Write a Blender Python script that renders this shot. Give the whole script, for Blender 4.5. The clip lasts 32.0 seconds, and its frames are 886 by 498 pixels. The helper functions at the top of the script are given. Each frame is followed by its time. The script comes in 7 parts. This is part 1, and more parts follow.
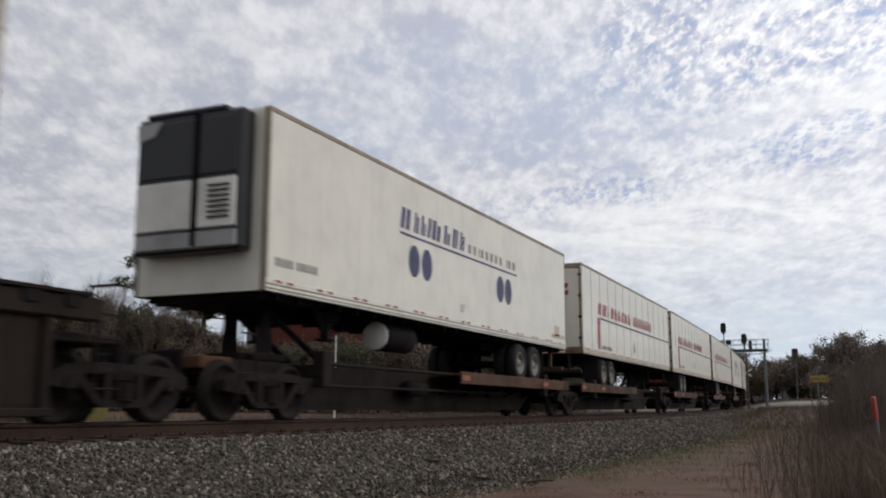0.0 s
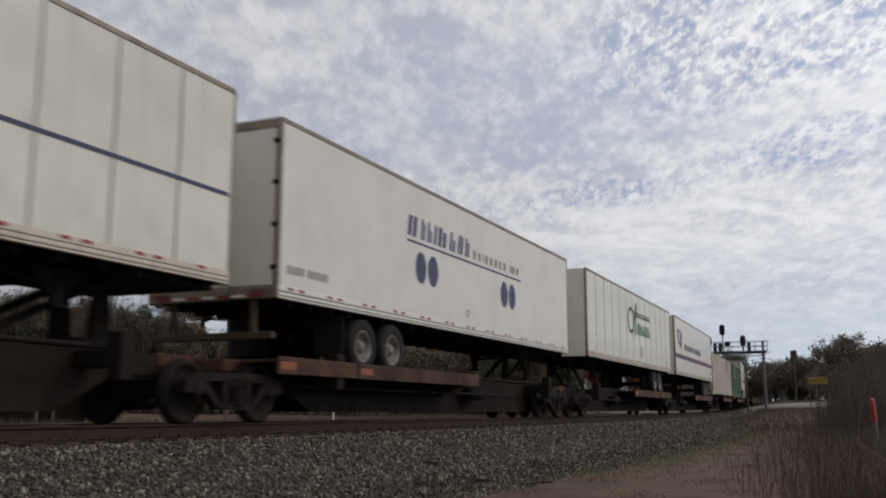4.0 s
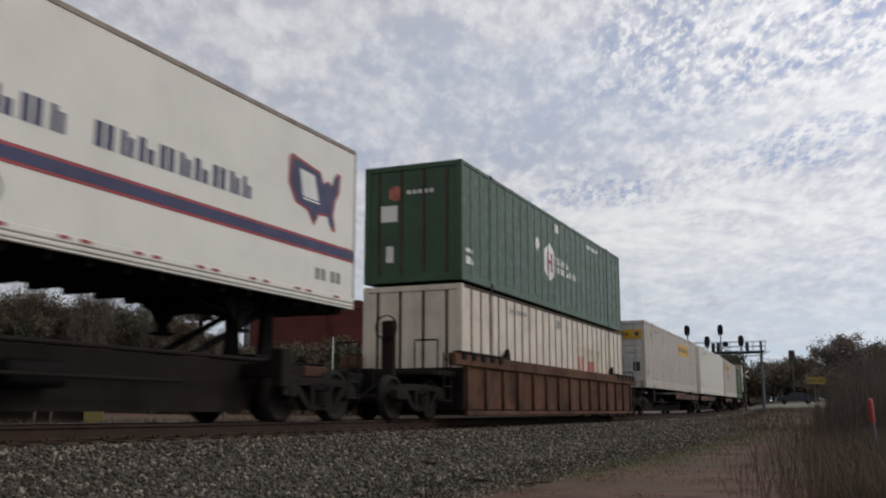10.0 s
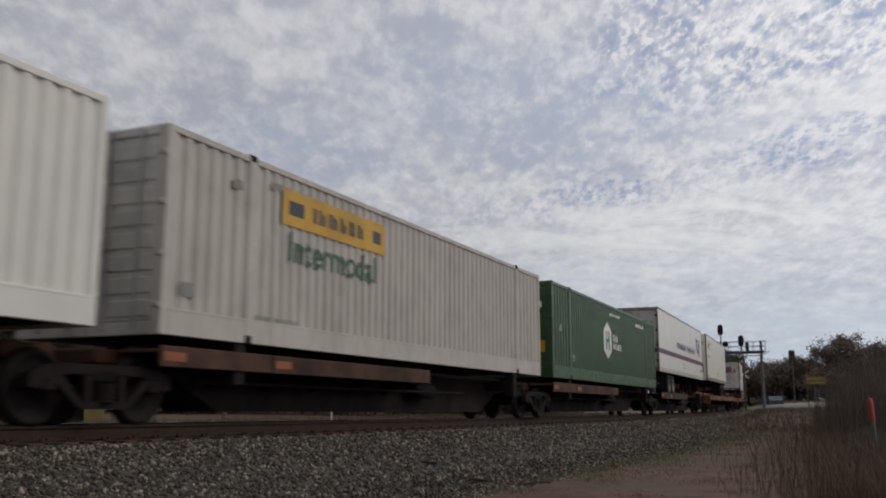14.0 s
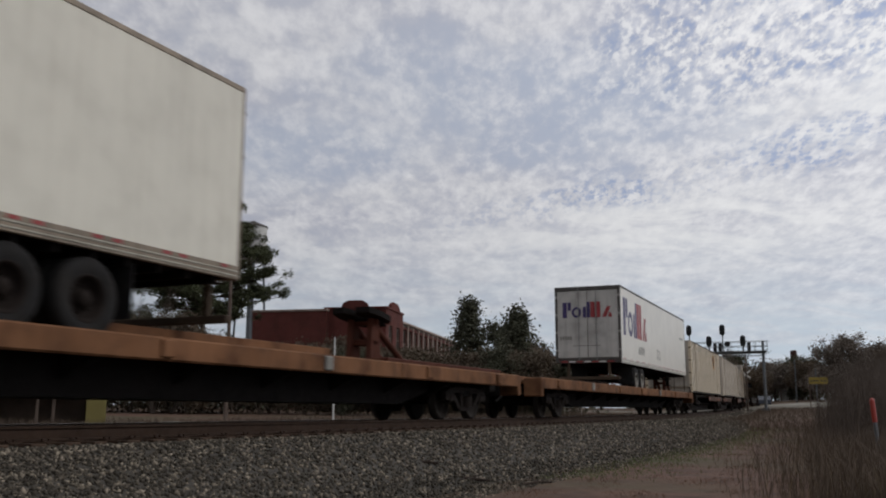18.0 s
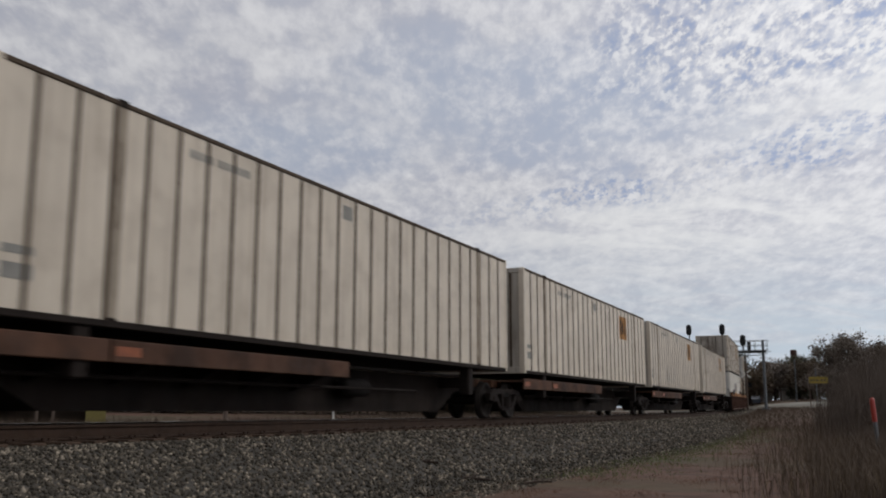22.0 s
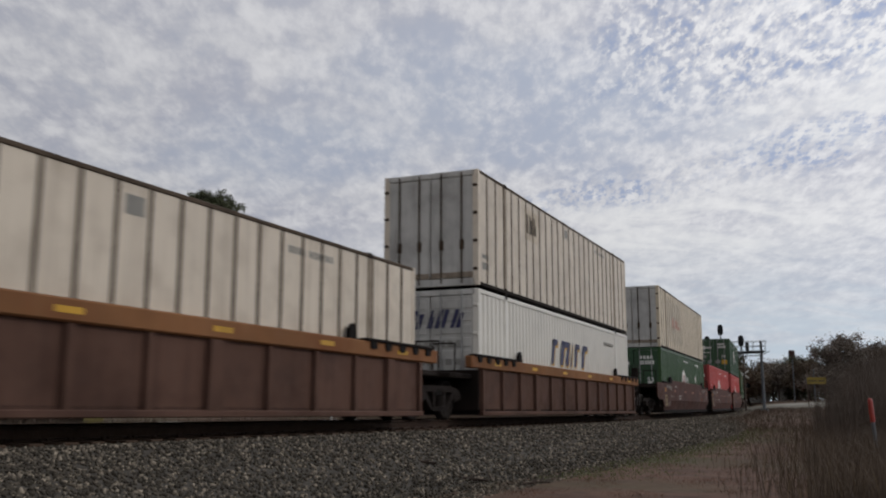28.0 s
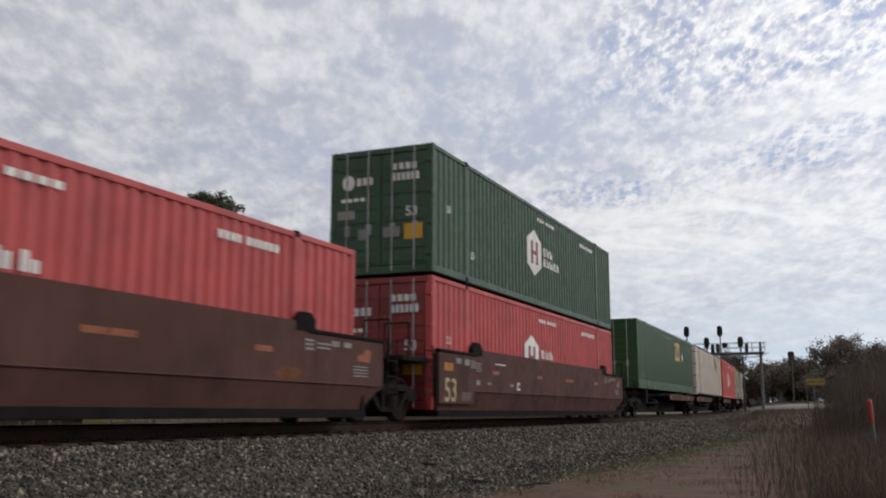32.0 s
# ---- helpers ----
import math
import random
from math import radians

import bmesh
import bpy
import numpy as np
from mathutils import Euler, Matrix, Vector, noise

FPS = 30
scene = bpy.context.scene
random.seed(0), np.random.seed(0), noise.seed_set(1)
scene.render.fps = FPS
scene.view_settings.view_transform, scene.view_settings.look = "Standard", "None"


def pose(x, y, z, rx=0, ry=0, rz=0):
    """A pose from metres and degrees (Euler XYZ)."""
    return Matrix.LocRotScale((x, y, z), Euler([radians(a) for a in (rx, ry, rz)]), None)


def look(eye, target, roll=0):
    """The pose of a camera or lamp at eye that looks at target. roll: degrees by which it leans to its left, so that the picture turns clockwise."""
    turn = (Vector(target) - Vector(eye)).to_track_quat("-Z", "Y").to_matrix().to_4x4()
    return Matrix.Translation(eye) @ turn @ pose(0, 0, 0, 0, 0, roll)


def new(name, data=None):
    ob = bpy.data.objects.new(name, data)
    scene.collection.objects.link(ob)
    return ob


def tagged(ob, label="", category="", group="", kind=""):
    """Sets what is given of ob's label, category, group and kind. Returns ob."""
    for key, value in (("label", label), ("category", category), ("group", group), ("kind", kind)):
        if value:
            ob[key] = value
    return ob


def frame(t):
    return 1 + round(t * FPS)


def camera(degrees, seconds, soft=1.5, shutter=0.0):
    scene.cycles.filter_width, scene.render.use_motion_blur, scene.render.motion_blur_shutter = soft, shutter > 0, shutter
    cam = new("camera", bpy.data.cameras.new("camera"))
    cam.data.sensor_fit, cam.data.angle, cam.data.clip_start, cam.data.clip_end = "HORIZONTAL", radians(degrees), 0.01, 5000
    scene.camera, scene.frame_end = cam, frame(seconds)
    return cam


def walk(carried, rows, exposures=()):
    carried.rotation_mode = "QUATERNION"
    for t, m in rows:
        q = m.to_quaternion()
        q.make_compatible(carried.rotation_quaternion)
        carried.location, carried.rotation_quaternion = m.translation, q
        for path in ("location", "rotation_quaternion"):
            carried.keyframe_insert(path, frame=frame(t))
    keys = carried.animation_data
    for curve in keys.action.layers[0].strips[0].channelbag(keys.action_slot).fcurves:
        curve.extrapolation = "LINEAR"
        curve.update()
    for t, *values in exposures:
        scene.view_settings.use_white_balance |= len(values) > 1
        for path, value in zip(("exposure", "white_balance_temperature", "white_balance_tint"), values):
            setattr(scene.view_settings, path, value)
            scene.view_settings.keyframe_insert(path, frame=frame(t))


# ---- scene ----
EYE = Vector((0, 0, 0.158))


def aim(dx, dy):
    """The camera's pose, its heading shaken by a hair: dx to the right, dy down, in 1/1680 rad."""
    yaw, tip = radians(23.915) + dx / 1680, radians(9.8256) + dy / 1680
    way = Vector((-math.sin(yaw) * math.cos(tip), math.cos(yaw) * math.cos(tip), math.sin(tip)))
    return look(EYE, EYE + way, 0.097)


cam = camera(50.03, 32.0, soft=2.0, shutter=0.24)
walk(cam, [(t, aim(dx, dy)) for t, dx, dy in (
    (0, 2, -3), (0.5, 2, -1), (2, 2, 0), (3, 0, 0), (7, 0, 0), (8, -1, 0), (9, -3, 0), (14, -3, 0), (14.5, -1, 0), (16.5, 0, 0),
    (21.5, 0, 0), (22, 0, -1), (23, 0, -1), (24.5, -1, 0), (25.5, -3, 0), (28, -3, 0), (28.5, 0, 0), (31.2, -1, 0), (31.5, -4, 2), (32, -4, 2))],
     exposures=((0, 0.08), (1, 0.0), (3, -0.14), (6, -0.14), (9, -0.08), (10.3, -0.1), (11, 0.02), (11.8, -0.17), (14, -0.28), (16.5, -0.02), (17.2, -0.05), (18.2, -0.25), (20, -0.2), (25, -0.25), (28, -0.22), (30, -0.03), (32, 0.03)))

# ---- the line of the track, and how far the train has gone ----
SIDE, BEND, CURVE = 9.75, 23.5, 0.00109


def rise(s):
    """Height of the rails over the rails beside the camera."""
    if s <= 0:
        return 0.0
    return 5.5e-5 * s * s if s < 130 else 0.9295 + 0.0143 * (s - 130) * math.exp(-(s - 130) / 200)


def track(s, u=0.0, z=0.0):
    """Place at s metres along the track, u to its right, z over the rails; and the heading."""
    turn = CURVE * max(s - BEND, 0)
    x = -SIDE - (1 - math.cos(turn)) / CURVE
    y = BEND + math.sin(turn) / CURVE if s > BEND else s
    return x + u * math.cos(turn), y + u * math.sin(turn), rise(s) + z, turn


def along(x, y):
    """The reverse: s and u of a place on the ground."""
    if y <= BEND:
        return y, x + SIDE
    r = 1 / CURVE
    cx = -SIDE - r
    return BEND + r * math.atan2(y - BEND, x - cx), math.hypot(x - cx, y - BEND) - r


LAG = (0, 2.638, 4.017, 4.075, 3.710, 3.165, 2.385, 1.332, 0)


def gone(t):
    """Metres that the train has rolled towards the camera by t seconds; it slows a little."""
    i = min(max(int(t // 4), 0), 7)
    f = t / 4 - i
    m = [LAG[1] - LAG[0]] + [(LAG[k + 1] - LAG[k - 1]) / 2 for k in range(1, 8)] + [LAG[8] - LAG[7]]
    h = f * f * (3 - 2 * f)
    return 16.721 * t + LAG[i] * (1 - h) + LAG[i + 1] * h + m[i] * (f - 2 * f * f + f ** 3) + m[i + 1] * (f ** 3 - f * f)


MOVING = []


def on_train(ob, s, z, tip=0.0):
    """Puts ob with its origin at s on the train, z over the rails; it is keyed by motions()."""
    MOVING.append((ob, s, z, tip))
    return ob


# ---- world and sun ----
SUN = Vector((0.72, 0.42, 0.62)).normalized()
world = bpy.data.worlds.new("sky")
scene.world = world
world.use_nodes = True
wn, wl = world.node_tree.nodes, world.node_tree.links
wn.clear()


def wnode(kind, **kw):
    n = wn.new(kind)
    for k, v in kw.items():
        n.inputs[k].default_value = v
    return n


def wmath(op, a, b=None):
    """One step of arithmetic on sockets or numbers."""
    n = wn.new("ShaderNodeMath")
    n.operation = op
    for i, v in enumerate((a, b)):
        if v is None:
            continue
        if isinstance(v, (int, float)):
            n.inputs[i].default_value = v
        else:
            wl.new(v, n.inputs[i])
    return n.outputs[0]


w_out, w_bg = wn.new("ShaderNodeOutputWorld"), wn.new("ShaderNodeBackground")
w_sky = wn.new("ShaderNodeTexSky")
w_sky.sky_type, w_sky.sun_disc = "NISHITA", False
w_sky.sun_elevation, w_sky.sun_rotation = math.asin(SUN.z), math.atan2(SUN.x, SUN.y)
w_tc, w_sep = wn.new("ShaderNodeTexCoord"), wn.new("ShaderNodeSeparateXYZ")
wl.new(w_tc.outputs["Generated"], w_sep.inputs[0])
# the cloud sheet seen in perspective: across and away, over the height
AHEAD, ASIDE = (-math.sin(radians(23.915)), math.cos(radians(23.915)), 0), (math.cos(radians(23.915)), math.sin(radians(23.915)), 0)


def wdot(way):
    n = wn.new("ShaderNodeVectorMath")
    n.operation = "DOT_PRODUCT"
    n.inputs[1].default_value = way
    wl.new(w_tc.outputs["Generated"], n.inputs[0])
    return n.outputs["Value"]


w_z = wmath("MAXIMUM", w_sep.outputs[2], 0.0)
w_up = wmath("ADD", w_z, 0.25)
w_side, w_away = wdot(ASIDE), wdot(AHEAD)
w_u = wmath("DIVIDE", w_side, wmath("MAXIMUM", w_away, 0.25))
w_flat = wn.new("ShaderNodeCombineXYZ")
wl.new(wmath("DIVIDE", w_side, w_up), w_flat.inputs[0])
wl.new(wmath("DIVIDE", wmath("MULTIPLY", w_away, 0.6), w_up), w_flat.inputs[1])


def wnoise(scale, detail, rough, distort, stretch=(1, 1, 1), turn=0.0):
    m = wn.new("ShaderNodeMapping")
    m.inputs["Scale"].default_value, m.inputs["Rotation"].default_value = stretch, (0, 0, turn)
    wl.new(w_flat.outputs[0], m.inputs[0])
    n = wnode("ShaderNodeTexNoise", Scale=scale, Detail=detail, Roughness=rough, Distortion=distort)
    wl.new(m.outputs[0], n.inputs["Vector"])
    return n.outputs["Fac"]


def wramp(fac, *stops):
    r = wn.new("ShaderNodeValToRGB")
    while len(r.color_ramp.elements) < len(stops):
        r.color_ramp.elements.new(0.5)
    for e, (p, c) in zip(r.color_ramp.elements, stops):
        e.position, e.color = p, (*c, 1) if isinstance(c, tuple) else (c, c, c, 1)
    wl.new(fac, r.inputs[0])
    return r.outputs[0]


def wmix(fac, a, b):
    n = wn.new("ShaderNodeMix")
    n.data_type = "RGBA"
    for sock, v in ((n.inputs[0], fac), (n.inputs[6], a), (n.inputs[7], b)):
        if isinstance(v, tuple):
            sock.default_value = (*v, 1)
        elif isinstance(v, (int, float)):
            sock.default_value = v
        else:
            wl.new(v, sock)
    return n.outputs[2]


def wsoft(x, lo, hi, a=0.0, b=1.0):
    """A smooth step of x from a at lo to b at hi."""
    n = wn.new("ShaderNodeMapRange")
    n.interpolation_type = "SMOOTHSTEP"
    for i, v in ((1, lo), (2, hi), (3, a), (4, b)):
        n.inputs[i].default_value = v
    wl.new(x, n.inputs[0])
    return n.outputs[0]


def wbank(u, z, ru, rz, slope=0.0, inner=0.3, fray=1.5):
    """A soft-edged bank of cloud round a bearing u and a height z, its edge frayed by the broad noise."""
    du = wmath("DIVIDE", wmath("SUBTRACT", w_u, u), ru)
    line = wmath("ADD", wmath("MULTIPLY", wmath("SUBTRACT", w_u, u), slope), z)
    dz = wmath("DIVIDE", wmath("SUBTRACT", w_z, line), rz)
    r = wmath("SQRT", wmath("ADD", wmath("MULTIPLY", du, du), wmath("MULTIPLY", dz, dz)))
    r = wmath("ADD", r, wmath("MULTIPLY", wmath("SUBTRACT", w_broad, 0.5), fray))
    return wsoft(r, inner, 1.15, 1.0, 0.0)


w_broad = wnoise(5.0, 3, 0.55, 0.3, (1, 1.3, 1), 0.3)
w_puffs = wnoise(21.0, 4, 0.55, 0.25, (1, 1.1, 1), -0.25)
w_cells = wnoise(46.0, 3, 0.6, 0.2, (1, 0.85, 1), 0.45)
w_grains = wnoise(92.0, 2, 0.5, 0.1, (1, 0.8, 1), 0.45)
w_wisps = wnoise(4.5, 4, 0.6, 0.5, (0.8, 3.0, 1), 0.08)
w_broken = wbank(0.36, 0.365, 0.24, 0.075, 0.1)
w_rift = wbank(0.32, 0.247, 0.34, 0.027, 0.14, 0.4, 0.8)
w_veil = wbank(0.10, 0.315, 0.28, 0.075, -0.1, 0.4)
w_veil2 = wbank(-0.14, 0.27, 0.20, 0.05, 0.1)
w_bright = wbank(0.26, 0.185, 0.30, 0.055, 0.05)
w_bright2 = wbank(0.43, 0.305, 0.15, 0.06, 0.2)
# a soft mottled sheet
w_lumps = wnoise(11.0, 3, 0.55, 0.35, (0.85, 1.3, 1), -0.1)
w_firm = wmath("MAXIMUM", wmath("MAXIMUM", w_broken, wmath("MULTIPLY", w_rift, 0.8)), wsoft(w_u, -0.2, 0.35, 0.52, 0.85))
w_firm = wmath("MULTIPLY", w_firm, wsoft(w_z, 0.08, 0.24, 0.45, 1.0))
w_tuft = wmath("ADD", wmath("MULTIPLY", w_puffs, 0.55), wmath("MULTIPLY", w_cells, 0.45))
w_tuft = wmath("ADD", wmath("MULTIPLY", w_tuft, w_firm), wmath("MULTIPLY", wmath("ADD", wmath("MULTIPLY", w_lumps, 0.7), wmath("MULTIPLY", w_wisps, 0.3)), wmath("SUBTRACT", 1.0, w_firm)))
w_sheet = wmix(wsoft(w_broad, 0.33, 0.66), (5.1, 5.1, 5.65), (6.6, 6.5, 6.7))
w_all = wmix(wsoft(w_tuft, 0.44, 0.64, 0.0, 0.75), wmix(wsoft(w_tuft, 0.34, 0.52, 0.6, 0.0), w_sheet, (4.2, 4.45, 5.3)), (8.4, 8.2, 8.2))
w_all = wmix(wmath("MULTIPLY", wmath("MAXIMUM", w_veil, w_veil2), wsoft(w_tuft, 0.42, 0.62, 0.8, 0.3)), w_all, (4.45, 4.85, 5.8))
# streaks of brighter cloud low over the horizon
w_all = wmix(wmath("MULTIPLY", wmath("MAXIMUM", w_bright, w_bright2), wsoft(w_wisps, 0.36, 0.6, 0.2, 0.75)), w_all, (8.3, 8.15, 8.0))
# where the sheet breaks into small cells, with blue between
w_fine = wmath("ADD", wmath("MULTIPLY", w_cells, 0.6), wmath("MULTIPLY", w_grains, 0.4))
w_blue = wmix(0.75, w_sky.outputs[0], (3.2, 3.75, 5.5))
w_all = wmix(wmath("MULTIPLY", w_broken, wsoft(w_fine, 0.50, 0.60, 0.0, 0.65)), w_all, (8.7, 8.5, 8.4))
w_open = wmath("MAXIMUM", wmath("MULTIPLY", w_broken, wsoft(w_puffs, 0.38, 0.60, 1.0, 0.25)), wmath("MULTIPLY", w_rift, wsoft(w_wisps, 0.40, 0.56, 0.95, 0.2)))
w_all = wmix(wmath("MULTIPLY", w_open, wsoft(w_fine, 0.40, 0.55, 0.78, 0.0)), w_all, w_blue)
w_low = wmath("MULTIPLY", wsoft(w_z, 0.03, 0.2, 1.0, 0.0), wsoft(w_wisps, 0.38, 0.62, 1.0, 0.55))
w_all = wmix(w_low, w_all, (5.5, 6.2, 6.85))
# the thin cloud glows towards the sun
w_near = wmath("MULTIPLY", wmath("ADD", wdot(SUN), 1.0), 0.5)
w_glow = wramp(w_near, *[(p, (0.975 * g, g, 1.03 * g)) for p, g in ((0.0, 0.5), (0.46, 0.86), (0.64, 1.0), (0.775, 1.2), (1.0, 1.6))])
w_mul = wn.new("ShaderNodeMix")
w_mul.data_type, w_mul.blend_type = "RGBA", "MULTIPLY"
w_mul.inputs[0].default_value = 1.0
wl.new(w_all, w_mul.inputs[6])
wl.new(w_glow, w_mul.inputs[7])
w_all = w_mul.outputs[2]
wl.new(w_all, w_bg.inputs[0])
w_bg.inputs[1].default_value = 0.1
wl.new(w_bg.outputs[0], w_out.inputs[0])

sun = new("sun", bpy.data.lights.new("sun", "SUN"))
sun.data.energy, sun.data.angle, sun.data.color = 0.8, radians(12), (1, 0.95, 0.87)
sun.matrix_world = look(SUN * 50, (0, 0, 0))


# ---- materials ----
def lin(c):
    """Linear colour from an sRGB hex number."""
    return tuple(((v / 255 + 0.055) / 1.055) ** 2.4 if v > 10 else v / 3294 for v in ((c >> 16) & 255, (c >> 8) & 255, c & 255))


def mat(name, colour, rough=0.6, metal=0.0, dirt=None, amount=0.35, scale=1.5, streak=0.0, grain=60, bump=0.15, vary=0.06, patch=0.12):
    """A worn surface: blotches, dirt, rain streaks, fine grain. Sizes in metres."""
    m = bpy.data.materials.new(name)
    m.use_nodes = True
    n, l = m.node_tree.nodes, m.node_tree.links
    b = n["Principled BSDF"]
    col = lin(colour) if isinstance(colour, int) else colour
    dcol = lin(dirt) if isinstance(dirt, int) else (dirt or tuple(0.45 * c for c in col))
    tc = n.new("ShaderNodeTexCoord")

    def tex(sc, det, stretch=None):
        t = n.new("ShaderNodeTexNoise")
        t.inputs["Scale"].default_value, t.inputs["Detail"].default_value, t.inputs["Roughness"].default_value = sc, det, 0.6
        if stretch:
            mp = n.new("ShaderNodeMapping")
            mp.inputs["Scale"].default_value = stretch
            l.new(tc.outputs["Object"], mp.inputs[0])
            l.new(mp.outputs[0], t.inputs["Vector"])
        else:
            l.new(tc.outputs["Object"], t.inputs["Vector"])
        return t.outputs["Fac"]

    def ramp(f, a, c, lo=0.0, hi=1.0):
        r = n.new("ShaderNodeMapRange")
        r.inputs[1].default_value, r.inputs[2].default_value, r.inputs[3].default_value, r.inputs[4].default_value = a, c, lo, hi
        l.new(f, r.inputs[0])
        return r.outputs[0]

    def mix(f, a, c):
        x = n.new("ShaderNodeMix")
        x.data_type = "RGBA"
        for s, v in ((x.inputs[0], f), (x.inputs[6], a), (x.inputs[7], c)):
            if isinstance(v, tuple):
                s.default_value = (*v, 1)
            elif isinstance(v, (int, float)):
                s.default_value = v
            else:
                l.new(v, s)
        return x.outputs[2]

    base = mix(ramp(tex(scale * 0.5, 3), 0.35, 0.65), tuple(min(1, c * (1 + patch)) for c in col), tuple(c * (1 - patch) for c in col))
    base = mix(ramp(tex(scale, 6), 0.48, 0.72, 0, amount), base, dcol)
    if streak:
        base = mix(ramp(tex(3.0, 5, (2.5, 2.5, 0.12)), 0.5, 0.72, 0, streak), base, dcol)
    even = 0.12 if rough > 0.35 else 0.02
    g = tex(grain, 3)
    base = mix(ramp(g, 0.3, 0.7, 0, vary * 2), base, tuple(0.6 * c for c in col))
    info = n.new("ShaderNodeObjectInfo")
    hsv = n.new("ShaderNodeHueSaturation")
    l.new(ramp(info.outputs["Random"], 0, 1, 1 - vary, 1 + vary), hsv.inputs["Value"])
    l.new(base, hsv.inputs["Color"])
    l.new(hsv.outputs[0], b.inputs["Base Color"])
    l.new(ramp(tex(scale * 3, 4), 0.3, 0.7, rough - even, min(1, rough + even)), b.inputs["Roughness"])
    b.inputs["Metallic"].default_value = metal
    b.inputs["Specular IOR Level"].default_value = 0.5 if rough < 0.6 else 0.25 if metal == 0 and rough > 0.84 and "steel" not in name else 0.12
    if bump:
        bp = n.new("ShaderNodeBump")
        bp.inputs["Strength"].default_value, bp.inputs["Distance"].default_value = bump, 0.01
        l.new(g, bp.inputs["Height"])
        l.new(bp.outputs[0], b.inputs["Normal"])
    return m


def two_tone(name, a, c, scale, rough=0.9, lo=0.4, hi=0.6, third=None, scale3=0.3, bump=0.4, grain=25):
    """Ground and foliage: two colours in blotches, a third in larger ones."""
    m = mat(name, a, rough, dirt=c, amount=1.0, scale=scale, grain=grain, bump=bump, vary=0.1)
    if third is not None:
        n, l = m.node_tree.nodes, m.node_tree.links
        b = n["Principled BSDF"]
        src = b.inputs["Base Color"].links[0].from_socket
        tc, t, x, r = n.new("ShaderNodeTexCoord"), n.new("ShaderNodeTexNoise"), n.new("ShaderNodeMix"), n.new("ShaderNodeMapRange")
        t.inputs["Scale"].default_value, t.inputs["Detail"].default_value = scale3, 5
        r.inputs[1].default_value, r.inputs[2].default_value = 0.46, 0.62
        x.data_type = "RGBA"
        l.new(tc.outputs["Object"], t.inputs["Vector"])
        l.new(t.outputs["Fac"], r.inputs[0])
        l.new(r.outputs[0], x.inputs[0])
        l.new(src, x.inputs[6])
        x.inputs[7].default_value = (*lin(third), 1)
        l.new(x.outputs[2], b.inputs["Base Color"])
    return m


WHITE = mat("white_trailer_paint", 0xD5D1C3, 0.34, bump=0, vary=0.03, dirt=0x9A9080, amount=0.12, streak=0.15, patch=0.05)
WHITE_DULL = mat("weathered_white_paint", 0xCDC1AF, 0.5, dirt=0x8C7A64, amount=0.3, streak=0.4, patch=0.07)
WHITE_CLEAN = mat("clean_white_paint", 0xD6D1C6, 0.34, bump=0, vary=0.03, dirt=0xA8A69C, amount=0.08, streak=0.08, patch=0.04)
WHITE_WARM = mat("yellowed_white_paint", 0xCDBEA4, 0.5, dirt=0x8C7A5E, amount=0.3, streak=0.35, patch=0.07)
CREAM = mat("pale_cream_paint", 0xB3ABA0, 0.5, dirt=0x857B6C, amount=0.3, streak=0.35, patch=0.06)
GREEN = mat("green_container_paint", 0x2D4B22, 0.4, dirt=0x243E20, amount=0.3, streak=0.25)
GREEN_DARK = mat("dark_green_container_paint", 0x28472A, 0.45, dirt=0x18301F, amount=0.3, streak=0.3)
RED = mat("faded_red_container_paint", 0xB44541, 0.5, dirt=0x7E332C, amount=0.3, streak=0.3)
RED_DARK = mat("dark_red_paint", 0x7C2A28, 0.5, dirt=0x3E1815, amount=0.3)
ORANGE_DIM = mat("dim_orange_brown_platform_paint", 0x523A2D, 0.85, dirt=0x231914, amount=0.8, scale=1.3, streak=0.3, patch=0.3)
RIM_DIM = mat("dull_grey_rim", 0x827E76, 0.6, metal=0.2, dirt=0x38342F, amount=0.6, scale=5)
SHED_YELLOW = mat("pale_yellow_shed_paint", 0x7E7548, 0.7, dirt=0x7A7048, amount=0.4, streak=0.4)
CREAM_INK = mat("faded_cream_lettering", 0xA89A74, 0.6, dirt=0x6A5A44, amount=0.5, scale=6)
RUST_SPOT = mat("brown_rust_bloom", 0x6A4630, 0.8, dirt=0x4A3026, amount=0.8, scale=5)
ORANGE = mat("orange_brown_car_paint", 0x573D2E, 0.75, dirt=0x30201A, amount=0.75, scale=1.1, streak=0.35, patch=0.3)
BROWN_RED = mat("reddish_brown_car_paint", 0x574036, 0.7, dirt=0x35231D, amount=0.6, scale=0.9, streak=0.4)
ORANGE_PALE = mat("faded_orange_car_paint", 0x7E583A, 0.7, dirt=0x7A4A30, amount=0.7, scale=0.9, streak=0.35, patch=0.25)
BROWN = mat("brown_car_paint", 0x543A34, 0.65, dirt=0x38271F, amount=0.6, scale=0.8, streak=0.4)
BROWN_DARK = mat("dark_brown_car_paint", 0x261F1B, 0.8, dirt=0x171311, amount=0.8, scale=0.8, streak=0.3)
STEEL = mat("grimy_dark_steel", 0x1A1716, 0.9, dirt=0x0D0B0A, amount=0.6, scale=3)
STEEL_BROWN = mat("grimy_brown_steel", 0x231D1A, 0.8, dirt=0x1C1714, amount=0.6, scale=4)
WHEEL = mat("worn_wheel_steel", 0x241F1C, 0.7, metal=0.2, dirt=0x1A1614, amount=0.5, scale=5)
GREY = mat("grey_aluminium", 0x9B9A98, 0.4, metal=0.4, dirt=0x605C56, amount=0.4, streak=0.3)
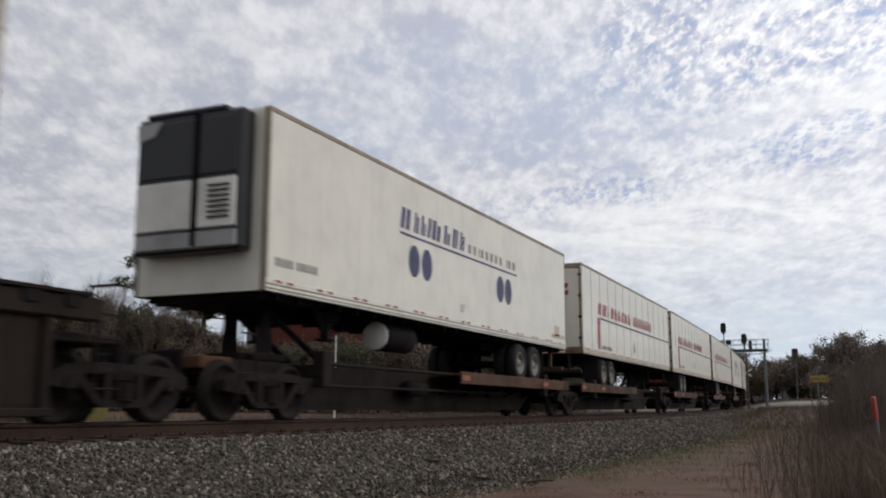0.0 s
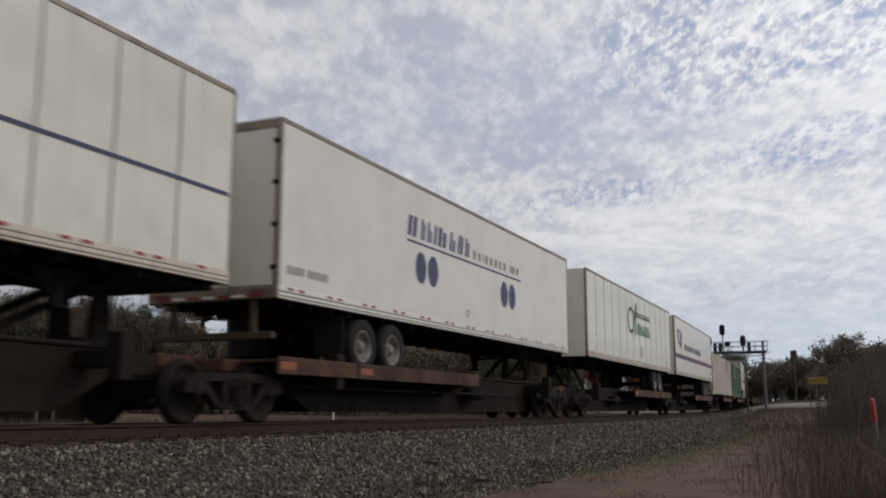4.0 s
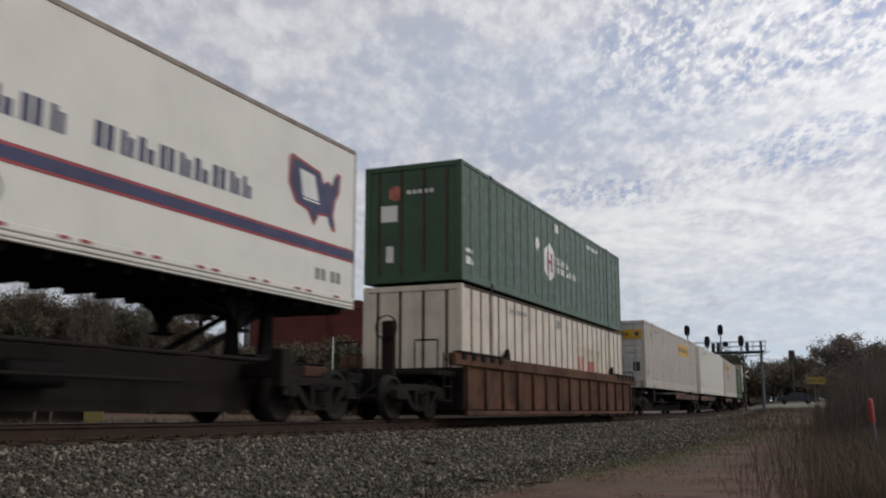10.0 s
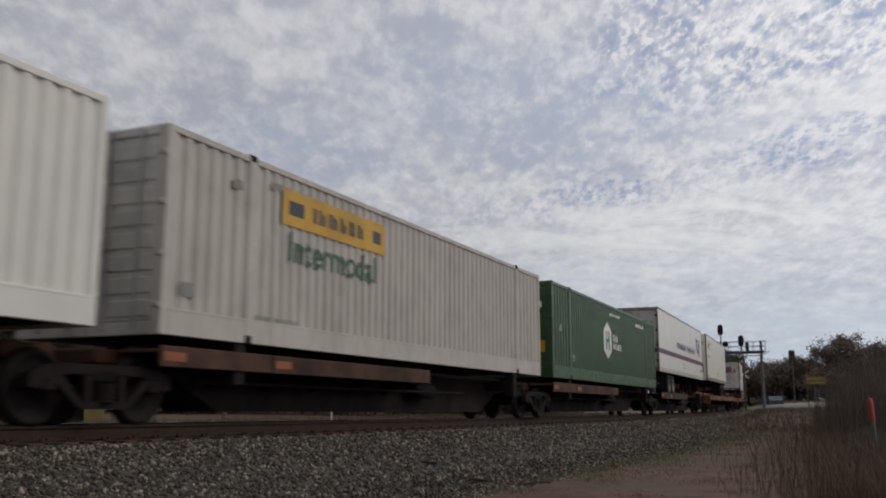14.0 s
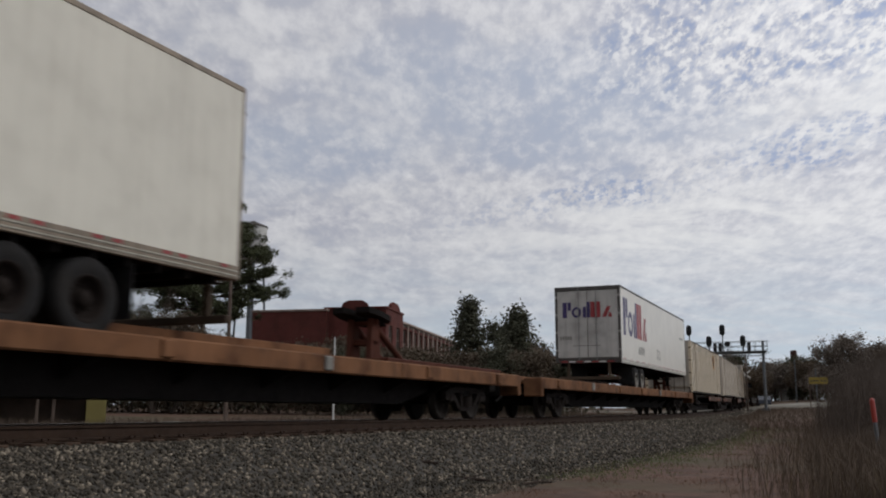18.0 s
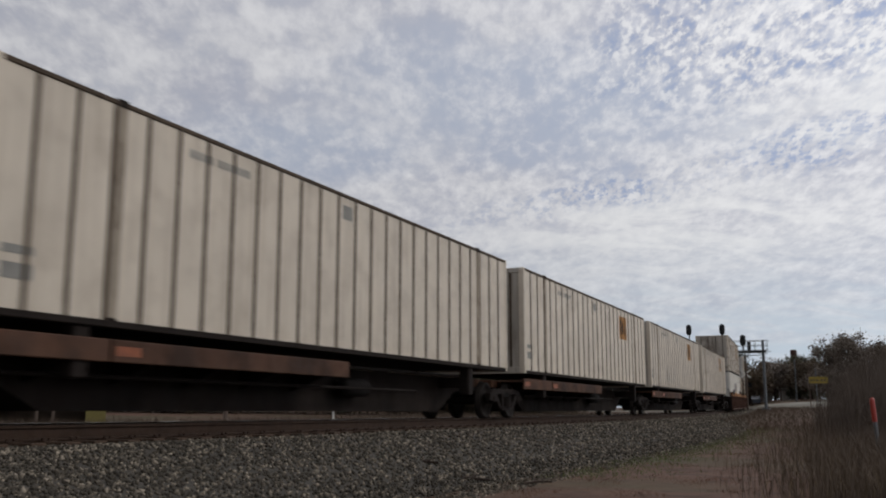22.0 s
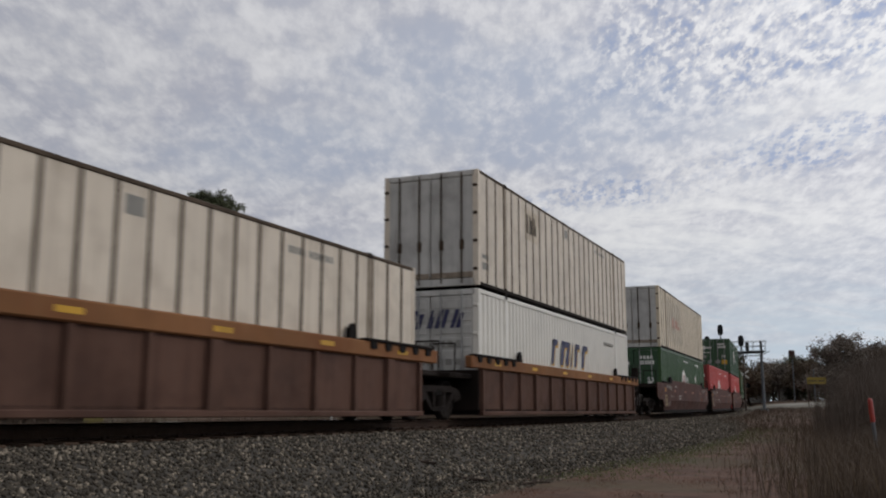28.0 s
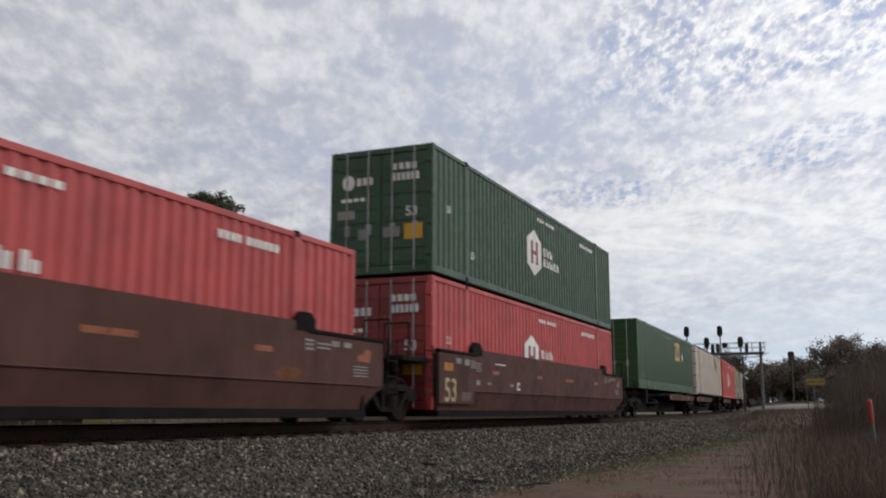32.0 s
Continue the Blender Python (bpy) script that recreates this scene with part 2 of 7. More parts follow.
DOOR_GREY = mat("grey_door_colour", 0xB4B2AC, 0.5, dirt=0x6C6660, amount=0.4, streak=0.4)
BLACK = mat("black_rubber", 0x1C1B1B, 0.85, dirt=0x3A3530, amount=0.4)
DARK_GLOSS = mat("black_unit_panel", 0x141416, 0.35, dirt=0x2A2826, amount=0.3)
RIB = mat("weathered_rib", 0x4E4236, 0.65, dirt=0x332A22, amount=0.6, streak=0.4)
STAINED = mat("rust_stained_white_paint", 0xA9A297, 0.59, dirt=0x5A4838, amount=0.75, scale=0.8, streak=0.5, patch=0.2)
ORANGE_FLAT = mat("tan_orange_flat_car_paint", 0x74523A, 0.8, dirt=0x42291C, amount=0.9, scale=1.5, streak=0.3, patch=0.25)
TAN_POST = mat("rusty_tan_post", 0x968B7C, 0.7, dirt=0x4E3A2A, amount=0.7, scale=2, streak=0.6)
SEAM = mat("grimy_white_seam", 0x9C988A, 0.5, dirt=0x6E6656, amount=0.5, scale=0.8, streak=0.6)
RAIL_DARK = mat("dark_grey_metal_rail", 0x4E4A46, 0.5, metal=0.3, dirt=0x34302C, amount=0.6, scale=2, streak=0.3)
RAIL_TAN = mat("dull_tan_metal_rail", 0x857868, 0.5, metal=0.3, dirt=0x4E443A, amount=0.6, scale=2, streak=0.3)
INK_PINE = mat("dark_green_lettering", 0x245038, 0.5, amount=0.2)
HITCH_RED = mat("dull_red_hitch_paint", 0x4C2C22, 0.8, dirt=0x3A2018, amount=0.6, scale=3)
RUST = mat("rust", 0x35271E, 0.9, dirt=0x261A12, amount=0.6, scale=6, bump=0.4)
INK_BLUE = mat("navy_lettering", 0x24264E, 0.5, amount=0.15)
INK_RED = mat("red_lettering", 0x922E32, 0.5, amount=0.2)
INK_BLACK = mat("black_lettering", 0x2A2A2C, 0.5, amount=0.2)
INK_GREEN = mat("green_lettering", 0x1D7A44, 0.5, amount=0.2)
INK_GREY = mat("faded_grey_lettering", 0x8C8A84, 0.6, amount=0.4)
INK_WHITE = mat("white_lettering", 0xDAD8D0, 0.5, amount=0.25)
INK_YELLOW = mat("yellow_marking", 0xBE9018, 0.5, dirt=0x7A5A1E, amount=0.3)
INK_TAN = mat("faded_tan_patch", 0xA9773C, 0.6, dirt=0x6A4A2C, amount=0.5, scale=4)
REFLECT = mat("red_reflector_tape", 0x8E2A28, 0.35, amount=0.3)
ORANGE_MARK = mat("orange_reflector", 0x8A4822, 0.5, amount=0.4, scale=5)
TIE = mat("weathered_tie_timber", 0x4A3A2E, 0.9, dirt=0x241B15, amount=0.6, scale=5, bump=0.5)
GALV = mat("galvanised_steel", 0x5E6265, 0.55, metal=0.2, dirt=0x3E4042, amount=0.4)
SIGNAL_BLACK = mat("signal_black", 0x16171A, 0.5, amount=0.3)
BRICK = mat("red_brick_wall", 0x5A302A, 0.9, dirt=0x3A201D, amount=0.5, scale=0.6)
BRICK_DARK = mat("sooty_brick", 0x3E2A26, 0.9, dirt=0x2A1C1A, amount=0.5, scale=0.6)
GLASS = mat("dark_window_glass", 0x1A1D22, 0.12, amount=0.1, bump=0)
STONE_TRIM = mat("stone_trim", 0x8A7A70, 0.8, amount=0.3)
ASPHALT = mat("pale_asphalt", 0x827E74, 0.9, dirt=0x5E5A54, amount=0.4, scale=0.5)
POLE_WOOD = mat("weathered_pole_wood", 0x5C5048, 0.9, dirt=0x3A322C, amount=0.4)
RED_POST = mat("red_marker_plastic", 0x8E2A1C, 0.45, amount=0.15)
SIGN_YELLOW = mat("yellow_sign_paint", 0x8E7A2C, 0.5, dirt=0x6A5C22, amount=0.3)
BARK = mat("bark", 0x3A3029, 0.95, dirt=0x1E1814, amount=0.6, scale=4, bump=0.6)
NEEDLES = two_tone("pine_needles", 0x4E523A, 0x33372A, 1.1)
LEAF_DRY = two_tone("dry_leaves", 0x625648, 0x40382F, 1.5)
LEAF_DARK = two_tone("dark_leaves", 0x505040, 0x36382D, 1.2)
# distant trees: the lightening by haze is put into the leaf colour
LEAF_FAR = two_tone("hazed_autumn_leaves", 0x72685F, 0x575049, 0.5)
LEAF_RED = two_tone("russet_leaves", 0x6A3A2C, 0x3C2620, 1.2)
TWIG = mat("grey_twig", 0x5A5048, 0.95, dirt=0x3A322C, amount=0.5)
WEED = two_tone("dry_weed_stems", 0x605347, 0x40372F, 0.9)
DEAD = two_tone("flattened_dead_grass", 0x755C4C, 0x584538, 1.1)
WEED_PALE = mat("pale_dry_grass", 0x7A6A52, 0.9, dirt=0x4A3D2E, amount=0.6)
GRASS = two_tone("sparse_grass", 0x5E673F, 0x504F36, 1.2)
GROUND = two_tone("dirt_and_dry_grass", 0x5C4539, 0x3C2C23, 1.6, third=0x4A4330, scale3=0.16, grain=9, bump=0.9)
BED = two_tone("crushed_stone_bed", 0x45413B, 0x282522, 30.0, grain=45, bump=1.0)
STONES = mat("crushed_stone", 0x4C463D, 0.9, dirt=0x2A2622, amount=0.6, scale=9, vary=0.1)
HOUSE_WHITE = mat("white_siding", 0xC8C8C4, 0.6, amount=0.2)
ROOF_GREY = mat("grey_shingle", 0x55524E, 0.9, amount=0.4)
CAR_PAINT = mat("dark_car_paint", 0x2C3038, 0.25, metal=0.3, amount=0.1)
CONCRETE = mat("pale_concrete", 0xA8A498, 0.85, dirt=0x6E6A60, amount=0.4)

STONE_SHADES = STONES.node_tree
_isl = STONE_SHADES.nodes.new("ShaderNodeNewGeometry")
for _n in STONE_SHADES.nodes:
    if _n.type == "HUE_SAT":
        _mr = STONE_SHADES.nodes.new("ShaderNodeMapRange")
        _mr.inputs[3].default_value, _mr.inputs[4].default_value = 0.7, 4.6
        _pw = STONE_SHADES.nodes.new("ShaderNodeMath")
        _pw.operation = "POWER"
        _pw.inputs[1].default_value = 4.0
        STONE_SHADES.links.new(_isl.outputs["Random Per Island"], _pw.inputs[0])
        STONE_SHADES.links.new(_pw.outputs[0], _mr.inputs[0])
        STONE_SHADES.links.new(_mr.outputs[0], _n.inputs["Value"])

lamp_red = bpy.data.materials.new("red_signal_lens")
lamp_red.use_nodes = True
_b = lamp_red.node_tree.nodes["Principled BSDF"]
_b.inputs["Base Color"].default_value = (0.6, 0.02, 0.01, 1)
_b.inputs["Emission Color"].default_value, _b.inputs["Emission Strength"].default_value = (1, 0.05, 0.03, 1), 1.6


# ---- building helpers ----
class Geo:
    """Gathers vertices and faces; smooth faces are kept apart from flat ones."""

    def __init__(self):
        self.v, self.f, self.s = [], [], []

    def face(self, pts, smooth=False):
        i = len(self.v)
        self.v += [tuple(p) for p in pts]
        self.f.append(tuple(range(i, i + len(pts))))
        self.s.append(smooth)
        return self

    def box(self, x0, x1, y0, y1, z0, z1, b=0.0):
        """A box, its edges cut by b."""
        i = len(self.v)
        if not b:
            self.v += [(x, y, z) for x in (x0, x1) for y in (y0, y1) for z in (z0, z1)]
            fs = ((0, 1, 3, 2), (4, 6, 7, 5), (0, 4, 5, 1), (2, 3, 7, 6), (0, 2, 6, 4), (1, 5, 7, 3))
        else:
            b = min(b, (x1 - x0) / 2.2, (y1 - y0) / 2.2, (z1 - z0) / 2.2)
            for x, sx in ((x0, b), (x1, -b)):
                for y, sy in ((y0, b), (y1, -b)):
                    for z, sz in ((z0, b), (z1, -b)):
                        self.v += [(x, y + sy, z + sz), (x + sx, y, z + sz), (x + sx, y + sy, z)]
            c = lambda k, a: 3 * k + a
            fs = [(c(0, 0), c(1, 0), c(3, 0), c(2, 0)), (c(4, 0), c(6, 0), c(7, 0), c(5, 0)), (c(0, 1), c(4, 1), c(5, 1), c(1, 1)),
                  (c(2, 1), c(3, 1), c(7, 1), c(6, 1)), (c(0, 2), c(2, 2), c(6, 2), c(4, 2)), (c(1, 2), c(5, 2), c(7, 2), c(3, 2))]
            for k, q, a, d in ((0, 1, 0, 1), (2, 3, 1, 0), (4, 5, 1, 0), (6, 7, 0, 1)):
                fs.append((c(k, a), c(k, d), c(q, d), c(q, a)))
            for k, q, a, d in ((0, 2, 2, 0), (1, 3, 0, 2), (4, 6, 0, 2), (5, 7, 2, 0)):
                fs.append((c(k, a), c(k, d), c(q, d), c(q, a)))
            for k, q, a, d in ((0, 4, 1, 2), (1, 5, 2, 1), (2, 6, 2, 1), (3, 7, 1, 2)):
                fs.append((c(k, a), c(k, d), c(q, d), c(q, a)))
            for k, flip in ((0, 1), (1, 0), (2, 0), (3, 1), (4, 0), (5, 1), (6, 1), (7, 0)):
                t = (c(k, 0), c(k, 1), c(k, 2))
                fs.append(t if flip else t[::-1])
        self.f += [tuple(i + a for a in f) for f in fs]
        self.s += [False] * len(fs)
        return self

    def tube(self, a, c, r0, r1=None, n=10, caps=True):
        """A round bar from a to c."""
        a, c = Vector(a), Vector(c)
        r1 = r0 if r1 is None else r1
        w = (c - a).normalized()
        p = w.orthogonal().normalized()
        q = w.cross(p)
        i = len(self.v)
        for o, r in ((a, r0), (c, r1)):
            self.v += [tuple(o + r * (math.cos(6.28319 * k / n) * p + math.sin(6.28319 * k / n) * q)) for k in range(n)]
        for k in range(n):
            self.f.append((i + k, i + (k + 1) % n, i + n + (k + 1) % n, i + n + k))
            self.s.append(True)
        if caps:
            for o, r, back in ((a, r0, True), (c, r1, False)):
                ring = [tuple(o + r * (math.cos(6.28319 * k / n) * p + math.sin(6.28319 * k / n) * q)) for k in range(n)]
                self.face(ring[::-1] if back else ring)
        return self

    def lathe(self, profile, centre, axis="x", n=20, smooth=True):
        """A solid of turning: profile of (along, radius)."""
        i = len(self.v)
        for h, r in profile:
            for k in range(n):
                c, s = r * math.cos(6.28319 * k / n), r * math.sin(6.28319 * k / n)
                p = (h, c, s) if axis == "x" else (c, s, h) if axis == "z" else (s, h, c)
                self.v.append(tuple(a + o for a, o in zip(p, centre)))
        for j in range(len(profile) - 1):
            for k in range(n):
                a, d = i + j * n + k, i + j * n + (k + 1) % n
                self.f.append((a, d, d + n, a + n))
                self.s.append(smooth)
        return self

    def prism(self, poly, x0, x1, axis="x"):
        """A polygon in the plane across axis, drawn out from x0 to x1."""
        put = (lambda a, u, v: (a, u, v)) if axis == "x" else (lambda a, u, v: (u, a, v)) if axis == "y" else (lambda a, u, v: (u, v, a))
        near, far = [put(x0, *p) for p in poly], [put(x1, *p) for p in poly]
        area = sum(poly[k - 1][0] * p[1] - p[0] * poly[k - 1][1] for k, p in enumerate(poly))
        if (area > 0) == (axis != "y"):
            self.face(near[::-1])
            self.face(far)
        else:
            self.face(near)
            self.face(far[::-1])
        for k in range(len(poly)):
            q = (k + 1) % len(poly)
            quad = [near[k], near[q], far[q], far[k]]
            self.face(quad if (area > 0) == (axis != "y") else quad[::-1])
        return self

    def mesh(self, name, material):
        me = bpy.data.meshes.new(name)
        me.from_pydata(self.v, [], self.f)
        me.polygons.foreach_set("use_smooth", self.s)
        me.materials.append(material)
        me.update()
        return me


CACHE = {}


def shared(key, material, make):
    """One mesh for all alike pieces."""
    k = (key, material.name)
    if k not in CACHE:
        g = Geo()
        make(g)
        CACHE[k] = g.mesh(key.split(":")[0], material)
    return CACHE[k]


def part(name, geo, material, parent, label="", at=(0, 0, 0)):
    """One mesh object under a thing or under a part."""
    ob = new(name, geo.mesh(name, material) if isinstance(geo, Geo) else geo)
    ob.parent = parent
    ob.location = at
    if label:
        tagged(ob, label)
    return ob


def piece(name, key, material, parent, make, at=(0, 0, 0), label=""):
    return part(name, shared(key, material, make), material, parent, label, at)


def thing(name, label, category, group="", kind=""):
    return tagged(new(name), label, category, group, kind)


def decal(name, polys, material, parent, plane, face="side", label=""):
    """Flat paint on a wall: polygons of (u, v). side: the wall x = plane seen from +x, u along y. end: the wall y = plane seen from -y, u along x."""
    if len(polys) > 1 and name in ("panel", "marking", "reflector", "disc", "stain"):
        for p in polys:
            o = decal(name, [p], material, parent, plane, face, label)
        return o
    if len(polys) > 1:
        size = [max(max(q[k] for q in p) - min(q[k] for q in p) for k in (0, 1)) for p in polys]
        for p, d in zip(polys, size):
            if d > 0.3:
                o = decal(name, [p], material, parent, plane, face, label)
        polys = [p for p, d in zip(polys, size) if d <= 0.3]
        if not polys:
            return o
    g = Geo()
    for p in polys:
        area = sum(p[k - 1][0] * q[1] - q[0] * p[k - 1][1] for k, q in enumerate(p))
        p = p if area > 0 else p[::-1]
        g.face([(plane, u, v) if face == "side" else (u, plane, v) for u, v in p])
    o = part(name, g, material, parent, label)
    if len(polys) > 1:
        tagged(o, label, kind="stuff")
    return o


def rect(u0, u1, v0, v1, lean=0.0):
    return [(u0, v0), (u1, v0), (u1 + lean, v1), (u0 + lean, v1)]


def blocks(u0, u1, v0, v1, pattern, lean=0.0, fill=0.72, split=False):
    """A row of plain bars in place of lettering: pattern holds the relative widths, 0 for a space."""
    total = sum(w or 0.6 for w in pattern)
    step, u, out = (u1 - u0) / total, u0, []
    for w in pattern:
        if w:
            wd = w * step * fill
            if split and w > 0.4:
                hi = v0 + (v1 - v0) * (1.0, 0.62, 0.8)[len(out) % 3]
                out += [rect(u, u + wd * 0.46, v0, v1, lean), rect(u + wd * 0.62, u + wd * 1.08, v0, hi, lean * (hi - v0) / (v1 - v0))]
            else:
                out.append(rect(u, u + wd, v0, v1, lean))
        u += (w or 0.6) * step
    return out


TYPE = {}
for _text, _lean in (("53", 0), ("53'", 0), ("Intermodal", 0), ("INTERMODAL", 0), ("SERVICES", 0), ("INTERMODAL", 0.2), ("SERVICES", 0.2)):
    _cu = bpy.data.curves.new("writing", "FONT")
    _cu.body, _cu.size, _cu.shear, _cu.offset = _text, 1.0, _lean, 0.012
    _tmp = new("writing", _cu)
    TYPE[_text, _lean] = bpy.data.meshes.new_from_object(_tmp.evaluated_get(bpy.context.evaluated_depsgraph_get()))
    bpy.data.objects.remove(_tmp)


def words(text, size, name, material, parent, u, v, plane, face="side", lean=0):
    """Readable writing, in the built-in font, as a flat mesh."""
    me = TYPE[text, lean].copy()
    turn = Matrix(((0, 0, 1, plane), (1, 0, 0, u), (0, 1, 0, v), (0, 0, 0, 1))) if face == "side" else Matrix(((1, 0, 0, u), (0, 0, -1, plane), (0, 1, 0, v), (0, 0, 0, 1)))
    me.transform(turn @ Matrix.Scale(size, 4))
    me.materials.clear()
    me.materials.append(material)
    me.name = name
    return part(name, me, material, parent)


# ---- ground, road and track ----
def smooth(a, b, x):
    t = min(max((x - a) / (b - a), 0), 1)
    return t * t * (3 - 2 * t)


def ground_z(x, y):
    s, u = along(x, y)
    base = rise(max(s, 0))
    if u > 0:
        low = -0.95 * (1 - smooth(45, 112, s)) - 0.1
        z = -0.27 + (low + 0.27) * smooth(1.9, 4.1, u)
        z += 0.06 * noise.noise((x * 0.35, y * 0.35, 0)) * smooth(4, 6, u) + 0.2 * noise.noise((x * 0.06, y * 0.06, 3)) * smooth(6, 14, u) * (1 - smooth(60, 110, s))
        z += 0.35 * smooth(1, 16, u) * smooth(100, 130, s) + 0.6 * smooth(12, 40, u) + 0.9 * smooth(130, 165, s) * smooth(2, 6, u)
    else:
        z = -0.27 - 0.25 * smooth(1.9, 3.6, -u) + 0.9 * smooth(8, 70, -u) + 0.05 * noise.noise((x * 0.3, y * 0.3, 5)) * smooth(3, 6, -u)
    return base + z


def grid(xs, ys, name, material, drop=0.0):
    v = [(x, y, ground_z(x, y) - drop) for y in ys for x in xs]
    n = len(xs)
    f = [(j * n + i, j * n + i + 1, (j + 1) * n + i + 1, (j + 1) * n + i) for j in range(len(ys) - 1) for i in range(n - 1)]
    me = bpy.data.meshes.new(name)
    me.from_pydata(v, [], f)
    me.polygons.foreach_set("use_smooth", [True] * len(f))
    me.materials.append(material)
    return new(name, me)


def spread(a, b, fine, grow, far):
    """Steps that are fine between a and b and widen out to far on both sides."""
    mid = list(np.arange(a, b + 1e-6, fine))
    up, down, s = [], [], fine
    x = mid[-1]
    while x < far:
        s *= grow
        x += s
        up.append(x)
    s, x = fine, mid[0]
    while x > -far:
        s *= grow
        x -= s
        down.append(x)
    return down[::-1] + mid + up


ground = tagged(grid(spread(-14, 6, 0.4, 1.22, 2400), spread(2, 60, 0.8, 1.2, 3200), "ground", GROUND), "bare brown dirt with patches of dry grass", "ground", kind="structure")


def ribbon(name, profile, s0, s1, step, material, kind="structure"):
    """A cross-section of (u, z) drawn along the track."""
    v, f, n = [], [], len(profile)
    ss = list(np.arange(s0, s1 + 1e-6, step))
    for s in ss:
        for u, z in profile:
            v.append(track(s, u, z)[:3])
    for j in range(len(ss) - 1):
        for i in range(n - 1):
            f.append((j * n + i, j * n + i + 1, (j + 1) * n + i + 1, (j + 1) * n + i))
    me = bpy.data.meshes.new(name)
    me.from_pydata(v, [], f)
    me.materials.append(material)
    return me


ballast = tagged(new("ballast", ribbon("ballast", [(-3.6, -0.56), (-2.0, -0.24), (-0.9, -0.23), (0.9, -0.23), (1.95, -0.24), (2.7, -0.44), (3.4, -0.74), (4.15, -1.12)], -30, 260, 2.0, BED)),
                 "grey crushed-stone ballast shoulder beside the rails", "ballast", kind="structure")

RAIL = [(-0.07, -0.18), (-0.07, -0.165), (-0.012, -0.145), (-0.012, -0.045), (-0.037, -0.03), (-0.037, -0.006), (-0.028, 0), (0.028, 0), (0.037, -0.006), (0.037, -0.03), (0.012, -0.045), (0.012, -0.145), (0.07, -0.165), (0.07, -0.18)]
HEAD = mat("polished_rail_head", 0x8C8680, 0.3, metal=0.8, dirt=0x5A4A40, amount=0.4, scale=4)
track_thing = thing("railway_track", "single railway track with rusty rails on timber ties", "railway track", kind="structure")
for side in (-0.755, 0.755):
    rail = part("rail", ribbon("rail", [(side + u, z) for u, z in RAIL], -30, 260, 2.0, RUST), RUST, track_thing, "rusty steel rail")
    part("rail_head", ribbon("rail_head", [(side - 0.029, 0.0008), (side - 0.022, 0.0022), (side + 0.022, 0.0022), (side + 0.029, 0.0008)], -30, 260, 2.0, HEAD), HEAD, rail, "shiny worn rail head")
tie = Geo().box(-1.3, 1.3, -0.115, 0.115, -0.36, -0.185, 0.012).mesh("tie", TIE)
plate = Geo().box(-0.17, 0.17, -0.09, 0.09, -0.187, -0.172, 0.004)
for sx in (-0.1, 0.1):
    for sy in (-0.05, 0.05):
        plate.box(sx - 0.012, sx + 0.012, sy - 0.012, sy + 0.012, -0.175, -0.145)
plate = plate.mesh("tie_plate", RUST)
for k in range(190):
    x, y, z, th = track(-1 + 0.5 * k)
    o = part("tie", tie, TIE, track_thing)
    o.location, o.rotation_euler = (x + random.uniform(-0.04, 0.04), y, z), (0, 0, th + random.uniform(-0.01, 0.01))
    if k < 90:
        for side in (-0.755, 0.755):
            part("tie_plate", plate, RUST, o, "", (side, 0, 0))


# ---- freight car parts ----
WR = 0.455


def wheelset_geo(g):
    for sg in (-1, 1):
        x = 0.75 * sg
        g.lathe([(x - 0.07 * sg, 0.12), (x - 0.07 * sg, WR - 0.09), (x - 0.075 * sg, WR + 0.028), (x - 0.045 * sg, WR + 0.028), (x - 0.035 * sg, WR), (x + 0.065 * sg, WR - 0.004),
                 (x + 0.065 * sg, WR - 0.07), (x + 0.03 * sg, WR - 0.09), (x + 0.01 * sg, 0.2), (x + 0.06 * sg, 0.15), (x + 0.06 * sg, 0.1), (x + 0.25 * sg, 0.09), (x + 0.27 * sg, 0.0)], (0, 0, 0), "x", 24)
        for k in range(3):
            a = 2.094 * k
            g.box(x + 0.255 * sg - 0.02, x + 0.255 * sg + 0.025, math.cos(a) * 0.05 - 0.015, math.cos(a) * 0.05 + 0.015, math.sin(a) * 0.05 - 0.015, math.sin(a) * 0.05 + 0.015)
    g.tube((-0.7, 0, 0), (0.7, 0, 0), 0.085, n=12)


def sideframe_geo(g):
    # upper chord, lower chord and legs leave the spring window open
    g.prism([(-1.22, 0.46), (-1.2, 0.62), (-1.0, 0.71), (-0.6, 0.75), (0.6, 0.75), (1.0, 0.71), (1.2, 0.62), (1.22, 0.46), (1.06, 0.43), (0.98, 0.56), (0.6, 0.62), (-0.6, 0.62), (-0.98, 0.56), (-1.06, 0.43)], -0.07, 0.07)
    g.prism([(-0.42, 0.2), (0.42, 0.2), (0.42, 0.29), (-0.42, 0.29)], -0.09, 0.09)
    for sg in (-1, 1):
        g.prism([(0.34 * sg, 0.24), (0.46 * sg, 0.22), (0.86 * sg, 0.56), (0.70 * sg, 0.60)], -0.07, 0.07)
        g.prism([(0.24 * sg, 0.27), (0.34 * sg, 0.27), (0.34 * sg, 0.64), (0.24 * sg, 0.64)], -0.07, 0.07)
        g.box(-0.09, 0.09, 0.9 * sg - 0.11, 0.9 * sg + 0.11, 0.40, 0.58, 0.03)


def spring_geo(g):
    g.lathe([(0.29 + 0.025 * j, 0.15 if j % 2 else 0.19) for j in range(11)], (0, 0, 0), "z", 12)


def bolster_geo(g):
    g.box(-1.05, 1.05, -0.2, 0.2, 0.52, 0.70, 0.03).lathe([(0.70, 0.30), (0.80, 0.30), (0.80, 0.0)], (0, 0, 0), "z", 16)
    for sy in (-0.5, 0.5):
        g.tube((-0.75, sy, 0.42), (0.75, sy, 0.42), 0.045, n=8)


WHEELS = []


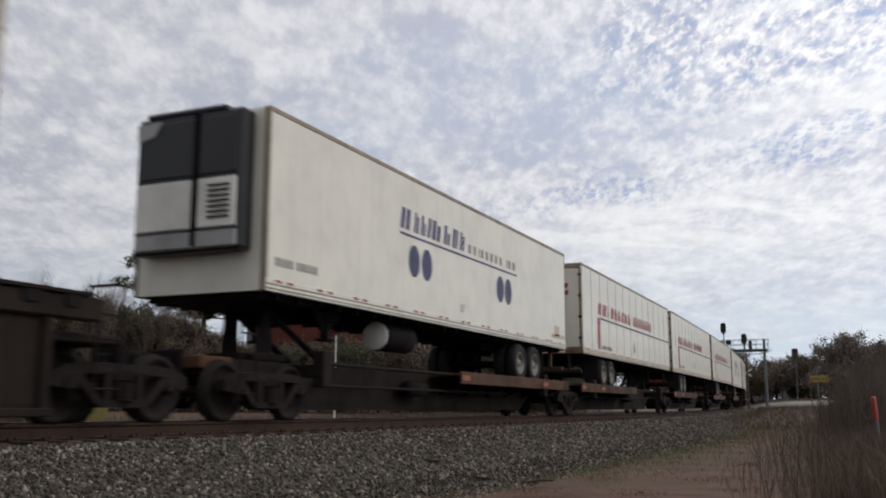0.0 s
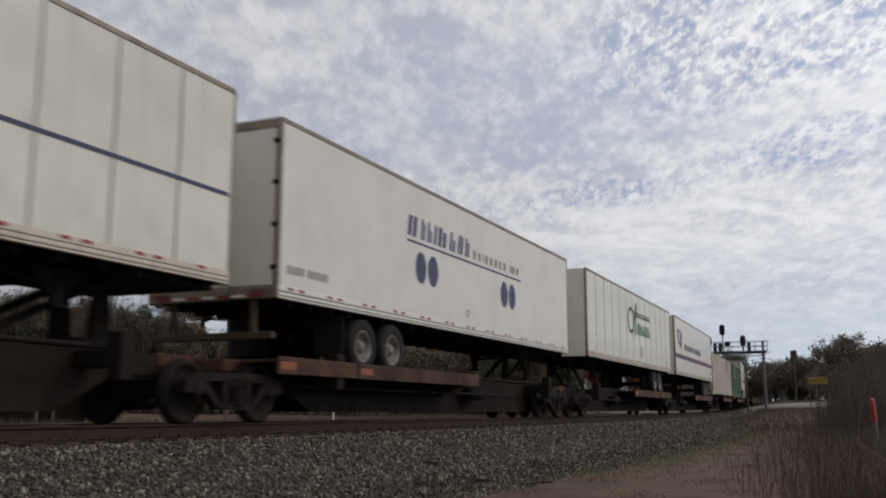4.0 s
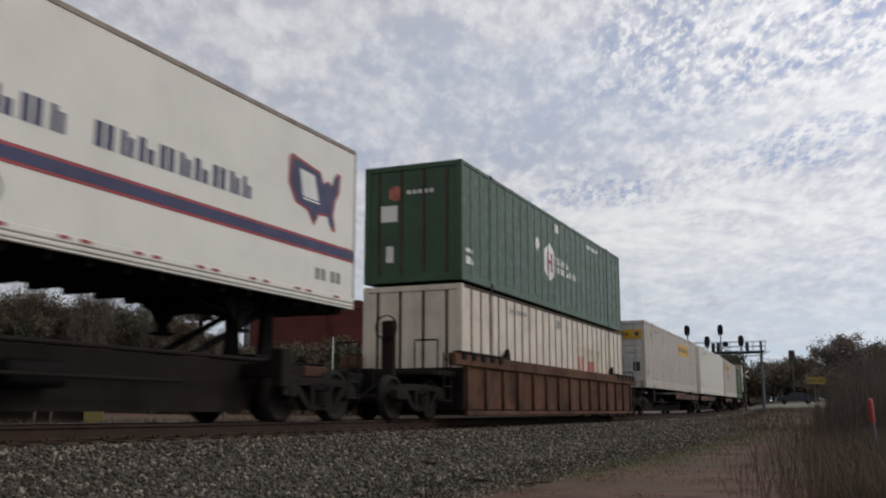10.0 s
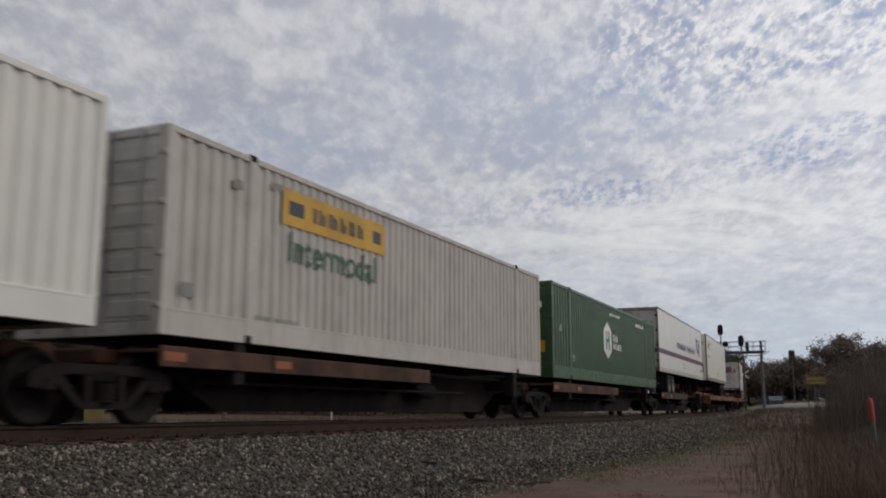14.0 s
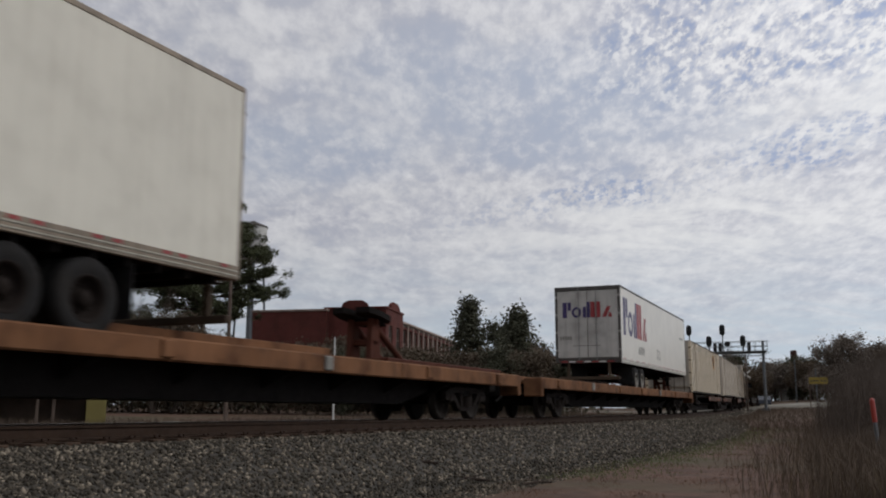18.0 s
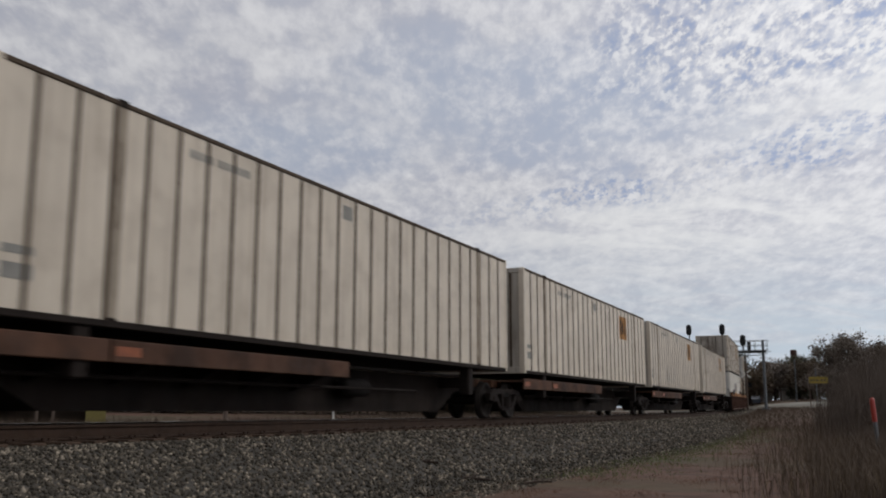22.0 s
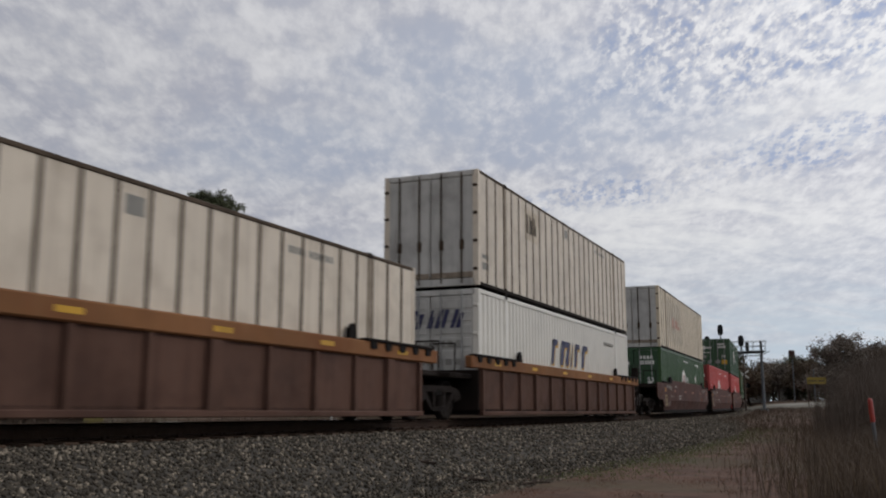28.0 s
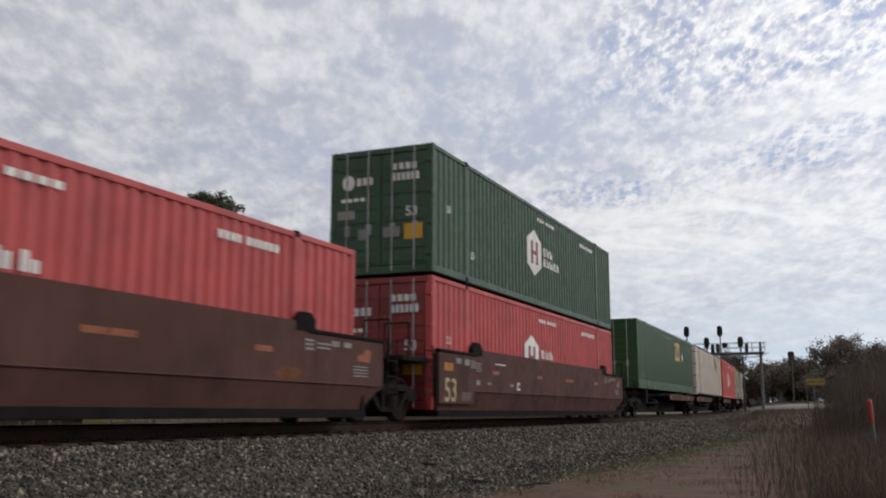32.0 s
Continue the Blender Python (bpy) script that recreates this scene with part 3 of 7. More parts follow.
def truck(parent, y):
    """A two-axle bogie under a car, centred at y."""
    t = piece("truck", "bolster", STEEL, parent, bolster_geo, (0, y, 0), "grimy dark steel two-axle truck")
    for x in (-0.98, 0.98):
        piece("sideframe", "sideframe", STEEL_BROWN, t, sideframe_geo, (x, 0, 0))
        piece("spring", "spring", STEEL_BROWN, t, spring_geo, (x, 0, 0))
    for dy in (-0.9, 0.9):
        w = piece("wheelset", "wheelset", WHEEL, t, wheelset_geo)
        w.matrix_parent_inverse = Matrix.Translation((0, dy, WR))
        WHEELS.append(w)
    return t


def coupler_geo(g):
    g.box(-0.09, 0.09, -0.75, 0.1, 0.72, 0.96, 0.03).box(-0.17, 0.17, -0.95, -0.7, 0.68, 1.0, 0.05).box(-0.3, 0.3, -0.08, 0.0, 0.62, 1.08, 0.02)
    g.tube((0.35, -0.1, 0.7), (0.3, -0.7, 0.45), 0.03, n=6)


def ladder_geo(g):
    for x in (-0.2, 0.2):
        g.tube((0, x, 0.35), (0, x, 1.45), 0.018, n=6)
    for k in range(4):
        g.tube((0, -0.2, 0.42 + 0.3 * k), (0, 0.2, 0.42 + 0.3 * k), 0.014, n=6)


def spine_unit(s0, s1, plat, first=False, last=False, hitch=False, tone=None):
    """One platform unit of an articulated spine car, from s0 to s1. plat: where its wheel platform lies, 'near' or 'far'."""
    c, h = (s0 + s1) / 2, (s1 - s0) / 2
    tone = tone or ORANGE_DIM
    u = thing("spine_car", "articulated spine car with dark centre sill and orange-brown wheel platform", "freight car", "spine cars of the train")
    g = Geo()
    e = 0.45
    g.prism([(-h + e, 0.98), (-h + e, 0.72), (-h + 2.0, 0.66), (-h + 3.0, 0.17), (h - 3.0, 0.17), (h - 2.0, 0.66), (h - e, 0.72), (h - e, 0.98)], -0.48, 0.48)
    part("centre_sill", g, BROWN_DARK, u, "deep dark brown centre sill")
    for sg in (-1, 1):
        part("end_sill", Geo().box(-0.5, 0.5, sg * (h - 0.75) - 0.4, sg * (h - 0.75) + 0.4, 0.8, 1.0, 0.02), ORANGE, u)
    p0, p1 = (-h + 0.7, -h + 9.2) if plat == "near" else (h - 9.2, h - 0.7)
    split = p0 + 2.6 if plat == "near" else p1 - 2.6
    for x in (-1, 1):
        for a, b in ((p0, split - 0.02), (split + 0.02, p1)):
            g = Geo()
            xs = sorted((0.55 * x, 1.30 * x))
            g.box(xs[0], xs[1], a, b, 0.95, 1.0, 0.008)
            xs = sorted((1.25 * x, 1.305 * x))
            g.box(xs[0], xs[1], a, b, 0.76, 1.04, 0.012)
            pl = part("wheel_platform", g, tone, u, "orange-brown painted wheel platform")
            if x > 0:
                decal("reflector", [rect(a + 0.06, a + 0.5, 0.84, 0.96)], ORANGE_MARK, pl, 1.309)
    for k in range(6):
        y = p0 + 0.6 + (p1 - p0 - 1.2) * k / 5
        for x in (-1, 1):
            piece("outrigger", "outrigger%d" % x, STEEL, u, lambda g: g.prism([(0.46 * x, 0.5), (0.46 * x, 0.95), (1.26 * x, 0.95), (1.26 * x, 0.8)], -0.04, 0.04, "y"), (0, y, 0))
    # container pedestals at the forty-foot and fifty-three-foot corners
    for y in (-6.1, 6.1):
        for x in (-1, 1):
            xs = sorted((0.44 * x, 1.24 * x))
            g = Geo().box(xs[0], xs[1], y - 0.14, y + 0.14, 0.72, 0.95, 0.02)
            xs = sorted((1.02 * x, 1.26 * x))
            g.box(xs[0], xs[1], y - 0.13, y + 0.13, 0.55, 1.176, 0.02)
            part("pedestal", g, STEEL_BROWN, u)
    part("brake_pipe", Geo().tube((0.98, -h + 3, 0.98), (0.98, h - 3, 0.98), 0.035, n=8), STEEL_BROWN, u)
    part("brake_pipe", Geo().tube((0.85, -h + 2, 0.6), (0.85, h - 5, 0.6), 0.03, n=8), STEEL_BROWN, u)
    part("air_reservoir", Geo().lathe([(-0.5, 0.0), (-0.48, 0.12), (-0.4, 0.17), (0.4, 0.17), (0.48, 0.12), (0.5, 0)], (0.7, (1.5 if plat == "near" else -1.5), 0.62), "y", 14), STEEL, u, "dark brake air reservoir")
    if hitch:
        y = h - 2.2 if plat == "near" else -h + 2.2
        sg = 1 if plat == "near" else -1
        g = Geo().box(-0.42, 0.42, y - 0.35, y + 0.35, 1.95, 2.06, 0.03).box(-0.5, 0.5, y - 0.5, y + 0.5, 0.98, 1.12, 0.03)
        for x in (-0.35, 0.35):
            g.prism([(y - 0.18, 1.1), (y + 0.18, 1.1), (y + 0.1, 1.98), (y - 0.1, 1.98)], x - 0.05, x + 0.05)
            g.tube((x, y, 1.9), (x, y - 1.9 * sg, 1.05), 0.06, n=8)
        part("hitch", g, STEEL, u, "raised trailer hitch stand")
    truck(u, -h + (1.45 if first else 0.0))
    if last:
        truck(u, h - 1.45)
    if first:
        piece("coupler", "coupler", STEEL, u, coupler_geo, (0, -h + 0.2, 0))
        piece("ladder", "ladder", STEEL_BROWN, u, ladder_geo, (1.2, -h + 0.6, 0))
    if last:
        o = piece("coupler", "coupler", STEEL, u, coupler_geo, (0, h - 0.2, 0))
        o.rotation_euler = (0, 0, math.pi)
        piece("ladder", "ladder", STEEL_BROWN, u, ladder_geo, (1.2, h - 0.6, 0))
    return on_train(u, c, 0)


def well_unit(s0, s1, style, first=False, last=False, top=1.48, tone=None):
    """One well unit of a stack car. style: 'rib' for ribbed sides under a broad top chord, 'plain' for smooth sheeted sides."""
    c, h = (s0 + s1) / 2, (s1 - s0) / 2
    w = h - 1.62
    far = h - 0.94 if style == "plain" else w
    if style == "plain":
        u = thing("well_car", "smooth-sided dark brown stack well car with faded markings", "freight car", "well cars of the train")
        side, chord = BROWN, BROWN
    else:
        u = thing("well_car", "brown ribbed stack well car with faded orange top chord", "freight car", "well cars of the train")
        side, chord = (BROWN_RED, ORANGE_PALE) if style == "rib" else (tone or ORANGE, tone or ORANGE)
    for x in (-1, 1):
        xs = sorted((1.37 * x, 1.40 * x))
        if style == "plain":
            g = Geo()
            cut = 0.9
            poly = [(-w, 0.38), (-w + 1.95, 0.38), (-w + 2.05, 0.67), (far, 0.67), (far, top - 0.28), (far - 2.4, top - 0.28), (far - 2.9, top - 0.1), (-w + 2.5, top - 0.1), (-w + 2.0, top - 0.28), (-w, top - 0.28)]
            g.prism(poly, xs[0], xs[1])
            i, o = 1.27 * x, 1.40 * x
            for dx in (0, -0.03 * x):
                g.face([(o + dx, -w, 0.67), (o + dx, far, 0.67), (i + dx, far - cut, 0.12), (i + dx, -w + 0.3, 0.12)])
            if first:
                g.prism([(-w - 1.75, 0.84), (-w - 1.3, 0.72), (-w - 0.35, 0.70), (-w - 0.004, 0.40), (-w - 0.004, top - 0.28), (-w - 1.75, top - 0.28)], xs[0], xs[1])
            sd = part("side_sheet", g, side, u, "smooth brown side sheet")
            part("fold", Geo().box(*sorted((1.36 * x, 1.425 * x)), -w + 2.05, far - 0.2, 0.655, 0.68, 0.01), side, sd)
            part("bottom_chord", Geo().box(*sorted((1.2 * x, 1.33 * x)), -w + cut, far - cut, 0.09, 0.2, 0.015), chord, u)
            for sg in (-1, 1):
                a, b = (-w, -w + 2.2) if sg < 0 else (far - 2.7, far)
                part("top_chord", Geo().box(*sorted((1.28 * x, 1.42 * x)), a, b, top - 0.28, top - 0.2, 0.02), STEEL, u, "dark end walkway chord")
                q = -w + 2.25 if sg < 0 else far - 2.77
                part("guide", Geo().prism([(q - 0.3, top - 0.25), (q + 0.3, top - 0.25), (q + 0.3, top - 0.05), (q + 0.14, top + 0.06), (q - 0.16, top + 0.06), (q - 0.3, top - 0.07)], *sorted((1.33 * x, 1.41 * x))), STEEL, u, "black container guide")
        else:
            part("side_sheet", Geo().box(xs[0] - 0.02 * (x > 0), xs[1] - 0.02 * (x > 0), -w, w, 0.14, top - 0.26), side, u, "brown side sheet")
            part("top_chord", Geo().box(*sorted((1.28 * x, 1.46 * x)), -w - 0.7, w + 0.7, top - 0.28, top, 0.025), chord, u, "broad faded orange top chord")
            part("bottom_chord", Geo().box(*sorted((1.3 * x, 1.47 * x)), -w, w, 0.09, 0.19, 0.015), side, u)
            n = 13 if style == "rib" else 15
            for k in range(n):
                y = -w + 0.1 + (2 * w - 0.2) * k / (n - 1)
                main = k % 4 == 3 if style == "rib" else k in (3, 11)
                wd = 0.17 if main else 0.055
                pr = 1.465 if main else 1.45
                o = piece("rib", "rib:%s%d%d" % (style, main, x), side, u,
                          lambda g: g.prism([(-wd, 0.18), (wd, 0.18), (wd * 0.8, top - 0.29), (-wd * 0.8, top - 0.29)], *sorted((1.38 * x, pr * x))))
                o.location = (0, y, 0)
            for sg in (-1, 1):
                q = sg * (w - 2.9)
                part("guide", Geo().prism([(q - 0.16, top - 0.02), (q + 0.16, top - 0.02), (q + 0.1, top + 0.2), (q + 0.02, top + 0.28), (q - 0.1, top + 0.2)], *sorted((1.34 * x, 1.42 * x))), STEEL, u, "black container guide")
                a, b = sorted((sg * (w + 0.5), sg * (w - 2.5)))
                part("walkway", Geo().box(*sorted((1.30 * x, 1.50 * x)), a, b, top, top + 0.05, 0.01), STEEL_BROWN, u, "grating walkway")
                for k in range(5):
                    yy = a + 0.3 + (b - a - 0.6) * k / 4
                    part("bracket", shared("bracket%d" % x, STEEL, lambda g: g.prism([(-0.1, -0.14), (0.1, -0.14), (0.14, 0.0), (-0.14, 0.0)], *sorted((1.46 * x, 1.485 * x)))), STEEL, u, "", (0, yy, top))
            if x > 0 and style == "rib":
                for k in range(6):
                    q = -w + 0.8 + (2 * w - 2) * k / 5
                    decal("marking", [rect(q, q + 0.45, top - 0.18, top - 0.1)], INK_YELLOW, u, 1.464)
    g = Geo().box(-1.38, 1.38, -w, w, 0.1, 0.236)
    part("floor", g, STEEL, u)
    for sg in (-1, 1):
        a, b = sorted((sg * w, sg * (h - 0.25)))
        part("bulkhead", Geo().box(-1.36, 1.36, sg * w - 0.05, sg * w + 0.05, 0.2, top - 0.3, 0.01), BROWN_DARK, u)
        part("end_platform", Geo().box(-1.2, 1.2, a, b, top - 0.52, top - 0.4, 0.02).box(-0.35, 0.35, a, b, 0.78, top - 0.5, 0.02), BROWN_DARK, u, "end platform over the truck")
        for x in (-1, 1):
            g = Geo()
            y = sg * (h - 0.4)
            g.tube((1.25 * x, y, top - 0.5), (1.25 * x, y, top + 0.25), 0.02, n=6).tube((1.25 * x, y, top + 0.25), (0.7 * x, y, top + 0.25), 0.02, n=6).tube((0.7 * x, y, top - 0.5), (0.7 * x, y, top + 0.25), 0.02, n=6)
            part("handrail", g, STEEL_BROWN, u)
    if style == "plain":
        pl, n, f = 1.404, -w, far
        for y in ((f + 0.45,) if first else (n - 0.45, f + 0.45)):
            piece("ladder", "ladder:well", STEEL_BROWN, u, ladder_geo, (1.36, y, 0.15))
        decal("marking", [rect(n + 0.95, n + 1.25, 1.27, 1.39), rect(n + 1.45, n + 1.74, 1.25, 1.39)], INK_GREY, u, pl)
        decal("marking", [rect(n + 1.82, n + 2.12, 1.2 + 0.05 * k, 1.225 + 0.05 * k) for k in range(4)] + [rect(n + 2.16, n + 2.5, 1.14 + 0.055 * k, 1.165 + 0.055 * k) for k in range(4)], INK_GREY, u, pl)
        decal("notice", [rect(n + 1.28, n + 1.84, 0.46 + 0.05 * k, 0.475 + 0.05 * k) for k in range(4)], INK_GREY, u, pl)
        decal("marking", [rect(n + 2.17, n + 2.39, 0.82, 0.93), rect(n + 2.9, n + 3.15, 0.85, 0.9), rect(n + 4.52, n + 4.79, 0.83, 0.9)], INK_GREY, u, pl)
        decal("reporting_line", [rect(n + 3.42, n + 4.2, 1.345, 1.375)], INK_WHITE, u, pl)
        decal("ring_mark", [rect(n + 5.06, n + 5.12, 0.75, 0.95), rect(n + 5.12, n + 5.3, 0.89, 0.95), rect(n + 5.12, n + 5.3, 0.75, 0.81)], INK_WHITE, u, pl)
        decal("reflector", [rect(n + 0.29, n + 0.77, 1.09, 1.26)], INK_TAN, u, pl)
        for a in (n + 3.25, n + 6.8, n + 9.6, f - 7.2, f - 4.18):
            decal("reflector", [rect(a, a + 0.45, 1.1, 1.19)], ORANGE_MARK, u, pl)
        decal("rust_patch", [[(f - 3.2 + 0.42 * math.cos(0.45 * k) * (1 + 0.1 * math.sin(3 * k)), 0.79 + 0.11 * math.sin(0.45 * k)) for k in range(14)]], RUST_SPOT, u, pl)
        decal("marking", [rect(f - 2.77, f - 2.5, 1.2 + 0.07 * k, 1.24 + 0.07 * k) for k in range(3)] + [rect(f - 2.4, f - 1.97, 1.24 + 0.07 * k, 1.27 + 0.07 * k) for k in range(2)] + [rect(f - 1.93, f - 1.66, 1.3, 1.4), rect(f - 1.5, f - 1.25, 1.31, 1.4)], INK_GREY, u, pl)
        decal("orange_emblem", [[(f - 1.0, 1.1), (f - 0.55, 1.08), (f - 0.5, 1.3), (f - 0.7, 1.33), (f - 0.8, 1.22), (f - 0.98, 1.2)]], ORANGE_MARK, u, pl)
        decal("notice", [rect(f - 1.15, f - 0.6, 0.82 + 0.055 * k, 0.84 + 0.055 * k) for k in range(4)], INK_GREY, u, pl)
        words("53", 0.72, "size_number", CREAM_INK, u, n + 0.27, 0.43, pl)
    if first:
        truck(u, -h + 0.05)
        piece("coupler", "coupler", STEEL, u, coupler_geo, (0, -h + 0.2 - 0.9, 0))
        part("brake_stand", Geo().box(0.3, 0.6, -h - 0.45, -h - 0.3, 0.9, 2.1, 0.03).lathe([(-0.03, 0.24), (0.0, 0.27), (0.03, 0.24)], (0.45, -h - 0.5, 1.95), "y", 16), BROWN_DARK, u, "brake stand with hand wheel")
        piece("ladder", "ladder", STEEL_BROWN, u, ladder_geo, (1.35, -h + 0.7, 0))
    else:
        truck(u, -h)
    if last:
        truck(u, h - 0.05)
        o = piece("coupler", "coupler", STEEL, u, coupler_geo, (0, h - 0.2 + 0.9, 0))
        o.rotation_euler = (0, 0, math.pi)
        piece("ladder", "ladder", STEEL_BROWN, u, ladder_geo, (1.35, h - 0.7, 0))
    return on_train(u, c, 0)


def flat_car(s0, s1, hitches, kerb=False):
    c, h = (s0 + s1) / 2, (s1 - s0) / 2
    u = thing("flat_car", "long orange-brown weathered piggyback flat car", "freight car", "flat cars of the train")
    part("deck", Geo().box(-1.36, 1.36, -h, h, 0.96, 1.06, 0.015), ORANGE_FLAT, u, "worn orange-brown deck")
    for x in (-1, 1):
        n = 4
        for k in range(n):
            a, b = -h + 2 * h * k / n + 0.01, -h + 2 * h * (k + 1) / n - 0.01
            part("side_sill", Geo().box(*sorted((1.30 * x, 1.42 * x)), a, b, 0.82, 1.13, 0.025), ORANGE_FLAT, u, "orange side sill")
        for k in range(7):
            y = -h + 1.6 + (2 * h - 3.2) * k / 6
            part("stake_pocket", Geo().box(*sorted((1.41 * x, 1.47 * x)), y - 0.12, y + 0.12, 0.86, 1.10, 0.02), (ORANGE_FLAT, INK_GREY)[k in (1, 4)], u)
        part("rub_rail", Geo().box(*sorted((0.36 * x, 0.44 * x)), -h + 1, h * 0.42 if kerb else h - 1, 1.06, 1.36 if kerb else 1.2, 0.01), ORANGE_FLAT, u)
        if kerb:
            part("bridge_plate", Geo().box(*sorted((0.5 * x, 1.1 * x)), h * 0.5, h - 0.5, 1.07, 1.24, 0.02), HITCH_RED, u, "dull red folded bridge plate")
    part("centre_sill", Geo().prism([(-h + 0.3, 0.96), (-h + 0.3, 0.7), (-h + 4.2, 0.62), (-h + 5.6, 0.34), (h - 5.6, 0.34), (h - 4.2, 0.62), (h - 0.3, 0.7), (h - 0.3, 0.96)], -0.7, 0.7), STEEL, u, "dark fishbelly centre sill")
    for k in range(12):
        y = -h + 2 + (2 * h - 4) * k / 11
        part("cross_bearer", shared("cross_bearer", STEEL, lambda g: g.prism([(-1.32, 0.82), (-0.6, 0.5), (0.6, 0.5), (1.32, 0.82), (1.32, 0.96), (-1.32, 0.96)], -0.05, 0.05, "y")), STEEL, u, "", (0, y, 0))
    for y, up in hitches:
        g = Geo().box(-0.5, 0.5, y - 0.7, y + 0.7, 1.05, 1.18, 0.02)
        if up:
            for x in (-0.24, 0.24):
                g.prism([(y - 0.24, 1.15), (y + 0.24, 1.15), (y + 0.14, 2.12), (y - 0.14, 2.12)], x - 0.06, x + 0.06).tube((x, y, 2.0), (x, y + 1.7, 1.12), 0.07, n=8)
            g.box(-0.3, 0.3, y - 0.1, y + 0.1, 1.55, 1.68, 0.02).tube((-0.34, y, 2.06), (0.34, y, 2.06), 0.07, n=10)
        else:
            g.box(-0.4, 0.4, y - 1.3, y + 0.6, 1.16, 1.34, 0.05)
        hit = part("hitch", g, HITCH_RED if up else STEEL, u, "raised trailer hitch" if up else "folded trailer hitch")
        if up:
            g = Geo()
            for x in (-1, 1):
                g.prism([(0.05 * x, -0.42), (0.14 * x, -0.62), (0.44 * x, -0.56), (0.52 * x, -0.2), (0.5 * x, 0.3), (0.36 * x, 0.5), (0.04 * x, 0.52), (0.04 * x, -0.1)], 2.12, 2.24, "z")
            g.box(-0.3, 0.3, -0.1, 0.5, 2.06, 2.13, 0.02)
            g.v = [(px, y + py, 2.16 + (pz - 2.16) - 0.14 * py) for px, py, pz in g.v]
            part("plate", g, STEEL, hit, "black greasy fifth-wheel plate")
    for sg in (-1, 1):
        truck(u, sg * (h - 2.75))
        o = piece("coupler", "coupler", STEEL, u, coupler_geo, (0, sg * (h + 0.05), 0))
        if sg > 0:
            o.rotation_euler = (0, 0, math.pi)
        part("end_box", Geo().box(0.9, 1.42, sg * h - 0.12, sg * h + 0.12, 0.6, 1.12, 0.03), ORANGE_FLAT, u)
    return on_train(u, c, 0)


# ---- containers ----
W2 = 1.295


def corrugated(y0, y1, z0, z1, pitch, depth, x):
    """A pressed steel wall in the plane near x; depth runs inwards."""
    g, n = Geo(), max(1, round((y1 - y0) / pitch))
    p = (y1 - y0) / n
    d = -depth if x > 0 else depth
    pts = []
    for k in range(n):
        a = y0 + k * p
        pts += [(a, x), (a + 0.32 * p, x), (a + 0.5 * p, x + d), (a + 0.82 * p, x + d)]
    pts.append((y1, x))
    i = len(g.v)
    for y, xx in pts:
        g.v += [(xx, y, z0), (xx, y, z1)]
    for k in range(len(pts) - 1):
        f = (i + 2 * k, i + 2 * k + 2, i + 2 * k + 3, i + 2 * k + 1)
        g.f.append(f if x > 0 else f[::-1])
        g.s.append(False)
    return g


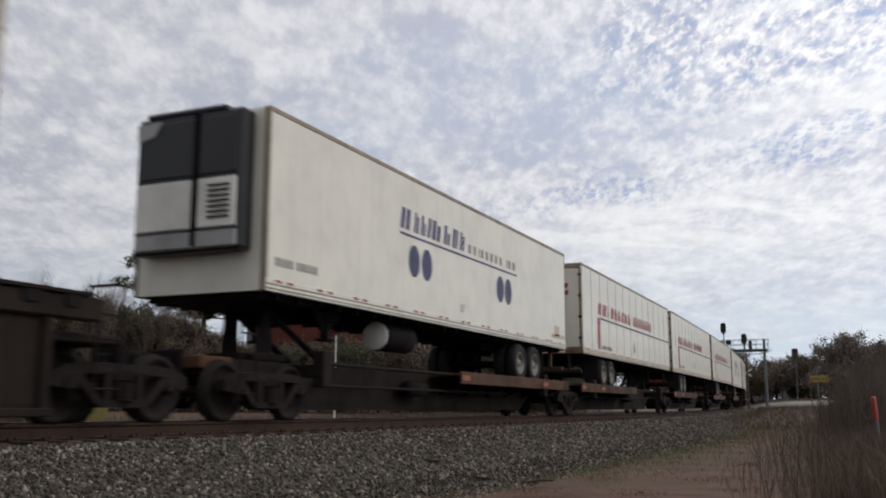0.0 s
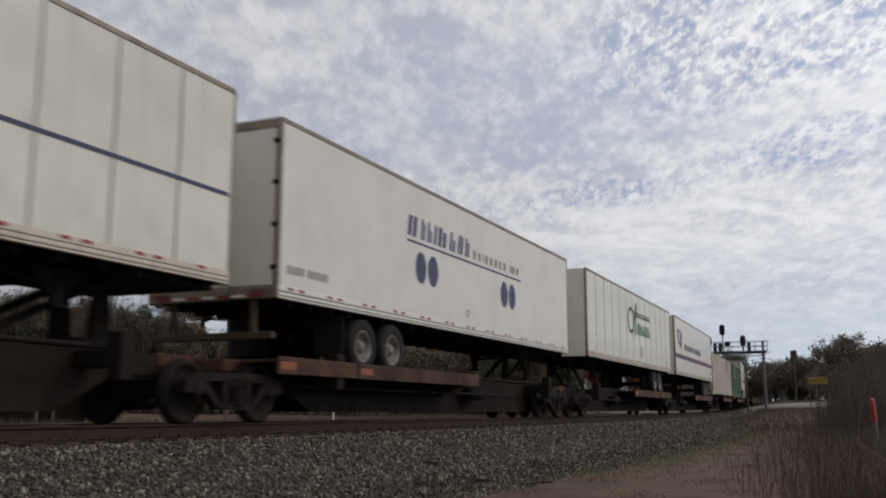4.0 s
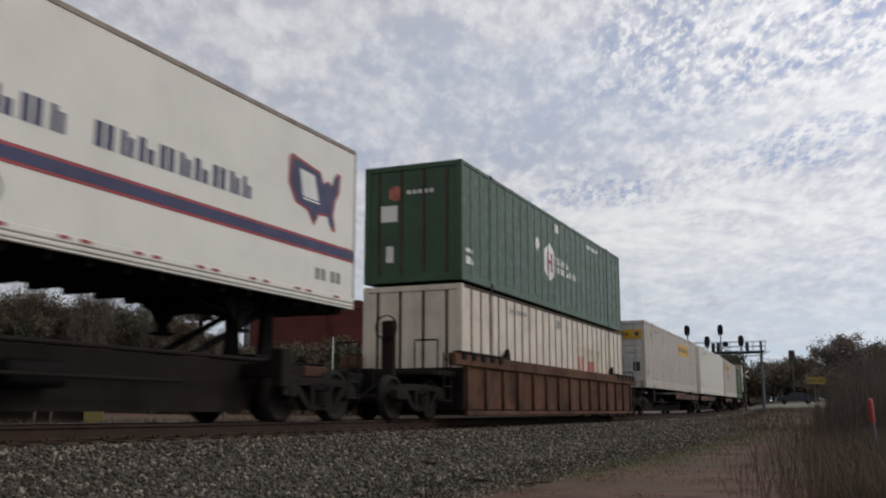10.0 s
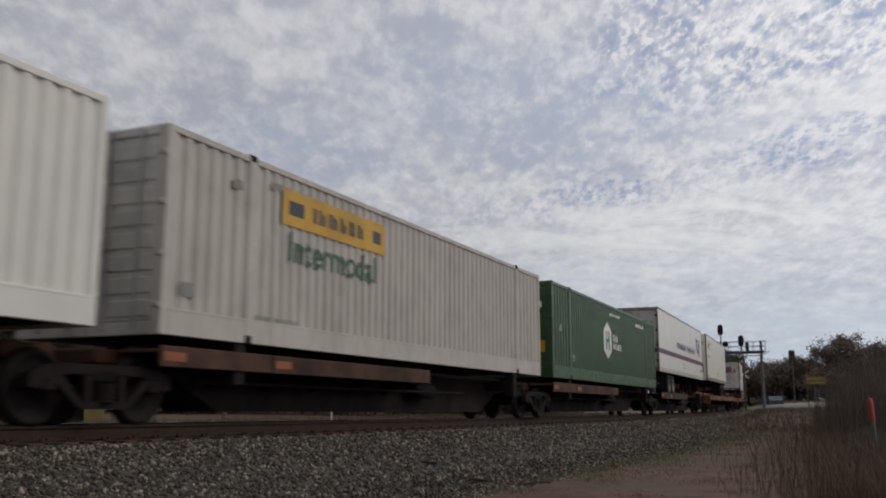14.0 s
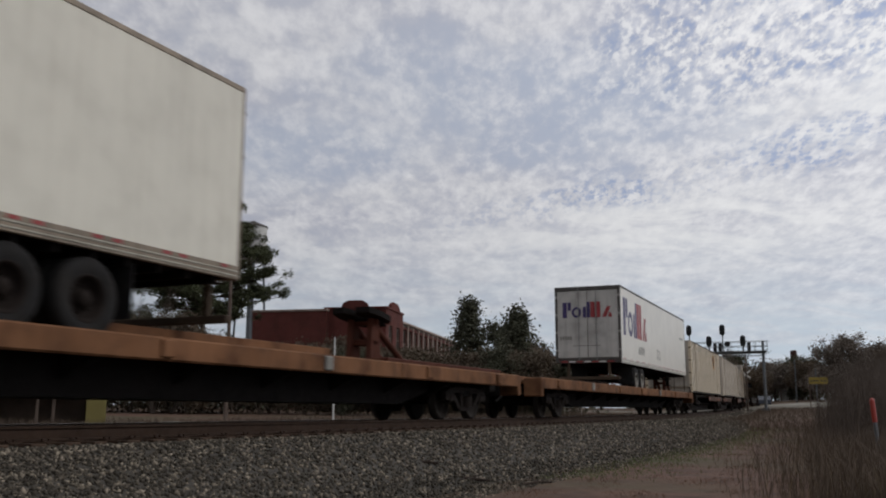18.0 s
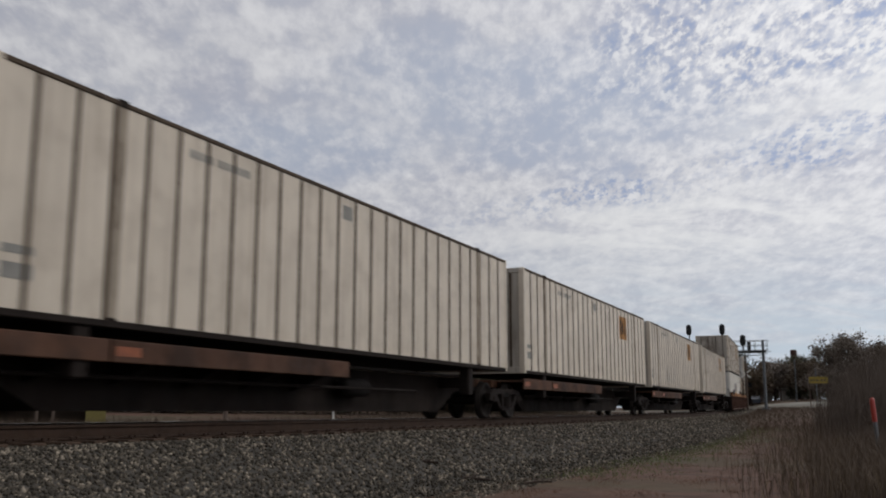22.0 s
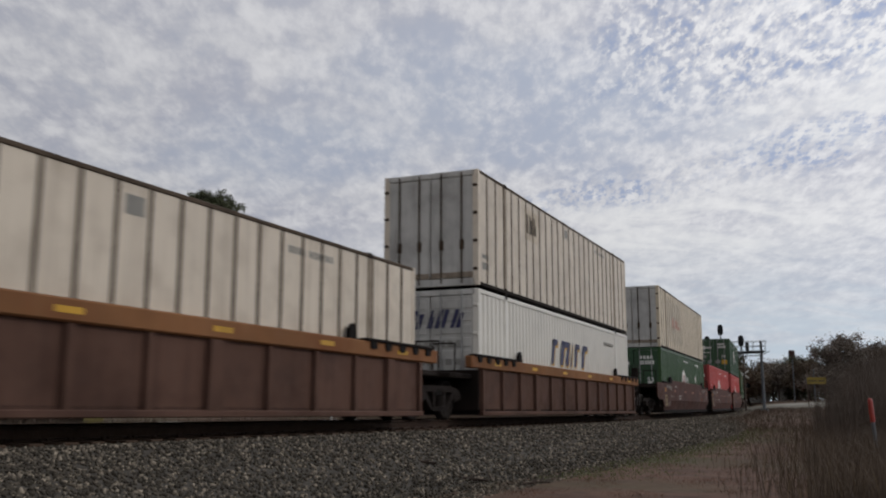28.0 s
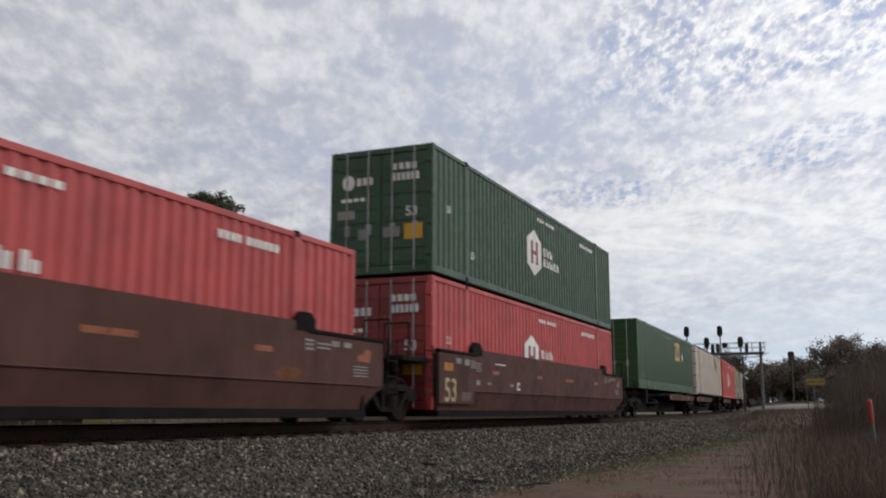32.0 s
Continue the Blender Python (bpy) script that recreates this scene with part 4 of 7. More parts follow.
def container(s, z, style, paint, label, length=16.154, rail=None, doors=True, door_paint=None, height=2.896, band=0.0, rib=None):
    """A box container with its near end at s. style: 'corr' for pressed steel walls, 'post' for sheet walls on posts. doors: whether the near end has the doors."""
    h, H = length / 2, height
    c = thing("container", label, "container", "containers on the train")
    rail = rail or paint
    dp = door_paint or paint
    low = (0.16 if style == "corr" or rib else 0.09) + band
    ys = [-h, h]
    posts = [-h + 0.06, h - 0.06] + ([-6.1, 6.1] if length > 13 else [])
    for x in (-1, 1):
        X = x * W2
        if style == "corr":
            bays = [(-h + 0.12, -6.19), (-6.01, 6.01), (6.19, h - 0.12)] if length > 13 else [(-h + 0.12, h - 0.12)]
            for a, b in bays:
                part("side_wall", corrugated(a, b, low, H - 0.1, 0.276, 0.04, X - 0.012 * x), paint, c)
        else:
            part("side_wall", Geo().box(*sorted((X - 0.045 * x, X - 0.018 * x)), -h + 0.12, h - 0.12, low, H - 0.07), paint, c)
            n = 26
            for k in range(1, n):
                y = -h + length * k / n
                piece("wall_post", "wall_post:%s%.1f%d" % (style, H, x), rib or RIB, c, lambda g: g.prism([(-0.036, low), (0.036, low), (0.036, H - 0.07), (-0.036, H - 0.07)], *sorted((X - 0.03 * x, X - 0.008 * x))), (0, y, 0))
        part("bottom_rail", Geo().box(*sorted((X, X - 0.08 * x)), -h + 0.1, h - 0.1, 0.0, low, 0.012), STEEL_BROWN if style == "post" and not rib else rail, c)
        if band:
            part("rail_lip", Geo().box(*sorted((X + 0.003 * x, X - 0.03 * x)), -h + 0.12, h - 0.12, low - 0.03, low + 0.01, 0.004), rail, c)
        part("top_rail", Geo().box(*sorted((X, X - 0.07 * x)), -h + 0.1, h - 0.1, H - (0.11 if style == "corr" or rib else 0.075), H - 0.005, 0.012), rail if style == "corr" or rib else RIB, c)
        for y in (-h + 0.06, h - 0.06):
            part("corner_post", Geo().box(*sorted((X, X - 0.16 * x)), y - 0.06, y + 0.06, 0.0, H, 0.012), rail, c)
        if length > 13:
            for y in (-6.1, 6.1):
                part("lifting_post", Geo().box(*sorted((X + 0.004 * x, X - 0.12 * x)), y - 0.085, y + 0.085, -0.0, H, 0.012), rail if style == "corr" or rib else TAN_POST, c)
                part("corner_casting", Geo().box(*sorted((X + 0.006 * x, X - 0.15 * x)), y - 0.09, y + 0.09, H - 0.1, H + 0.02, 0.012), STEEL_BROWN, c)
                part("corner_casting", Geo().box(*sorted((X + 0.006 * x, X - 0.15 * x)), y - 0.09, y + 0.09, -0.06 if z > 3 else -0.002, 0.13, 0.012), STEEL_BROWN, c)
    part("roof", Geo().box(-W2 + 0.05, W2 - 0.05, -h + 0.05, h - 0.05, H - 0.05, H - 0.012), paint, c)
    part("floor", Geo().box(-W2 + 0.06, W2 - 0.06, -h + 0.1, h - 0.1, 0.05, 0.15), STEEL, c)
    ends = ((-1, doors), (1, not doors))
    for sg, has in ends:
        Y = sg * h
        part("end_header", Geo().box(-W2 + 0.1, W2 - 0.1, *sorted((Y, Y - 0.1 * sg)), H - 0.14, H - 0.004, 0.01), dp, c)
        part("end_sill", Geo().box(-W2 + 0.1, W2 - 0.1, *sorted((Y, Y - 0.1 * sg)), 0.0, 0.18, 0.01), dp, c)
        if has:
            for x in (-1, 1):
                d = part("door", Geo().box(*sorted((0.012 * x, (W2 - 0.12) * x)), *sorted((Y - 0.02 * sg, Y - 0.06 * sg)), 0.19, H - 0.15, 0.01), dp, c)
                if style == "post":
                    for xa, xb in ((0.05, 0.27), (0.33, 0.82), (0.88, 1.14)):
                        part("door_panel", Geo().box(*sorted((xa * x, xb * x)), *sorted((Y - 0.004 * sg, Y - 0.022 * sg)), 0.24, H - 0.2, 0.008), dp, d)
                    part("kick_plate", Geo().box(*sorted((0.03 * x, 1.15 * x)), *sorted((Y + 0.001 * sg, Y - 0.02 * sg)), 0.2, 0.34, 0.008), TAN_POST, d, "rusty lower door edge")
                for k in range(8 if style == "corr" else 0):
                    zz, hz = 0.36 + (H - 0.72) * k / 7, (H - 0.72) / 7 * 0.36
                    part("door_panel", Geo().box(*sorted((0.1 * x, 1.08 * x)), *sorted((Y - 0.002 * sg, Y - 0.022 * sg)), max(0.2, zz - hz), min(H - 0.16, zz + hz), 0.012), dp, d)
                for xb in (0.3, 0.85):
                    part("lock_rod", Geo().tube((xb * x, Y + 0.02 * sg, 0.06), (xb * x, Y + 0.02 * sg, H - 0.06), 0.02, n=6).box(xb * x - 0.06, xb * x + 0.06, Y - 0.01, Y + 0.03, 0.9, 1.15, 0.01), GREY if style == "corr" else RIB, d, "steel locking rod")
                for k in range(4):
                    zz = 0.4 + (H - 0.8) * k / 3
                    part("hinge", shared("hinge", rail if style == "corr" else RIB, lambda g: g.box(-0.06, 0.06, -0.03, 0.03, -0.035, 0.035, 0.01)), rail if style == "corr" else RIB, d, "", ((W2 - 0.08) * x, Y, zz))
        else:
            if style == "corr":
                g = corrugated(-W2 + 0.16, W2 - 0.16, 0.17, H - 0.13, 0.24, 0.035, 1.0)
                g.v = [(-y if sg > 0 else y, sg * (h - 0.02 - (1.0 - x)), z) for x, y, z in g.v]
                part("end_wall", g, dp, c)
            else:
                part("end_wall", Geo().box(-W2 + 0.15, W2 - 0.15, *sorted((Y - 0.03 * sg, Y - 0.06 * sg)), 0.17, H - 0.13), dp, c)
                for k in range(4):
                    part("wall_post", Geo().box(-0.9 + 0.6 * k - 0.03, -0.9 + 0.6 * k + 0.03, *sorted((Y - 0.008 * sg, Y - 0.032 * sg)), 0.17, H - 0.13), RIB, c)
    return on_train(c, s + h, z)


# ---- road trailers ----
def tyre_geo(g):
    g.lathe([(-0.12, 0.29), (-0.14, 0.36), (-0.135, 0.47), (-0.10, 0.505), (0.10, 0.505), (0.135, 0.47), (0.14, 0.36), (0.12, 0.29)], (0, 0, 0), "x", 24)


def rim_geo(g):
    g.lathe([(0.115, 0.30), (0.125, 0.28), (0.05, 0.25), (-0.02, 0.22), (-0.03, 0.12), (0.06, 0.11), (0.09, 0.08), (0.10, 0.0)], (0, 0, 0), "x", 20)
    for k in range(8):
        a = 0.785 * k
        g.tube((-0.03, 0.165 * math.cos(a), 0.165 * math.sin(a)), (0.01, 0.165 * math.cos(a), 0.165 * math.sin(a)), 0.018, n=6)


def trailer(s, z, rear, paint, label, length=16.154, tip=0.0, panels=True, frame=None, rim=None, low=1.1, height=4.09, reefer=False, door=None, seams=13, skirt=WHITE_DULL, guard=None, hinge=None):
    """A box semi-trailer, its near end at s. rear: 'near' or 'far', the end with doors and axles. It stands on its tyres at z = 0 of its own."""
    h, H = length / 2, height
    sg = -1 if rear == "near" else 1
    frame, rim, door = frame or (RAIL_TAN if panels else paint), rim or RIM_DIM, door or paint
    t = thing("semi_trailer", label, "trailer", "semi-trailers on the train")
    for x in (-1, 1):
        X = x * W2
        if panels:
            n = seams
            for k in range(n):
                p = length / n
                piece("side_panel", "side_panel:%.2f%d%.2f" % (p, x, low), paint, t, lambda g: g.box(*sorted((X, X - 0.03 * x)), -p / 2 + 0.003, p / 2 - 0.003, low + 0.2, H - 0.09, 0.006), (0, -h + p * (k + 0.5), 0))
                if k:
                    piece("seam", "seam:%d%.2f" % (x, low), SEAM, t, lambda g: g.box(*sorted((X + 0.006 * x, X - 0.01 * x)), -0.026, 0.026, low + 0.2, H - 0.09, 0.004), (0, -h + p * k, 0))
        else:
            part("side_panel", Geo().box(*sorted((X, X - 0.03 * x)), -h + 0.02, h - 0.02, low + 0.2, H - 0.09, 0.004), paint, t)
        part("bottom_rail", Geo().box(*sorted((X + 0.006 * x, X - 0.06 * x)), -h + 0.03, h - 0.03, low, low + 0.21, 0.01), skirt if panels or skirt != WHITE_DULL else paint, t, "riveted bottom rail")
        part("top_rail", Geo().box(*sorted((X + 0.008 * x, X - 0.06 * x)), -h + 0.01, h - 0.01, H - 0.095, H, 0.015), frame, t, "metal top rail")
        for y in (-h, h):
            q = sorted((y, y - 0.09 * (1 if y > 0 else -1)))
            part("corner_post", Geo().box(*sorted((X + 0.004 * x, X - 0.1 * x)), *q, low, H - 0.01, 0.02), frame, t)
        for zz in (0.035, 0.105):
            part("rail_rib", Geo().box(*sorted((X + 0.016 * x, X - 0.02 * x)), -h + 0.05, h - 0.05, low + zz, low + zz + 0.03, 0.008), SEAM, t, "grimy rail rib")
        if x > 0:
            k = 0
            y = -h + 0.3
            while y < h - 0.4:
                piece("reflector", "reflector", REFLECT, t, lambda g: g.box(W2 + 0.004, W2 + 0.012, 0, 0.16, 0, 0.045), (0, y, low + 0.15))
                y += (0.34, 0.92)[k % 2]
                k += 1
    part("roof", Geo().box(-W2 + 0.04, W2 - 0.04, -h + 0.03, h - 0.03, H - 0.06, H - 0.015), paint, t)
    part("floor", Geo().box(-W2 + 0.05, W2 - 0.05, -h + 0.05, h - 0.05, low + 0.02, low + 0.14), STEEL, t)
    for k in range(24):
        y = -h + 0.5 + (length - 1) * k / 23
        piece("cross_member", "cross_member", STEEL, t, lambda g: g.box(-1.22, 1.22, -0.03, 0.03, -0.1, 0.02), (0, y, low))
    # front wall
    Yf, Yr = -sg * h, sg * h
    part("front_wall", Geo().box(-W2 + 0.09, W2 - 0.09, *sorted((Yf, Yf + 0.04 * sg)), low, H - 0.05, 0.01), paint, t)
    # rear frame and doors
    part("rear_header", Geo().box(-W2 + 0.08, W2 - 0.08, *sorted((Yr, Yr - 0.08 * sg)), H - 0.17, H - 0.01, 0.012), frame, t)
    part("rear_sill", Geo().box(-W2 + 0.08, W2 - 0.08, *sorted((Yr, Yr - 0.08 * sg)), low, low + 0.2, 0.012), frame, t)
    for k in range(7):
        piece("reflector", "end_reflector%d" % (k % 2), (REFLECT, INK_WHITE)[k % 2], t, lambda g: g.box(0, 0.26, -0.004, 0.004, 0, 0.045), (-1.06 + 0.3 * k, Yr + 0.006 * sg, low + 0.03))
    for x in (-1, 1):
        d = part("door", Geo().box(*sorted((0.01 * x, (W2 - 0.1) * x)), *sorted((Yr - 0.01 * sg, Yr - 0.05 * sg)), low + 0.21, H - 0.18, 0.008), door, t)
        part("lock_rod", Geo().tube((0.35 * x, Yr + 0.02 * sg, low + 0.1), (0.35 * x, Yr + 0.02 * sg, H - 0.1), 0.018, n=6), GREY, d)
        for k in range(4):
            part("hinge", shared("hinge", hinge or STEEL, lambda g: g.box(-0.06, 0.06, -0.03, 0.03, -0.035, 0.035, 0.01)), hinge or STEEL, d, "", ((W2 - 0.07) * x, Yr, low + 0.5 + (H - low - 0.9) * k / 3))
        for xx in (0.85, 0.98, 1.11):
            part("tail_light", shared("tail_light", REFLECT, lambda g: g.lathe([(-0.02, 0.05), (0.02, 0.045), (0.025, 0)], (0, 0, 0), "y", 10)), REFLECT, t, "", (xx * x, Yr + 0.01 * sg, low + 0.1))
    g = Geo()
    yb = Yr - 0.1 * sg
    for x in (-0.8, 0.8):
        g.box(x - 0.05, x + 0.05, yb - 0.05, yb + 0.05, 0.5, low + 0.03, 0.01)
    g.box(-1.2, 1.2, yb - 0.06, yb + 0.06, 0.46, 0.58, 0.015)
    part("bumper_guard", g, guard or RIB, t, "rear underride guard")
    # slider, axles and wheels
    ya = Yr - 3.55 * sg
    for x in (-0.485, 0.485):
        part("slider_rail", Geo().box(x - 0.065, x + 0.065, ya - 1.6, ya + 1.6, low - 0.28, low - 0.02, 0.01), STEEL, t)
    part("slider_beam", Geo().box(-0.42, 0.42, ya - 0.08, ya + 0.08, low - 0.25, low - 0.05, 0.01), STEEL, t)
    for dy in (-0.6, 0.6):
        ax = part("axle", Geo().tube((-1.1, ya + dy, 0.51), (1.1, ya + dy, 0.51), 0.075, n=10), STEEL, t)
        for x in (-1, 1):
            for xx in (0.80, 1.13):
                piece("tyre", "tyre", BLACK, ax, tyre_geo, (xx * x, ya + dy, 0.51), "black rubber tyre")
            r = piece("rim", "rim", rim, ax, rim_geo, (1.14 * x, ya + dy, 0.51), "pale steel wheel rim")
            if x < 0:
                r.rotation_euler = (0, 0, math.pi)
        for x in (-1, 1):
            part("mud_flap", shared("mud_flap", BLACK, lambda g: g.box(-0.3, 0.3, -0.01, 0.01, -0.72, 0.0)), BLACK, t, "", (0.95 * x, ya + 1.35 * sg, low - 0.05)) if dy > 0 else None
    # landing gear
    yl = Yf + 2.75 * sg
    g = Geo()
    for x in (-0.75, 0.75):
        g.box(x - 0.07, x + 0.07, yl - 0.07, yl + 0.07, 0.55, low, 0.015).box(x - 0.14, x + 0.14, yl - 0.14, yl + 0.14, 0.50, 0.55, 0.01)
        g.tube((x, yl, 0.75), (x * 0.5, yl + 1.3 * sg, low - 0.02), 0.03, n=6)
        g.prism([(yl - 0.55, low), (yl + 0.55, low), (yl + 0.12, low - 0.42), (yl - 0.12, low - 0.42)], x - 0.03, x + 0.03)
    g.tube((-0.75, yl, 0.8), (0.75, yl, low - 0.1), 0.03, n=6).tube((0.75, yl, 0.8), (-0.75, yl, low - 0.1), 0.03, n=6).tube((-0.8, yl, low - 0.25), (0.95, yl, low - 0.25), 0.025, n=6)
    part("landing_gear", g, STEEL, t, "dark folding landing legs")
    part("coupler_plate", Geo().box(-1.1, 1.1, *sorted((Yf + 0.15 * sg, Yf + 1.9 * sg)), low - 0.09, low + 0.02, 0.01).lathe([(low - 0.18, 0.06), (low - 0.13, 0.045), (low - 0.09, 0.06)], (0, Yf + 0.92 * sg, 0), "z", 12), STEEL, t)
    if reefer:
        r = part("cooling_unit", Geo().box(-1.06, 1.06, *sorted((Yf, Yf - 0.36 * sg)), low + 0.62, H - 0.08, 0.06), DARK_GLOSS, t, "black framed refrigeration unit")
        yf = Yf - 0.37 * sg
        for x0, x1 in ((-0.98, 0.14), (0.24, 0.98)):
            part("service_panel", Geo().box(x0, x1, *sorted((yf + 0.02 * sg, yf - 0.025 * sg)), low + 0.98, low + 1.78, 0.02), INK_WHITE, r, "white service panel")
            part("radiator_grille", Geo().box(x0, x1, *sorted((yf + 0.02 * sg, yf - 0.02 * sg)), low + 1.84, H - 0.2, 0.03), DARK_GLOSS, r, "black radiator grille")
        part("frame_bar", Geo().box(0.15, 0.23, *sorted((yf, yf - 0.06 * sg)), low + 0.7, H - 0.1, 0.015), STEEL, r)
        for k in range(7):
            part("louvre", shared("louvre", DARK_GLOSS, lambda g: g.box(-0.2, 0.2, -0.02, 0.02, -0.018, 0.018)), DARK_GLOSS, r, "", (0.66, yf - 0.03 * sg, low + 1.14 + 0.085 * k))
        part("lower_panel", Geo().box(-1.0, 1.0, *sorted((yf + 0.1 * sg, yf - 0.02 * sg)), low + 0.66, low + 0.94, 0.03), GREY, r, "grey lower housing")
        part("roof_cowl", Geo().box(-0.9, 0.7, *sorted((Yf, Yf - 0.34 * sg)), H - 0.1, H + 0.0, 0.03), DARK_GLOSS, r)
        part("torn_sheet", Geo().prism([(-1.0, H - 0.2), (-0.5, H - 0.18), (-0.65, H - 0.42), (-0.98, H - 0.5)], yf - 0.03 * sg, yf - 0.045 * sg, "y"), GREY, r, "loose grey sheet")
        part("fuel_tank", Geo().lathe([(-0.7, 0), (-0.69, 0.25), (-0.62, 0.3), (0.62, 0.3), (0.69, 0.25), (0.7, 0)], (0.75, Yf + 5.4 * sg, low - 0.36), "y", 18), STEEL, t, "dark round fuel tank")
        part("tank_cap", Geo().lathe([(-0.02, 0.0), (-0.02, 0.27), (0.0, 0.29), (0.02, 0.27), (0.02, 0.0)], (0.75, Yf + 5.4 * sg - 0.71, low - 0.36), "y", 16), INK_WHITE, t, "white tank end cap")
    return on_train(t, s + h, z, tip)


# ---- the train, from the end that passes first ----
SP = 1.18      # height of containers on spine cars
ST, SB = 3.22, 0.24  # upper and lower containers in the wells
TR = 0.905      # height of trailer tyres on spine cars

well_unit(-11.6, 9.6, "ribo", True, True, tone=BROWN_DARK)
container(-9.05, ST, "post", CREAM, "pale grey sheet-and-post container stacked high", doors=False)
container(-7.0, SB, "corr", BROWN, "brown corrugated container low in a well", length=12.19)


def spine(joints, plats, hitches):
    for k in range(5):
        spine_unit(joints[k], joints[k + 1], plats[k], k == 0, k == 4, hitches[k])


spine((11.4, 29.25, 46.8, 64.1, 81.5, 99.2), ("far", "near", "near", "near", "near"), (1, 1, 1, 1, 1))
T0 = trailer(12.2, TR, "far", WHITE, "white refrigerated semi-trailer with cooling unit and purple discs", rim=RIM_DIM, frame=RAIL_TAN, reefer=True, panels=False)
USX = [trailer(s, TR, "near", WHITE, "white semi-trailer with slanted red bars and thin blue line", rim=RIM_DIM, guard=STEEL_BROWN) for s in (30.2, 47.28, 64.72)]
T4 = trailer(82.1, TR - 0.05, "near", WHITE_CLEAN, "white semi-trailer with purple emblem bars and paired discs", frame=RAIL_TAN, panels=False)

spine((99.3, 117.2, 134.7, 151.8, 169.3, 187.3), ("far", "far", "far", "far", "near"), (1, 1, 0, 0, 1))
ARN = trailer(100.5, TR, "far", WHITE, "white semi-trailer with green emblem bars under a black swoosh")
COV1 = trailer(118.2, TR, "far", WHITE_CLEAN, "white semi-trailer with navy and red stripe and map emblem", frame=RAIL_TAN, panels=False)
C7 = container(135.2, SP, "post", WHITE_DULL, "weathered white sheet-and-post container with a tan square", doors=True, door_paint=STAINED)
C8 = container(152.35, SP, "corr", GREEN, "green corrugated container with orange square emblem", band=0.2)
COV2 = trailer(170.35, TR, "near", WHITE_CLEAN, "white semi-trailer with grey doors, navy and red stripe and map emblem", frame=RAIL_TAN, panels=False, door=DOOR_GREY)

well_unit(189.85, 210.15, "ribo", True, True)
S10 = container(191.55, ST, "post", GREEN_DARK, "dark green container with red and white emblem on the upper level", doors=False, rib=GREEN_DARK)
S10B = container(191.55, SB, "post", WHITE_DULL, "white sheet-and-post container low in a well", doors=False)

spine((211.4, 229.8, 247.3, 264.5, 282.0, 299.7), ("far", "near", "near", "near", "near"), (0, 0, 0, 0, 1))
C11 = container(212.4, SP, "corr", CREAM, "pale cream corrugated container with yellow name panel", band=0.2, door_paint=DOOR_GREY)
C12 = container(230.65, SP, "corr", WHITE_CLEAN, "plain white corrugated container", doors=False, band=0.2)
C13 = container(247.95, SP, "corr", CREAM, "cream corrugated container with yellow panel and green writing", doors=True, band=0.2, door_paint=DOOR_GREY)
C14 = container(265.2, SP, "corr", GREEN, "green corrugated container with white emblem", band=0.2)
COV3 = trailer(282.4, TR, "near", WHITE_CLEAN, "white semi-trailer with navy and red stripe and map emblem", frame=RAIL_TAN, panels=False, door=DOOR_GREY)

FLAT = 1.0
flat_car(300.5, 328.2, ((7.9, True), (-13.0 + 2.6, True)), True)
flat_car(329.8, 357.4, ((12.0, True), (-2.0, False)))
IMS = trailer(301.4, FLAT, "far", WHITE, "plain white semi-trailer with printed nose panel", length=14.63, panels=False, rim=STEEL_BROWN, frame=RAIL_TAN, skirt=RAIL_TAN)
# FDX doors: grey holds the shade of an end turned from the sun
FDX = trailer(340.4, FLAT - 0.08, "near", WHITE_CLEAN, "white semi-trailer with large purple and red emblem bars", panels=False, door=DOOR_GREY, guard=RIB, hinge=DOOR_GREY, frame=RAIL_DARK)

spine((357.9, 376.4, 394.3, 411.9, 429.2, 447.6), ("far", "near", "near", "near", "near"), (0, 0, 0, 0, 0))
EMP = [container(s, SP, "post", p, "weathered white sheet-and-post container with tan square and rust", doors=k == 0, door_paint=STAINED) for k, (s, p) in enumerate(
    ((358.9, WHITE_WARM), (377.7, WHITE_DULL), (395.1, WHITE_DULL), (412.5, WHITE_DULL), (430.1, WHITE_DULL)))]

for k, (a, b) in enumerate(((449.4, 469.3), (469.3, 488.95), (488.95, 508.9))):
    well_unit(a, b, "rib", k == 0, k == 2, 1.46)
EW = container(451.15, ST, "post", WHITE_DULL, "rust-stained white container stacked on the upper level", doors=True, door_paint=STAINED)
SW1 = container(451.15, SB, "corr", WHITE_CLEAN, "white corrugated container with slanted navy emblem bars", doors=True, door_paint=DOOR_GREY)
S2 = container(471.1, SB, "post", WHITE_DULL, "white sheet-and-post container alone in a well", doors=True, door_paint=WHITE_DULL)
S3 = container(490.75, ST, "post", WHITE_DULL, "weathered white container with grey doors on the upper level", doors=True, door_paint=DOOR_GREY)
SW2 = container(490.75, SB, "corr", WHITE_CLEAN, "white corrugated container with slanted navy emblem bars", doors=True, door_paint=DOOR_GREY)

for k, (a, b) in enumerate(((512.6, 532.3), (532.3, 552.15), (552.15, 571.9))):
    well_unit(a, b, "plain", k == 0, k == 2, 1.75)
HW = container(514.4, ST - 0.06, "post", WHITE_WARM, "stained white container with faded red emblem and rusty doors", doors=True, door_paint=DOOR_GREY)
HGB = container(514.4, SB, "corr", GREEN, "green corrugated container with white emblem low in a well", doors=True, door_paint=GREEN_DARK)
R5 = container(534.1, SB, "corr", RED, "faded red corrugated container alone in a well", doors=True, door_paint=RED_DARK)
HG = container(553.65, ST, "corr", GREEN_DARK, "dark green corrugated container with white and red emblem", doors=True)
HR = container(553.65, SB, "corr", RED, "faded red corrugated container low in a well", doors=True, door_paint=RED_DARK)

